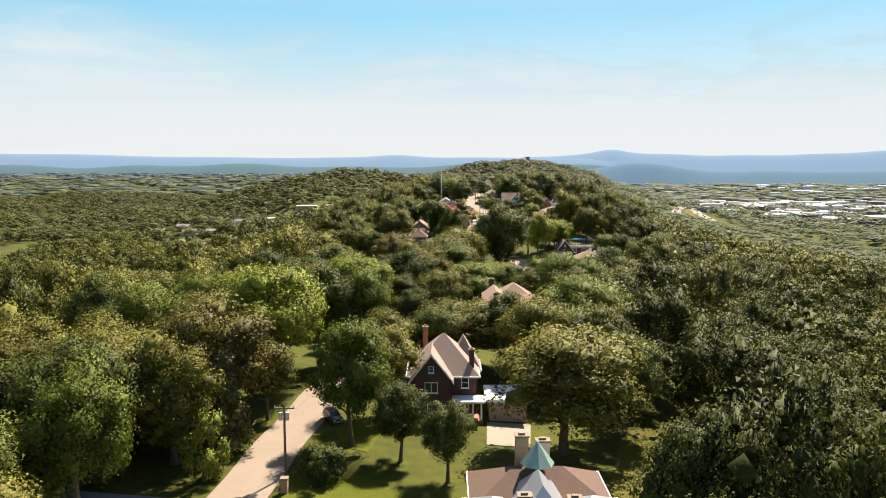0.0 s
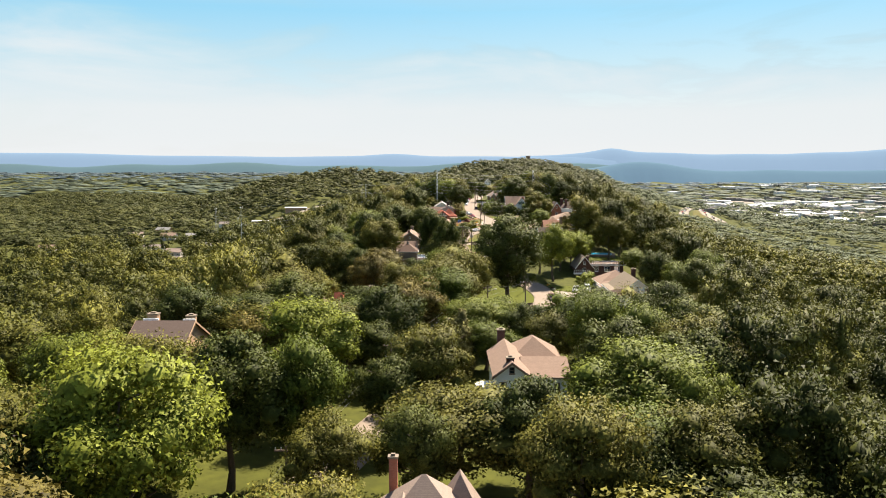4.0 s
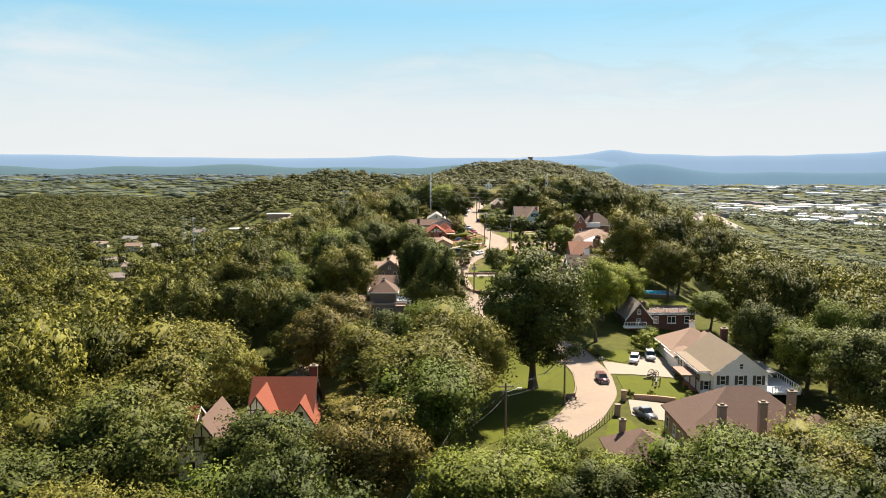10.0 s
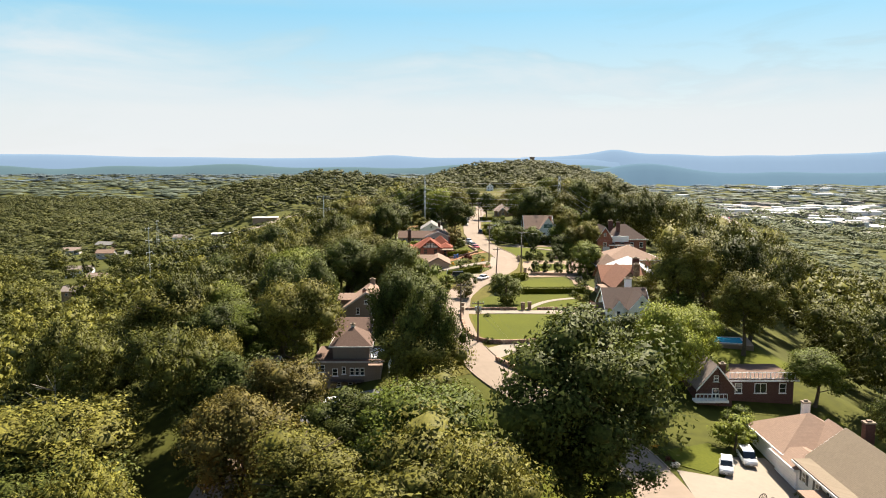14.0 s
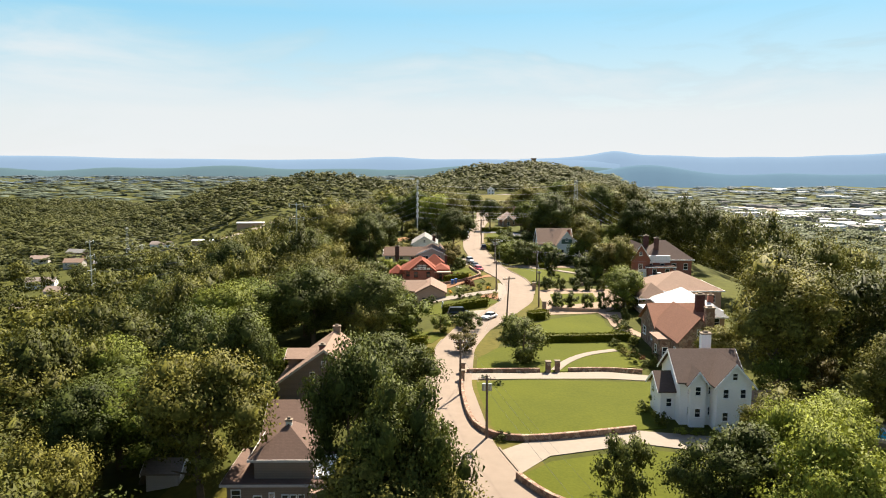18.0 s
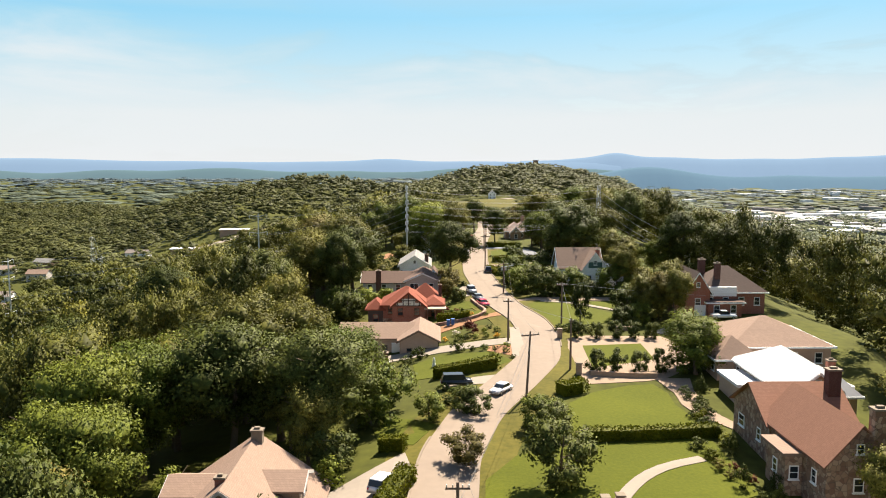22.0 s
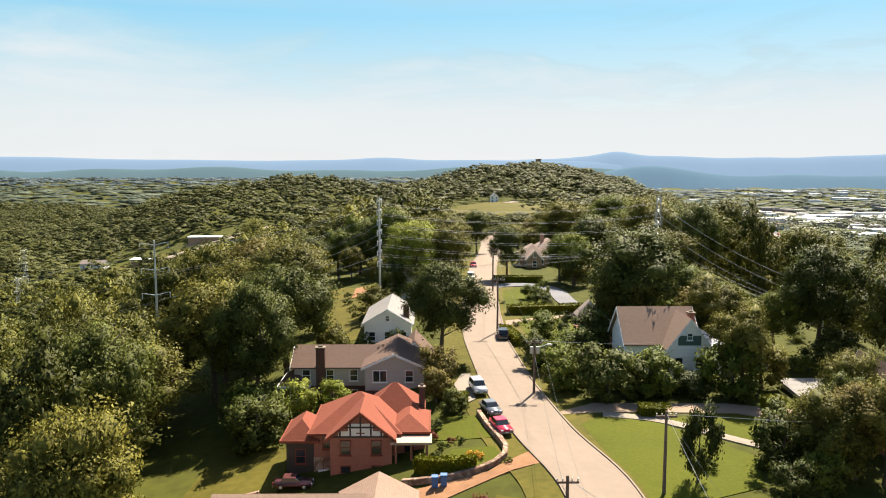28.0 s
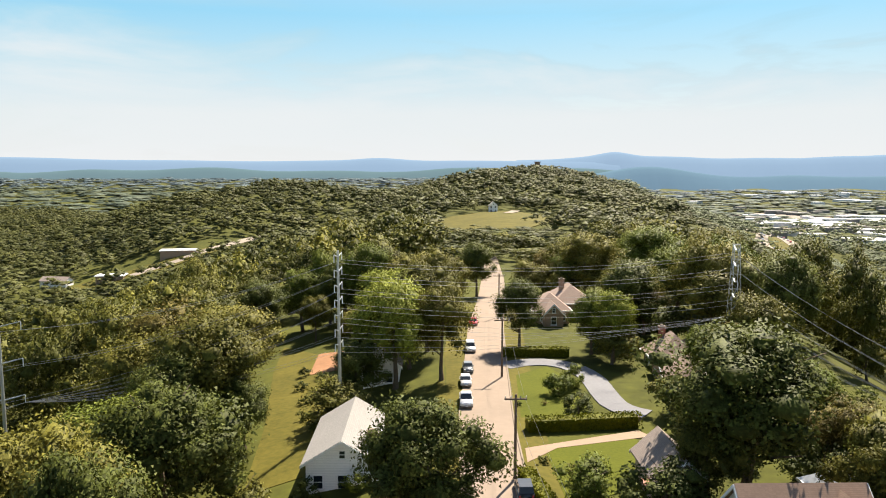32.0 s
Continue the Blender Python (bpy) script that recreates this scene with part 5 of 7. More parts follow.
def ball(level):
    """A small round body: corner points of its triangles (n, 3, 3)."""
    if level == 0:
        k = np.eye(3)
        return np.array([[k[0] * a, k[1] * b, k[2] * c] if a * b * c > 0 else [k[1] * b, k[0] * a, k[2] * c] for a in (1, -1) for b in (1, -1) for c in (1, -1)], float)
    bm = bmesh.new()
    bmesh.ops.create_icosphere(bm, subdivisions=level, radius=1.0)
    q = np.array([[v.co[:] for v in f.verts] for f in bm.faces])
    bm.free()
    return q


BALLS = {0: ball(0), 1: ball(1)}


def crown(seed, shape, clumps, per, leaf, level=1, core=0.5, dome=0.6, up=0.2):
    """Boughs of foliage: a dark core in each clump under a ragged coat of leaf sprays; radius about 1, height -1 to 1.
    Returns corner points (n, 3, 3) and their normals."""
    r = np.random.default_rng(seed)
    if shape == "round":
        u = r.normal(size=(clumps, 3))
        u /= np.linalg.norm(u, axis=1)[:, None]
        u[:, 2] = np.abs(u[:, 2]) * np.where(r.random(clumps) < 0.68, 1, -0.85)
        c = u * (0.40 + 0.44 * r.random((clumps, 1)))
        wob = 1 + 0.24 * np.sin(3 * np.arctan2(u[:, 1], u[:, 0]) + seed) * (1 - np.abs(u[:, 2]))
        c *= wob[:, None]
        rad = 0.15 + 0.19 * r.random(clumps) ** 1.3
        if clumps < 14:
            rad *= 1.3
    else:  # a cone
        h = np.sort(r.random(clumps)) ** 1.15
        a = r.random(clumps) * 6.28
        wid = (1 - h) ** 0.8 * 0.85 + 0.05
        c = np.c_[np.cos(a) * wid * 0.75, np.sin(a) * wid * 0.75, h * 2 - 1]
        rad = 0.15 + 0.16 * r.random(clumps) * (1.2 - h)
    flat = np.array([1.06, 1.06, 0.92])
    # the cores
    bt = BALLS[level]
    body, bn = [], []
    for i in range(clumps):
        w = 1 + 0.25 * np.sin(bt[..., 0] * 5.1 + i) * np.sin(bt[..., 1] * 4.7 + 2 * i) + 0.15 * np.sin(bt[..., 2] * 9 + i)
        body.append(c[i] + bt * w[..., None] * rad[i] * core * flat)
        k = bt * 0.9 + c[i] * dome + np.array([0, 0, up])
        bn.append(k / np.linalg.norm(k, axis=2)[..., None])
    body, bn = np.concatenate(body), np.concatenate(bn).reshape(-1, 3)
    # the sprays
    n = clumps * per
    d = r.normal(size=(n, 3))
    d[:, 2] += 0.22
    d /= np.linalg.norm(d, axis=1)[:, None]
    rr = np.repeat(rad, per)[:, None]
    p = np.repeat(c, per, 0) + d * rr * (0.68 + 0.62 * r.random((n, 1)) ** 1.5) * flat
    nrm = d * 0.8 + r.normal(size=(n, 3)) * 0.6 + np.array([0, 0, 0.35])
    nrm *= np.sign((nrm * d).sum(1))[:, None]
    nrm /= np.linalg.norm(nrm, axis=1)[:, None]
    t = np.cross(nrm, r.normal(size=(n, 3)))
    t /= np.linalg.norm(t, axis=1)[:, None]
    b = np.cross(nrm, t)
    s = leaf * (0.45 + 1.0 * r.random((n, 1)))
    q = np.stack([p - t * s * 0.8 + b * s * 0.1, p + t * s * 0.8 - b * s * 0.3, p + b * s], 1)
    # leaves of a clump catch the light together
    m = d * 0.75 + np.repeat(c, per, 0) * dome + nrm * (0.5 if dome < 1 else 0.3) + np.array([0, 0, up])
    m /= np.linalg.norm(m, axis=1)[:, None]
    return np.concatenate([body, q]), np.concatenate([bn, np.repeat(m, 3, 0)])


def trunk_bm(height, spread, seed, base=0.36, limbs=6, lean=0.0):
    r = random.Random(seed)
    bm = bmesh.new()
    x = y = 0.0
    z = -0.6
    last = base * 1.25
    k = 5
    for i in range(k):
        nx, ny, nz = x + r.uniform(-0.25, 0.25) + lean, y + r.uniform(-0.25, 0.25), z + (height + 0.6) / k
        rad = base * (1 - 0.17 * (i + 1))
        rod(bm, (x, y, z), (nx, ny, nz), last, rad, 7)
        if i >= 1:
            for _ in range(max(1, limbs // 4)):
                a = r.uniform(0, 6.28)
                q = spread * r.uniform(0.35, 0.7)
                e = (nx + q * math.cos(a), ny + q * math.sin(a), nz + r.uniform(0.15, 0.45) * height * 0.5)
                rod(bm, (nx, ny, nz - 0.2), e, rad * 0.5, 0.05, 5)
        x, y, z, last = nx, ny, nz, rad
    return bm


TREES = {}
BASE_H, BASE_R = 15.0, 5.5
LOOKS = {"o": ("olive-green", "round"), "d": ("dark green", "round"), "g": ("mid-green", "round"), "y": ("bright yellow-green", "round"), "b": ("brownish-green", "round"),
         "c": ("grey-green conifer", "cone"), "e": ("dark evergreen", "round")}


def tree_stock(kind, variant, small=False):
    key = (kind, variant, small)
    if key in TREES:
        return TREES[key]
    colour, shape = LOOKS[kind]
    t = new("tree")
    t.empty_display_size = 0.3
    tagged(t, f"{colour} leafy tree with a low rounded crown" if small else f"{colour} leafy tree with a full uneven crown" if shape == "round" else f"tall {colour} tree with a tapering crown", "tree", "street and garden trees")
    tr = trunk_bm(BASE_H * (0.72 if shape == "round" else 0.9), BASE_R, variant * 7 + 1, 0.38 if shape == "round" else 0.25, 8 if shape == "round" else 0)
    part("trunk", tr, "bark", t)
    if shape == "round":
        many, per, leaf = (24, 170, 0.052) if small else (54, 450, 0.0285)
        q, nm = crown(31 * variant + ord(kind), shape, many, per, leaf)
        low = -0.14 if small else 0.16
    else:
        q, nm = crown(31 * variant + ord(kind), shape, 70, 190, 0.038)
        low = 0.08
    v = q.reshape(-1, 3) * np.array([BASE_R, BASE_R, BASE_H * (1 - low) / 2])
    v[:, 2] += BASE_H * (1 + low) / 2
    me = quads_mesh("crown", v, np.arange(len(v)).reshape(-1, 3), "leaf_" + kind, normals=nm)
    c = new("crown", me)
    c.parent = t
    TREES[key] = t
    return t


COUNT = {"n": 0}


def tree(x, y, h, r, kind):
    """One tree: its place, height, crown radius and kind of leaf."""
    COUNT["n"] += 1
    n = COUNT["n"]
    stock = tree_stock(kind, n % 3, h < 8.5)
    s = r / BASE_R * 1.05
    z = float(ground(x, y)) - 0.1
    m = pose(x, y, z, 0, 0, (n * 137) % 360) @ Matrix.Diagonal((s, s * (0.9 + 0.2 * ((n * 7) % 10) / 10), h / BASE_H, 1))
    if not stock.get("used"):
        stock["used"] = 1
        stock.matrix_basis = m
        return stock
    keep = stock.matrix_basis.copy()
    stock.matrix_basis = Matrix()
    c = copy_thing(stock, m)
    stock.matrix_basis = keep
    return c


# by the start of the street
for row in [(15, 92, 17, 9.6, "o"), (-11, 90, 16, 5.3, "g"), (-26, 88, 12, 3.9, "c"), (-5, 86, 10, 3.5, "d"), (0.5, 81, 10, 3.3, "d"), (-13, 79, 5, 2.7, "d"),
            (-31, 84, 9, 3.4, "g"), (-36, 79, 10, 2.3, "c"), (-26, 112, 20.5, 8.6, "y"), (-14, 131, 17, 5.8, "g"), (11.3, 131.5, 12.6, 5.2, "d"), (25, 136, 16, 8.5, "g"),
            (-33, 92, 13, 5, "g"), (-38, 89, 12, 4.6, "d"), (-44, 84, 13, 5.4, "d"), (-25.6, 79, 8.4, 2.8, "g"), (-46, 93, 14, 6, "d"), (-23.4, 99, 11, 3.6, "d"), (-34, 104, 15, 6, "d"), (-41, 73, 6, 3.5, "y"), (36, 103, 11, 4.6, "g"), (-1, 122, 12, 4.5, "d"), (20, 118, 13, 6, "d"), (-9, 118, 12, 4.6, "o")]:
    tree(*row)
for row in [(-17, 172, 14, 6, "o"), (-18, 159, 16, 8.2, "y"), (-42, 143, 15, 6.0, "g"), (-35, 138, 15.5, 8.2, "y"), (-41, 148, 11.5, 5.5, "g"), (26.8, 184, 14.4, 7.0, "g"), (20, 193, 9, 4.6, "g"), (13, 195, 10, 5, "g"), (21, 178, 11, 5.6, "o"), (32.5, 197, 10.5, 5, "d"), (17, 186, 11, 5, "d"), (41, 197, 11, 6, "g"), (49, 200, 12, 6, "o"), (36.5, 188.5, 13.8, 6.4, "o"), (27, 119, 15, 6.8, "o"), (-30, 200, 16, 8.0, "o"), (-8, 174, 16, 6.2, "d"), (-1, 155, 12, 5.1, "d"), (4.5, 174, 11, 3.7, "c"), (-10, 186, 14, 4.7, "d"),
            (7, 187, 11, 6.2, "g"), (29, 151, 13, 8.2, "g"), (14.5, 141, 6, 3.6, "d"), (-13, 194, 13, 6.4, "d"),
            (9, 177, 9, 5, "g"), (-5, 141, 12, 4.8, "d"), (-17, 145, 12, 5.6, "g"), (-9, 166, 11, 4.8, "d"), (1, 167, 9, 4.2, "o"), (16.5, 203, 8, 2.4, "g"), (2, 214, 16, 8.6, "o"), (-37, 221, 19, 10, "o"), (-30, 176, 13, 6, "o"), (33, 175, 14, 6.5, "d")]:
    tree(*row)
# the bend
for row in [(4, 231, 17, 8.4, "o"), (18.2, 243, 23.5, 9.8, "d"), (18.9, 243.3, 14, 6.6, "d"), (34, 270, 17, 5.2, "y"), (-17, 269, 16, 7.4, "b"), (-45, 263, 20, 12, "o"), (3, 249, 16, 8.2, "g"),
            (5, 222, 11, 6, "o"), (-17, 252, 17, 6.8, "b"), (-40, 255, 15, 10, "d"), (0, 303, 13, 5.6, "d"), (38, 284, 14, 4.2, "y"), (42, 265, 5, 2.7, "y"),
            (-17, 306, 18.5, 4.8, "d"), (62, 258, 9, 3.3, "e"), (60, 281, 9, 4.6, "g"), (64, 252, 10, 3.6, "e"), (67, 262, 11, 4.2, "e"), (-6, 262, 13, 6, "d"), (31, 279, 13, 5, "d")]:
    tree(*row)
# the long green and the houses above it
for row in [(-1.6, 284, 20, 4.9, "d"), (3.0, 277.5, 19.5, 4.9, "d"), (-18.5, 293, 18.5, 6.6, "o"), (-24, 310, 19, 5.6, "d"), (51, 316, 19.5, 8.0, "o"), (42, 287.4, 12, 4.6, "y"), (-45, 307, 18, 8.0, "o"), (-26, 408, 19, 6.6, "d"), (-13, 424, 17, 5.4, "d"), (-48, 418, 20, 7.0, "d"), (-60, 400, 20, 7.2, "d"), (24, 289, 8, 3.0, "d"), (18.5, 331.5, 7, 3.5, "d"), (45.6, 291.6, 11, 4.6, "y"), (56, 298, 15, 5.6, "o"),
            (63, 340, 16, 8.6, "o"), (62.5, 311.5, 13.5, 5.6, "o"), (10.2, 336, 4, 2.6, "b"), (-1.5, 303, 10.5, 4.8, "d"), (-57, 389, 20, 8.4, "d"), (-24, 328, 14, 5.6, "g"), (-33, 309, 13, 9, "d"),
            (-11, 350, 13, 6.7, "d"), (32, 393.4, 8, 1.8, "e"), (42.5, 364.5, 7.5, 4.4, "g"), (-28, 395, 13, 5.8, "o"), (-25, 355, 13, 7.5, "d"), (-5, 343, 14, 6.4, "d"), (-5, 362, 11, 5.2, "g")]:
    tree(*row)
for row in [(18.6, 345, 4.6, 2.6, "g"), (-13, 370, 12, 6, "g"), (1, 355, 7.5, 4.0, "d"), (10.2, 430.5, 14, 5.2, "d"), (38.6, 440, 17.5, 8.6, "d"), (-20, 372, 13, 6.6, "g"), (-28, 366, 13.5, 6.8, "g"), (-19, 384, 11, 5.6, "g"), (45, 417.5, 11, 4.0, "o"),
            (48, 393, 10, 3.2, "o"), (44, 394, 7, 3.2, "o"), (47, 398, 9, 3.0, "d"), (42, 391.6, 5, 2.4, "g"), (4, 501, 15, 6.6, "y"), (-12, 417, 7, 3.9, "g"), (5.6, 477, 16, 6.0, "y"), (1, 473.5, 9, 4.2, "d"), (7.4, 486, 13, 4.6, "o"), (12, 477, 14, 4.6, "o"), (24.6, 493, 12, 3.8, "d"), (38, 486, 11, 3.3, "y"), (-12, 464, 9, 3.6, "d"),
            (55, 536, 13, 9, "o"), (-21, 452, 12, 8.0, "g"), (10, 495, 15, 5.6, "o"), (50, 402, 10, 3.4, "o"), (28, 430, 5, 3.2, "g"), (31, 416.5, 5.5, 3.4, "d")]:
    tree(*row)
for row in [(35.5, 417, 6, 3.2, "g"), (39, 416.2, 3.4, 2.6, "d"), (24.4, 425, 5, 2.8, "g"), (26, 420, 4.6, 2.6, "d"), (22.4, 433, 4, 2.0, "d"), (28, 462, 3.4, 1.9, "d"),
            (29.2, 473, 3.8, 1.7, "g"), (46, 431, 12, 4.6, "o"), (45, 506, 13, 5, "o"), (44, 500, 14, 6, "d"), (13, 520, 14, 5.5, "o"), (7, 530, 14, 6, "o"),
            (21, 548, 13, 4.5, "d"), (33, 545, 9, 5, "o"), (42, 542, 11, 6, "g"), (11.2, 411.4, 3, 1.6, "d"), (9.6, 419, 6, 2.6, "b"), (-7, 419.5, 5, 2.6, "y")]:
    tree(*row)

# gardens of the upper street
for row in [(24.6, 418.3, 5.5, 2.9, "g"), (28.7, 415.3, 7, 3.9, "d"), (34.2, 416.3, 6.5, 3.4, "g"), (22.3, 427.5, 4.5, 2.2, "d"), (25, 440, 5, 2.8, "g"), (43.4, 415.5, 8, 3.9, "g"), (48.3, 419, 7, 3.2, "o"), (-11.8, 413.2, 6.5, 3.2, "d"),
            (-3.2, 420.5, 4, 2.3, "y"), (9.4, 415.5, 4.5, 2.2, "b"), (27, 470.4, 3.2, 1.9, "g"), (42.1, 398.4, 6.5, 3.1, "d"), (46.2, 394.4, 9, 3.8, "b"), (38.4, 389.5, 4, 1.9, "d"), (19.8, 343.2, 4.6, 2.7, "d"), (42.6, 366.4, 8.5, 4.8, "g"),
            (43.6, 394.2, 8.5, 3.8, "o"), (40.6, 396.2, 6, 3.0, "d"), (11.5, 349.8, 3.4, 2.1, "d"), (6.4, 347.6, 3.6, 2.0, "g"), (-10.6, 412, 7, 3.6, "d"),
            (-12, 382.6, 9, 5.2, "g"), (49, 399.5, 7, 3.0, "o"), (41.6, 301.4, 3.8, 1.8, "d"), (34.2, 312, 4.2, 1.7, "g"), (-3.4, 336.6, 5, 2.8, "d"), (10.4, 351.5, 3.2, 1.8, "d"), (-17, 331.4, 6, 3.0, "g"), (47, 286.5, 5, 2.3, "g"), (44.4, 270.4, 4.6, 2.4, "g")]:
    tree(*row)

# ---- the woods: what cannot be counted ----
HOMES = [(9, 72, 9), (1, 107, 8), (-43, 131, 6), (-57, 150, 6), (-39, 160, 10), (-43, 192, 7), (13, 156, 10), (-20, 235, 9), (-27, 216, 8), (-35, 230, 6), (42, 215, 12), (27, 210, 6), (48, 262, 8),
         (50, 248, 9), (49, 285, 10), (-10, 292, 9), (-11, 308, 8), (-10, 326, 10)]
HOMES += [(3, 443, 5), (35, 505, 6), (32, 365, 5), (38, 310, 10), (43, 336, 11), (49, 356, 12), (54, 372, 10), (60, 404, 10), (-1, 389, 10), (2, 406, 10), (-1, 428, 10), (2, 455, 9), (38, 426, 8), (53, 417, 6), (35, 518, 9), (48, 484, 8), (3, 484, 6)]
GLADES_AND_VIEW_GAPS = [(9, 97, 8), (26, 82, 11), (-8, 74, 8), (-8, 117, 5), (-27, 70, 4), (16, 248, 13), (38, 255, 13), (36, 235, 10), (60, 270, 9), (56, 299, 10), (-20, 256, 12), (-8, 234, 6), (22, 312, 18),
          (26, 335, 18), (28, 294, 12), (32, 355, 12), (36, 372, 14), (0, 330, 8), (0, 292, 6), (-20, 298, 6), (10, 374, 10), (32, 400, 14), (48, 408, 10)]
# many of these gaps keep trees off the camera's line to houses and road
GLADES_AND_VIEW_GAPS += [(-39, 459, 8), (-36, 450, 6), (16, 195, 4), (21, 177, 4), (37, 195, 5), (-15, 187, 6), (36, 275, 9), (-26, 144, 6), (19.8, 143, 5), (-11.4, 88, 4), (72, 474, 8), (84, 533, 8), (90, 394, 7), (71, 394, 7), (-191, 600, 10), (-154, 503, 10), (32, 365, 8), (66, 459, 10), (66, 450, 8), (-15, 53, 8), (4, 85, 6), (6, 57, 9), (10, 138, 7), (49, 234, 8), (-14, 222, 9), (-8, 277, 7), (26, 203, 6), (16, 206, 8), (-16, 208, 12), (10, 402, 10), (-11, 406, 8), (-8, 480, 12), (-13, 508, 10), (28, 452, 12), (28, 474, 12), (14, 420, 9), (-5, 383, 8), (50, 390, 9), (-8, 460, 8), (30, 222, 8), (44, 244, 8)]

# clearings below; some only open the camera's view of homes and highway
BELOW = [(-165, 528, 14), (-178, 548, 14), (320, 1035, 16), (393, 1195, 22), (-300, 795, 32), (-240, 682, 20), (-205, 630, 20), (-192, 578, 18), (-166, 612, 16), (-235, 740, 27), (-220, 835, 18), (-72, 440, 12), (-66, 386, 12), (-36, 368, 10), (-330, 680, 16), (-178, 846, 28),
         (-150, 856, 30), (-130, 890, 26), (370, 1150, 40), (365, 1110, 36), (400, 1240, 34), (440, 1330, 34), (455, 1400, 32), (70, 900, 14), (345, 1075, 30), (385, 1080, 30), (163, 1486, 8), (-170, 585, 24)]


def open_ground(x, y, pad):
    """True where no wood grows: the street, yards and lawns, and gaps left for the camera's view."""
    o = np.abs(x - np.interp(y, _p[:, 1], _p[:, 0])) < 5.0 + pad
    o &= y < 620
    for cx, cy, r in HOMES + GLADES_AND_VIEW_GAPS + BELOW:
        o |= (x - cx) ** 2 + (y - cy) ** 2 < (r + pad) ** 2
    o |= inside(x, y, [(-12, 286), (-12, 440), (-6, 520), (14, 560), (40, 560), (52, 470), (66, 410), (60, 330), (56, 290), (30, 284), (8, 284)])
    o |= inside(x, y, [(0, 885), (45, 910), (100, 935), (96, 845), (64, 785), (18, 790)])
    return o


def scatter(x0, x1, y0, y1, gap, seed):
    r = np.random.default_rng(seed)
    gx, gy = np.meshgrid(np.arange(x0, x1, gap), np.arange(y0, y1, gap), indexing="ij")
    gx = gx + (np.arange(gx.shape[1])[None] % 2) * gap / 2
    x, y = gx.ravel() + r.uniform(-0.42, 0.42, gx.size) * gap, gy.ravel() + r.uniform(-0.42, 0.42, gx.size) * gap
    return x, y, r


x, y, r = scatter(-85, 105, 52, 560, 10.2, 3)
d = x - np.interp(y, _p[:, 1], _p[:, 0])
ok = ~open_ground(x, y, 2.6) & (np.abs(d) < 78)
x, y = x[ok], y[ok]
near = np.argsort(np.abs(x - np.interp(y, _p[:, 1], _p[:, 0])))[:130]
taken = np.zeros(len(x), bool)
taken[near] = True
for i in sorted(near):
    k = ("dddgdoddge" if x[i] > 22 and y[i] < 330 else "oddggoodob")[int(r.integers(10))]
    rad = float(r.uniform(5.0, 7.8))
    tree(float(x[i]), float(y[i]), float(r.uniform(12.5, 18.0)), rad, k)
near_rest = (x[~taken], y[~taken])
# younger trees fill the back gardens
x, y, r = scatter(-14, 74, 290, 560, 8.4, 17)
d = np.abs(x - np.interp(y, _p[:, 1], _p[:, 0]))
ok = open_ground(x, y, 2.6) & (d > 11)
for cx, cy, rad in HOMES + GLADES_AND_VIEW_GAPS + BELOW:
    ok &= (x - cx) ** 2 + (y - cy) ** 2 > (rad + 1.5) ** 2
for i in np.flatnonzero(ok):
    tree(float(x[i]), float(y[i]), float(r.uniform(5.5, 10.5)), float(r.uniform(2.8, 4.6)), "oddggob"[int(r.integers(7))])


def wood(name, label, xs, ys, seed, clumps, per, leaf, level, hlo, hhi, rlo, rhi, leafage="leaf_woods", stock=5, up=0.2):
    """A joined wood: each tree is a turned, scaled and tinted copy of one of a few crowns over a stub of trunk."""
    r = np.random.default_rng(seed)
    n = len(xs)
    near = leafage == "leaf_woods"
    base = [crown(seed + 50 + i, "round" if i < stock - 1 else "cone", clumps, per, leaf, level, 0.5 if near else 0.75 if leafage in ("leaf_valley", "leaf_dale_hazed") else 0.95, 0.8 if near else 1.2, up) for i in range(stock)]
    zs = ground(xs, ys)
    hh, rr, aa = r.uniform(hlo, hhi, n), r.uniform(rlo, rhi, n), r.uniform(0, 6.28, n)
    hh = np.where((xs > 10) & (xs < 75) & (ys > 555) & (ys < 790), hh * 0.38, hh)
    hh = np.where((xs > 190) & (ys > 700) & (ys < 1160), hh * 0.6, hh)  # trees kept low so the camera sees the clearing and the highway
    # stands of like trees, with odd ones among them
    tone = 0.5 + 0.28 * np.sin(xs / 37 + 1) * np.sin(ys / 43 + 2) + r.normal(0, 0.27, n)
    tone -= 0.30 * np.clip((xs - 22) / 20, 0, 1) * np.clip((330 - ys) / 60, 0, 1) * np.clip((190 - xs) / 60, 0, 1)  # darker tone for the woods east of the street
    pick = np.where(r.random(n) < 0.96, r.integers(0, stock - 1, n), stock - 1)
    vs, ts, ns = [], [], []
    for i in range(n):
        q, nm = base[pick[i]]
        q = q.reshape(-1, 3)
        c, s = math.cos(aa[i]), math.sin(aa[i])
        v = np.empty_like(q)
        v[:, 0] = (q[:, 0] * c - q[:, 1] * s) * rr[i] + xs[i]
        v[:, 1] = (q[:, 0] * s + q[:, 1] * c) * rr[i] + ys[i]
        v[:, 2] = (q[:, 2] + 1.15) * hh[i] * 0.44 + zs[i] + 0.06 * hh[i]
        w = np.empty_like(nm)
        w[:, 0], w[:, 1], w[:, 2] = nm[:, 0] * c - nm[:, 1] * s, nm[:, 0] * s + nm[:, 1] * c, nm[:, 2]
        vs.append(v)
        ns.append(w)
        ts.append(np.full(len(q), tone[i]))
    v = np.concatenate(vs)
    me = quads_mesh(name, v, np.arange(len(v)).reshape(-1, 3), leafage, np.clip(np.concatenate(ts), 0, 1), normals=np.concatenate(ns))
    return tagged(new(name, me), label, "woods", "", "stuff")


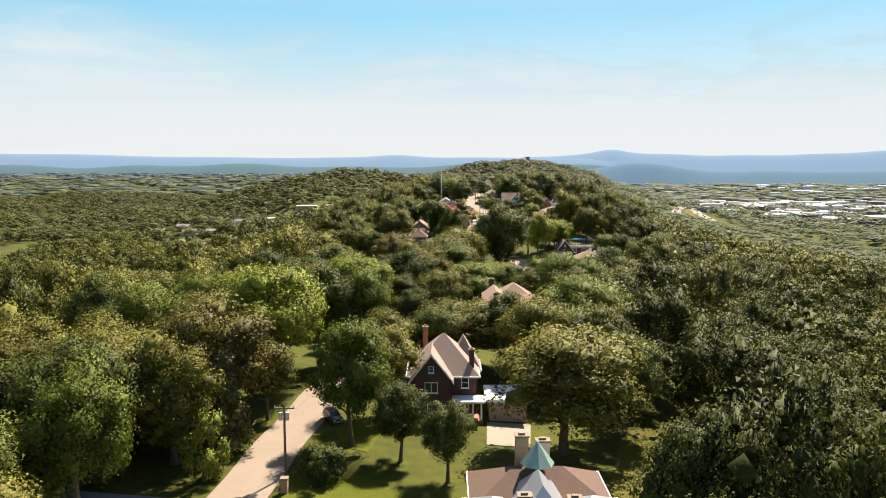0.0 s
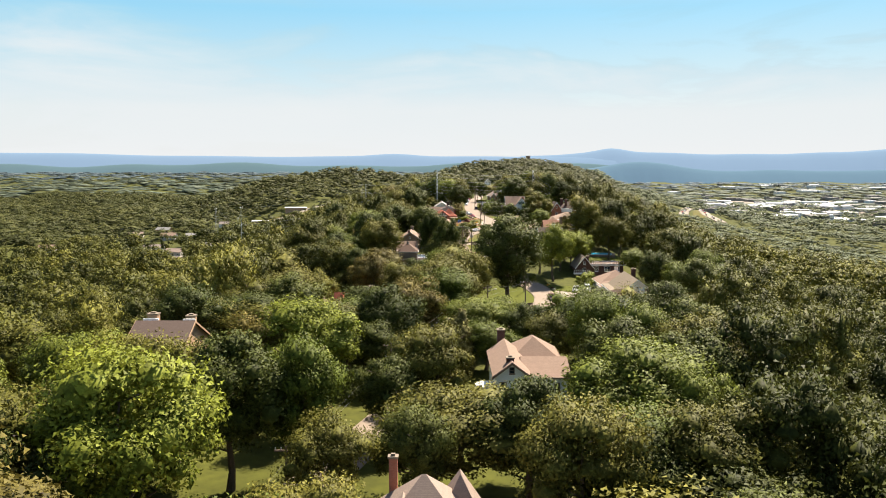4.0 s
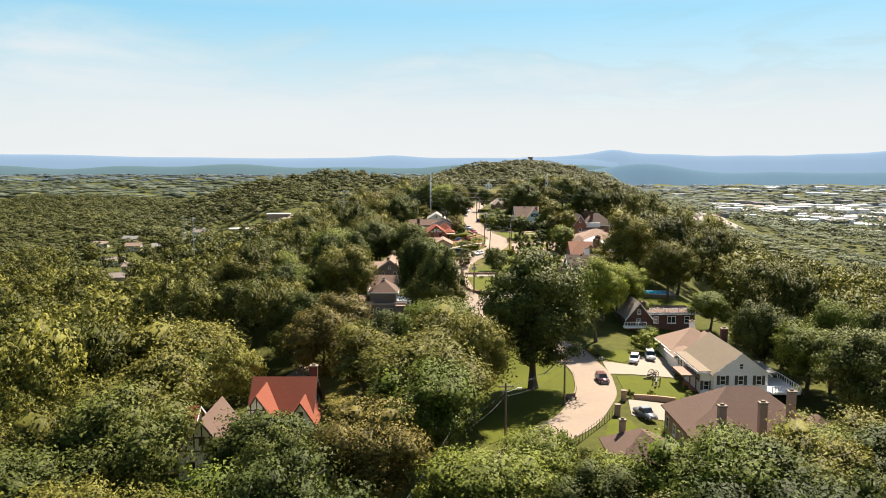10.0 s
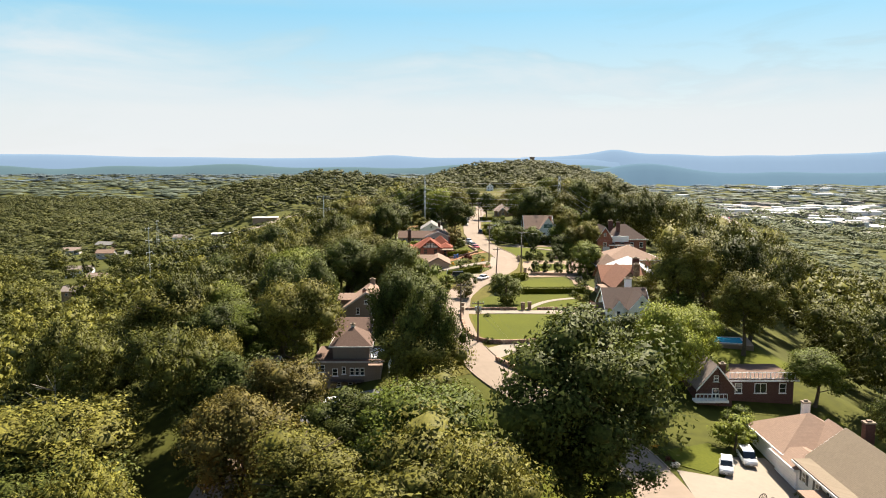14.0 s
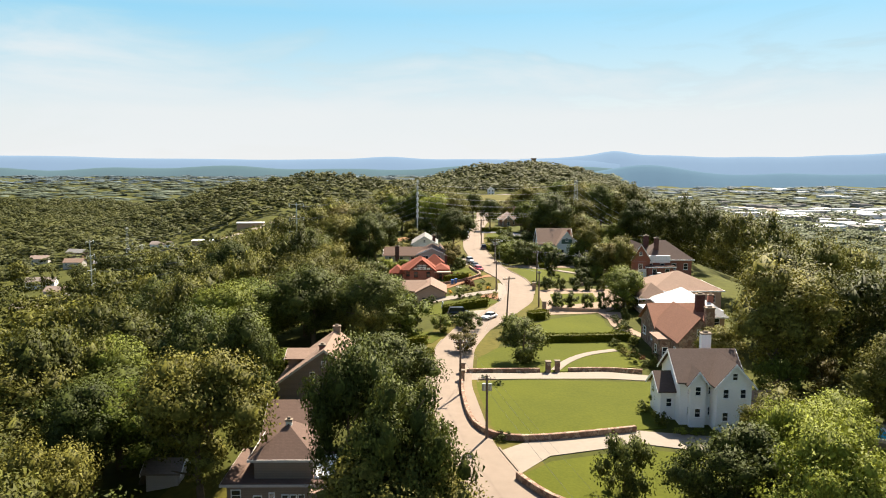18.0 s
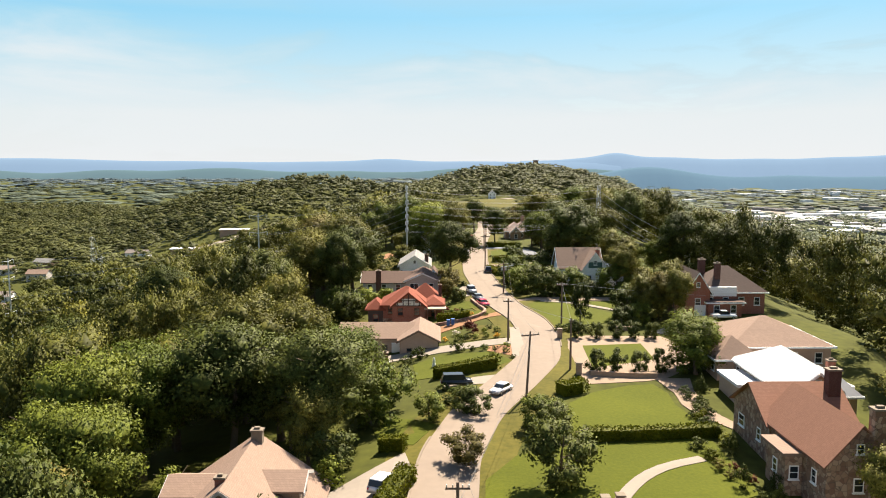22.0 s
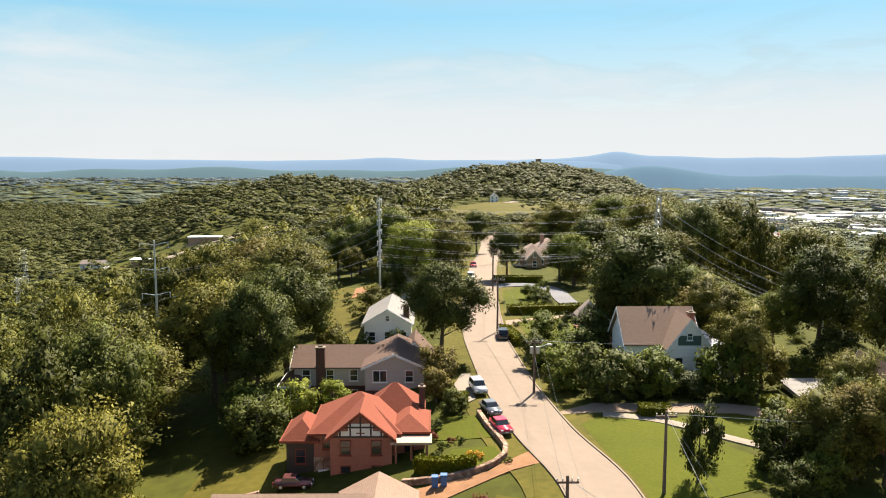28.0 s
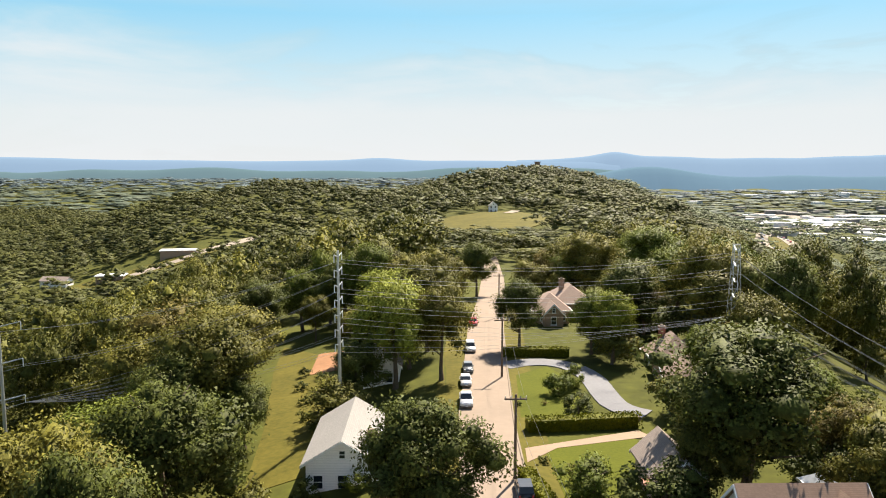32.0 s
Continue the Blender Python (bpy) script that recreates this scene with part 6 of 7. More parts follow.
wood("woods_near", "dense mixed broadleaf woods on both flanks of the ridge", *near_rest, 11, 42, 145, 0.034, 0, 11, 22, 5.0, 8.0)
x, y, r = scatter(-300, 330, 40, 700, 14.0, 5)
d = x - np.interp(y, _p[:, 1], _p[:, 0])
ok = (((np.abs(d) >= 76) | (y > 555)) & ~open_ground(x, y, 3)) & (np.abs(x) < 60 + 0.62 * (y + 10))
wood("woods_middle", "rolling broadleaf woods below the ridge", x[ok], y[ok], 12, 24, 30, 0.075, 0, 10, 20.5, 6.0, 9.6, up=0.4)
x, y, r = scatter(-300, 320, -90, 560, 13, 25)
ok = (np.abs(x - np.interp(y, _p[:, 1], _p[:, 0])) > 30) & ((np.abs(x) >= 60 + 0.62 * (y + 10)) | (y < 46)) & ~open_ground(x, y, 3)
wood("woods_flank", "woods on the outer slopes of the ridge", x[ok], y[ok], 23, 6, 8, 0.19, 0, 11, 17, 6.4, 9.0, "leaf_valley")
x, y, r = scatter(-900, 1000, 690, 1750, 15.5, 6)
ok = ~open_ground(x, y, 3) & (np.abs(x - 20) < 40 + 0.62 * y)
ok &= ~((x > 290) & (ground(x, y) < -42) & (np.random.default_rng(1).random(len(x)) < np.where((y > 1320) & (x > 430), 0.72, 0.1)))
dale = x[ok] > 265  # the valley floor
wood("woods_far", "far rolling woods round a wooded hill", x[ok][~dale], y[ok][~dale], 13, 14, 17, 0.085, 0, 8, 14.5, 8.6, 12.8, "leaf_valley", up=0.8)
wood("woods_valley", "green woods on the valley floor below the ridge, pale haze in the leaf colour", x[ok][dale], y[ok][dale], 19, 14, 15, 0.085, 0, 8, 15, 8.6, 12.8, "leaf_dale_hazed", up=1.2)
for k, (y0, y1, leafage, name, label) in enumerate([(1700, 2750, "leaf_plain_hazed", "woods_distant", "distant woods with pale haze painted into the leaf colour"), (2750, 3720, "leaf_haze", "woods_hazy", "woods of the far plain with blue haze painted into the leaf colour")]):
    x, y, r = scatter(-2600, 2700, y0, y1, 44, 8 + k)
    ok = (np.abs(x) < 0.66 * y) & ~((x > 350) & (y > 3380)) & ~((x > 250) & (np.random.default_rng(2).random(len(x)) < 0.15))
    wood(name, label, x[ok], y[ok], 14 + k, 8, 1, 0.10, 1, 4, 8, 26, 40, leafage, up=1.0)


# ---- hedges, shrubs, garden walls ----
SHRUBS = {}


def shrub(x, y, r, kind="d", h=None):
    """A rounded garden shrub of leaf sprays."""
    if kind not in SHRUBS:
        q, nm = crown(400 + ord(kind[0]) + len(kind), "round", 18, 60, 0.075, 0)
        v = q.reshape(-1, 3) * np.array([1, 1, 0.75])
        v[:, 2] += 0.45
        SHRUBS[kind] = quads_mesh("shrub", v, np.arange(len(v)).reshape(-1, 3), "leaf_" + kind, normals=nm)
    word = {"d": "dark green", "g": "green", "y": "yellow-green", "hedge": "clipped green", "purple": "purple-leaved", "flower": "orange-flowering", "e": "dark evergreen", "bloom": "white-flowering",
            "o": "olive-green", "b": "reddish-brown"}[kind]
    ob = new("shrub", SHRUBS[kind])
    ob.matrix_world = pose(x, y, float(ground(x, y)), 0, 0, (x * 77 + y * 31) % 360) @ Matrix.Diagonal((r, r, h or r, 1))
    return tagged(ob, f"{word} rounded garden shrub", "shrub", "garden shrubs")


def hedge(pts, w, h):
    """A clipped hedge: a dense skin of leaf sprays over a dark body."""
    r = np.random.default_rng(int(abs(pts[0][0]) * 10 + abs(pts[0][1])))
    body = rail_wall("hedge", pts, h - 0.12, w - 0.2, "leaf_hedge", "long clipped green hedge", "hedge", 0.3)
    p = smooth_line(pts, 0.5)
    n = int(len(p) * 0.5 * (w + 2 * h) * 26)
    i = r.integers(0, len(p) - 1, n)
    f = r.random(n)[:, None]
    c = p[i] * (1 - f) + p[i + 1] * f
    t = p[i + 1] - p[i]
    t /= np.maximum(np.hypot(*t.T)[:, None], 1e-6)
    nn = np.c_[-t[:, 1], t[:, 0]]
    u = r.random(n) * (w + 2 * h)
    side = np.where(u < h, -w / 2, np.where(u > w + h, w / 2, u - h - w / 2))
    zz = np.where(u < h, u, np.where(u > w + h, w + 2 * h - u, h))
    q = np.c_[c + nn * side[:, None], ground(c[:, 0], c[:, 1]) + zz] + r.normal(0, 0.05, (n, 3))
    a = r.normal(size=(n, 3))
    a /= np.linalg.norm(a, axis=1)[:, None]
    b = np.cross(a, r.normal(size=(n, 3)))
    b /= np.linalg.norm(b, axis=1)[:, None]
    tri = np.stack([q - a * 0.16, q + b * 0.15, q + a * 0.16], 1).reshape(-1, 3)
    o = new("foliage", quads_mesh("foliage", tri, np.arange(len(tri)).reshape(-1, 3), "leaf_hedge"))
    o.parent = body
    return body


for _pts, _w, _h in (([(22.6, 342.2), (30, 342.8), (39.2, 344.1)], 1.3, 1.3), ([(2.0, 321), (3.2, 328), (4.8, 333.2)], 1.7, 1.7), ([(0.6, 340.4), (2.6, 339.6), (5.2, 339.0)], 1.2, 1.5),
                     ([(6.0, 366.8), (11, 366.0), (17, 367.3)], 1.6, 1.6), ([(20.6, 457.6), (28, 458.4), (35.8, 459.4)], 1.7, 1.5), ([(9.8, 413.6), (12.2, 413.2), (13.6, 411.8)], 1.5, 1.4),
                     ([(30.4, 409.6), (33, 410), (35.4, 409.4)], 1.6, 1.2), ([(44.6, 411.6), (47, 412), (49, 411.6)], 1.4, 1.5), ([(19.4, 446.5), (20.8, 441), (21.6, 436)], 1.4, 1.2),
                     ([(20.6, 489), (27, 489.6), (33, 489.2)], 1.4, 1.4), ([(22, 355.6), (24.8, 357.4), (27, 358.4)], 2.0, 1.5), ([(6.8, 399.8), (10.6, 396.9), (14, 397.4)], 0.9, 1.5)):
    hedge(_pts, _w, _h)
# round the stone house and the terraces
for row in [(37.4, 346.2, 1.1, "e"), (37.2, 349, 1.0, "d"), (38.8, 351.2, 1.1, "d"), (39.2, 349.4, 0.9, "e"), (38.4, 355, 1.0, "d"), (38.6, 357, 1.0, "d"), (37.6, 343.6, 1.2, "hedge"), (37.8, 340.8, 1.3, "hedge"),
            (37.6, 339, 0.9, "e", 1.9), (36.6, 335.5, 0.6, "purple"), (36.9, 334, 0.6, "purple"), (37.1, 332.4, 0.7, "purple"), (37.3, 330.8, 0.6, "d"), (37.6, 329, 0.6, "d"), (38.3, 330.2, 0.7, "e", 2.0), (40.0, 355.5, 0.7, "e", 2.6)]:
    shrub(*row)
for row in [(34.6, 340.2, 1.2, "d"), (35.2, 337.6, 1.1, "hedge"), (35.0, 335.4, 0.9, "b"), (35.4, 333.4, 0.8, "b"), (35.8, 331.4, 0.9, "e", 1.9), (36.6, 329.2, 0.9, "d"), (37.6, 327.6, 0.8, "e", 1.8), (36.8, 345.6, 1.2, "d"), (37.4, 347.8, 1.2, "hedge"),
            (38.2, 350.2, 1.2, "d"), (39.0, 352.6, 1.2, "d"), (39.8, 355, 1.0, "e", 2.4), (40.8, 357.6, 1.1, "d")]:
    shrub(*row)
for row in [(32, 312.5, 0.9, "d"), (31.6, 310.6, 1.0, "g"), (32.4, 306.6, 1.3, "d", 1.8), (34, 303.8, 1.0, "y"), (36, 303.8, 0.9, "y"), (38, 303.6, 0.8, "g"), (42.8, 302.6, 1.6, "d", 2.0), (44.6, 302.4, 1.1, "d"),
            (13.2, 301.6, 1.1, "d"), (14, 320, 0.8, "d"), (12.4, 322.6, 0.7, "d"), (20.6, 352.6, 1.1, "d"), (20.2, 349.4, 1.2, "g"), (19.2, 347.2, 1.3, "d"), (21, 346.6, 1.1, "y")]:
    shrub(*row)
for _i in range(4):
    tree(29.0 + 3.0 * _i, 364.9 + 0.2 * _i, 3.6, 1.5, "d")
for _i in range(5):
    tree(29.6 + 2.9 * _i, 382.2, 3.2, 1.3, "d")
# west gardens
for row in [(10.8, 386.2, 0.9, "g"), (12.2, 385.4, 0.8, "d"), (13.6, 384.8, 0.7, "y"), (15.2, 384.4, 0.8, "g"), (16.8, 383.6, 0.7, "flower"), (12.8, 388.4, 1.9, "purple", 2.2), (15, 387.4, 0.8, "y"), (17, 386.4, 0.8, "g"),
            (16, 389.2, 0.7, "d"), (10.4, 389, 0.8, "bloom"), (8.6, 386.6, 0.7, "flower"), (16, 376.2, 0.6, "d"), (17.4, 374, 0.7, "g"), (18.2, 371, 0.6, "d"), (15.4, 373.2, 0.6, "y"), (17.8, 377, 0.7, "y")]:
    shrub(*row)
for row in [(10.6, 379.6, 1.4, "d", 1.9), (12.6, 378.4, 0.8, "d"), (14.4, 377.4, 0.8, "g"), (4.2, 379.4, 1.6, "d", 2.0), (2.4, 378.2, 1.2, "d"), (9.2, 401.2, 0.7, "d"), (9.8, 403, 0.7, "g"), (10.8, 403.8, 0.6, "purple"),
            (11.8, 403.6, 0.6, "d"), (9.2, 407.6, 1.1, "e"), (9.0, 405.4, 0.8, "purple"), (12.6, 399.6, 0.7, "flower"), (13.4, 399.4, 0.7, "flower"), (16.0, 397.6, 0.5, "d"), (12.4, 415.6, 0.8, "y")]:
    shrub(*row)
for row in [(10.8, 417.4, 1.0, "d"), (9.2, 421.6, 1.1, "b", 1.6), (12.6, 425.6, 1.0, "d"), (-4, 466, 1.2, "d"), (-6, 471, 1.1, "d"), (-7, 478, 1.2, "d"), (-9, 486, 1.2, "e"), (-6.4, 490, 1.3, "d"), (-9.6, 494, 1.3, "e"),
            (-2.4, 476, 1.0, "d"), (-3, 496, 1.5, "e", 1.8), (-1.5, 446, 1.6, "d", 2.2), (3.2, 445.6, 1.4, "g", 1.8), (21.4, 466, 0.6, "d"), (24.6, 466.4, 0.5, "b"), (26.8, 436, 1.5, "d")]:
    shrub(*row)
for row in [(23.8, 428, 1.8, "g"), (25.8, 431, 1.9, "d"), (28.4, 421.6, 1.9, "g"), (30.6, 419.6, 1.8, "y"), (33, 418.4, 1.9, "g"), (37.4, 417.6, 1.9, "d"), (42.4, 419, 1.6, "g"), (24.2, 444.6, 1.2, "b", 1.5), (22, 449, 0.8, "d"),
            (27.4, 386.4, 1.2, "d"), (28.6, 386.2, 1.2, "d"), (30, 386, 1.2, "d"), (31.6, 386, 1.2, "d"), (34, 396, 1.0, "g"), (40.4, 390.4, 1.6, "d"), (42.6, 392, 1.6, "d")]:
    shrub(*row)
_r = random.Random(12)
for _i in range(26):
    _x, _y = _r.uniform(50, 66), _r.uniform(424, 470)
    shrub(_x, _y, _r.uniform(1.6, 2.8), "g" if _i % 3 else "y", _r.uniform(1.2, 2.0))
# round the bend
for row in [(31.6, 263.4, 0.6, "flower"), (32, 261.6, 0.7, "g"), (32.2, 259.8, 0.7, "purple"), (32.6, 258.4, 0.6, "bloom"), (31.2, 265.2, 0.6, "d"), (43.6, 247.6, 0.8, "d"), (43.2, 243, 0.7, "d"), (42.6, 240.6, 0.8, "g"),
            (44.4, 251.6, 1.1, "d", 1.0), (45.4, 252.8, 1.0, "y"), (33.2, 238.2, 0.6, "d"), (36, 237.6, 0.9, "y", 1.3), (32.4, 236.8, 0.6, "e", 1.2), (38.6, 227.4, 0.7, "e", 2.2), (19.6, 212, 0.9, "purple"), (21.2, 213.4, 1.0, "g")]:
    shrub(*row)
for row in [(-12.6, 229, 1.1, "d"), (-11.4, 231, 1.0, "g"), (-19, 226.6, 1.3, "d"), (-24.6, 226, 1.6, "g", 2.4), (-5.6, 317.6, 1.2, "d"), (-1.8, 321.8, 1.4, "y"), (-3.0, 333.6, 2.2, "y", 2.6), (-8, 317.2, 1.4, "g"),
            (1.2, 316.8, 1.8, "g", 2.2), (-13.6, 317.6, 1.6, "g"), (-3.6, 300.4, 1.6, "g"), (-5.6, 300, 1.0, "y"), (-17.6, 318, 1.9, "g"), (8.6, 352.6, 1.1, "d"), (9.4, 355, 1.2, "g"), (8, 358.4, 1.1, "d")]:
    shrub(*row)

WALLS = "old rubble-stone garden wall"
rail_wall("garden_wall", [(9.0, 321.4), (9.2, 314), (9.6, 308), (10.6, 303.6), (13, 301.2), (17, 301.4), (24, 303.2), (31, 305.2)], 0.75, 0.5, "stone_wall", WALLS + " curving round a lawn")
rail_wall("garden_wall", [(9.2, 325.4), (14, 325.7), (22, 326.2)], 0.6, 0.45, "stone_wall", WALLS + " beside a drive")
rail_wall("garden_wall", [(24, 326.4), (30, 327.2), (37.2, 326)], 0.6, 0.45, "stone_wall", WALLS + " below a terrace")
rail_wall("garden_wall", [(13.6, 293.2), (15, 290.4), (17.8, 286.8), (21, 285.8)], 0.8, 0.5, "stone_wall", WALLS + " at the edge of a lawn")
rail_wall("retaining_wall", [(5.4, 397.4), (9, 396.3), (13, 396.3), (16.0, 397.8), (16.4, 400.4), (14.8, 405), (13.6, 411.6)], 0.55, 0.5, "stone_wall", "rubble-stone retaining wall round a front garden")
rail_wall("garden_wall", [(27, 363.6), (34, 362.6), (38.5, 363)], 0.7, 0.4, "brick_brown", "low brick wall behind small trees")
rail_wall("garden_wall", [(36, 387), (41.5, 387.4)], 0.7, 0.4, "brick_brown", "low brick wall beside a drive")
rail_wall("garden_wall", [(32.2, 236.4), (36, 236.8), (40.2, 236.2)], 0.8, 0.4, "brick_brown", "low brick wall between a lawn and a forecourt")
rail_wall("garden_wall", [(22, 459.8), (28, 460.4), (36, 461)], 0.5, 0.35, "kerb", "low pale wall below a lawn")
rail_wall("garden_wall", [(-15, 398.6), (-10, 399), (-6, 399.8)], 0.9, 0.4, "stone_wall", "old stone wall along a sloping lawn")


def pier(x, y, w, h, m, label):
    o = anchor("gate_pier", x, y, float(ground(x, y)), 0, label, "gate pier", "gate piers")
    part("shaft", boxes((-w / 2, w / 2, -w / 2, w / 2, -0.5, h, 0.02)), m, o)
    part("cap", boxes((-w / 2 - 0.08, w / 2 + 0.08, -w / 2 - 0.08, w / 2 + 0.08, h, h + 0.16, 0.03)), "kerb", o)


for _x, _y in ((28.7, 228.8), (31.2, 235.6), (9.2, 321.8), (9.4, 325.2), (23.2, 326.6), (21.8, 326.2), (26.4, 364), (26.6, 381.6), (-16.4, 76)):
    pier(_x, _y, 0.7, 1.5, "brick_brown" if _y > 340 or _y < 300 else "stone_wall", "square masonry gate pier with a stone cap")

# the iron fence by the bend
fence = anchor("fence", 24.5, 222.6, float(ground(24.5, 222.6)), 0, "dark iron fence along a sloping lawn", "fence")
for _i in range(15):
    _f = _i / 14
    _x, _y = 20.8 + 7.4 * _f, 217 + 11.4 * _f
    _z = float(ground(_x, _y)) - fence.location.z
    _b = bmesh.new()
    rod(_b, (_x - 24.5, _y - 222.6, _z - 0.3), (_x - 24.5, _y - 222.6, _z + 1.25), 0.04, 0.03, 4)
    part("post", _b, "timber_dark", fence)
    if _i < 14:
        _x2, _y2 = _x + 7.4 / 14, _y + 11.4 / 14
        _z2 = float(ground(_x2, _y2)) - fence.location.z
        for _k in (0.2, 1.1):
            _b = bmesh.new()
            rod(_b, (_x - 24.5, _y - 222.6, _z + _k), (_x2 - 24.5, _y2 - 222.6, _z2 + _k), 0.025, None, 4)
            part("rail", _b, "timber_dark", fence)

# ---- poles, lamps and wires ----
TOPS = []


def pole(x, y, h, arm=2.2, lamp=False, box_on=False, turn=0.0, lean=0.0):
    """A wooden utility pole with its crossarm, insulators and fittings."""
    z = float(ground(x, y))
    p = anchor("utility_pole", x, y, z, turn, "weathered wooden utility pole with crossarm" + (" and street lamp" if lamp else ""), "utility pole", "utility poles")
    bm = bmesh.new()
    rod(bm, (0, 0, -1), (lean, 0, h), 0.17, 0.11, 8)
    part("mast", bm, "pole_wood", p)
    part("crossarm", boxes((-arm / 2 + lean, arm / 2 + lean, -0.07, 0.07, h - 0.55, h - 0.4)), "pole_wood", p)
    for u in (-0.45, -0.2, 0.2, 0.45):
        bm = bmesh.new()
        rod(bm, (arm * u + lean, 0, h - 0.4), (arm * u + lean, 0, h - 0.18), 0.05, 0.04, 6)
        part("insulator", bm, "steel", p)
    if box_on:
        for u in (-0.35, 0.35):
            bm = bmesh.new()
            rod(bm, (u, -0.2, h - 1.7), (u, -0.2, h - 0.9), 0.22, 0.22, 10)
            part("transformer", bm, "steel", p, "grey steel transformer can")
    if lamp:
        bm = bmesh.new()
        rod(bm, (0, 0, h - 1.2), (1.5, 0, h - 0.7), 0.04, 0.04, 5)
        la = part("lamp_arm", bm, "steel", p)
        part("lamp_head", boxes((1.4, 2.0, -0.12, 0.12, h - 0.8, h - 0.62, 0.03)), "steel", la)
    TOPS.append(Vector((x + lean, y, z + h - 0.2)))


for row in [(-17.1, 80, 8.2, 2.2, False, True), (-13, 118, 8.5), (-6, 160, 8.5, 2.2, True), (4, 200, 8.5), (11.6, 216, 8.4, 2.0, True), (21.9, 233.8, 6.9, 2.6), (24, 256.3, 7.2, 2.0), (11.4, 302, 7.4, 2.0, False, True),
            (8.8, 316, 7.6, 1.8), (18.3, 355.4, 8.2, 2.4, False, False, 20, 0.5), (18.3, 380, 6.8, 1.6), (20.7, 416.6, 6.6, 2.0, True, True), (18.7, 445, 8.6, 2.2), (20.4, 478, 8.6, 2.2), (23.6, 520, 8.6)]:
    pole(*row)
for row in [(25.6, 366, 7.2, 0.6), (28.4, 391.2, 7.2, 1.8)]:
    pole(*row)


def wire(name, a, b, sag, r=0.022, m="cable", label="overhead wire between poles", parent=None, n=10):
    pts = []
    for i in range(n + 1):
        f = i / n
        pts.append(Vector(a).lerp(Vector(b), f) - Vector((0, 0, 4 * sag * f * (1 - f))))
    bm = bmesh.new()
    d = (Vector(b) - Vector(a)).normalized()
    side = d.cross(Vector((0, 0, 1))).normalized() * r
    up = Vector((0, 0, r))
    last = None
    for p in pts:
        ring = [bm.verts.new(p + o) for o in (side, up, -side, -up)]
        if last:
            for i in range(4):
                bm.faces.new((last[i], last[(i + 1) % 4], ring[(i + 1) % 4], ring[i]))
        last = ring
    return part(name, bm, m, parent)


lines = anchor("street_wires", 0, 0, 0, 0, "sagging overhead wires along the street", "wires")
for a, b in zip(TOPS[:14], TOPS[1:15]):
    wire("wire", a + Vector((0.8, 0, 0)), b + Vector((0.8, 0, 0)), 0.5, 0.010, "cable", "", lines)
    wire("wire", a - Vector((0, 0, 1.5)), b - Vector((0, 0, 1.5)), 0.6, 0.014, "cable", "", lines)
for a, b in ((TOPS[7], (18, 297, 4.3)), (TOPS[8], (10.6, 324, 5.6)), (TOPS[16], (33, 388, 8.2)), (TOPS[16], TOPS[15]), (TOPS[16], (55, 397, 12)), (TOPS[15], TOPS[10]), (TOPS[11], (36, 421, 14)), (TOPS[5], (12, 226, 4)), (TOPS[9], (14, 348, 6.5))):
    wire("wire", a, b, 0.2, 0.015, "cable_bright", "", lines)


def pylon(x, y, top, arms, span, label, lattice=False, turn=0.0):
    """A steel transmission pole with pairs of arms and insulator strings."""
    z = float(ground(x, y))
    p = anchor("pylon", x, y, z, 0, label, "pylon", "transmission pylons")
    h = top - z
    bm = bmesh.new()
    if lattice:
        w0, w1, n = 1.1, 0.35, 9
        legs = [(sx, sy) for sx in (-1, 1) for sy in (-1, 1)]
        for sx, sy in legs:
            rod(bm, (sx * w0, sy * w0, -1), (sx * w1, sy * w1, h), 0.05, 0.035, 4)
        for i in range(n):
            f0, f1 = i / n, (i + 1) / n
            a, b = w0 + (w1 - w0) * f0, w0 + (w1 - w0) * f1
            for (sx, sy), (tx, ty) in zip(legs, (legs[1], legs[3], legs[0], legs[2])):
                rod(bm, (sx * a, sy * a, h * f0), (tx * b, ty * b, h * f1), 0.022, None, 4)
                rod(bm, (sx * b, sy * b, h * f1), (tx * b, ty * b, h * f1), 0.02, None, 4)
    else:
        rod(bm, (0, 0, -1), (0, 0, h), 0.26, 0.14, 10)
    part("mast", bm, "steel", p)
    ends = []
    for k in range(arms):
        zz = h - 0.8 - k * (h * 0.6 / arms)
        for sy in (-1, 1):
            bm = bmesh.new()
            ax, ay = 0.3 * sy + span * sy * math.sin(turn), span * sy * math.cos(turn)
            rod(bm, (0, 0, zz), (ax, ay, zz + 0.45), 0.09, 0.05, 6)
            part("arm", bm, "steel", p)
            bm = bmesh.new()
            rod(bm, (ax, ay, zz + 0.4), (ax, ay, zz - 0.5), 0.055, 0.055, 6)
            part("insulator", bm, "paint_white", p, "pale insulator string")
            ends.append(Vector((x + ax, y + ay, z + zz - 0.5)))
    return ends


E1 = pylon(-39, 461, 22.5, 3, 2.0, "grey steel transmission pole with six arms in the woods", turn=1.1)
E2 = pylon(-0.9, 468, 29.6, 7, 1.4, "tall grey steel transmission pole with many insulators")
E3 = pylon(52.5, 478, 29.2, 5, 1.6, "lattice steel transmission tower among trees", True)
E4 = pylon(66, 440, 18.5, 3, 1.8, "grey steel transmission pole below the ridge")
E0 = pylon(-108, 468, 10, 4, 2.2, "grey steel transmission pole on the wooded slope")
grid = anchor("transmission_wires", 0, 0, 0, 0, "many parallel high-voltage wires across the ridge", "wires")
for A, B, sag in ((E0, E1, 2.0), (E1, E2, 1.6), (E2, E3, 1.6), (E3, E4, 1.5)):
    k = min(len(A), len(B))
    for i in range(max(len(A), len(B))):
        wire("wire", A[min(i, len(A) - 1)], B[min(i, len(B) - 1)], sag, 0.014, "cable_bright", "", grid, 14)
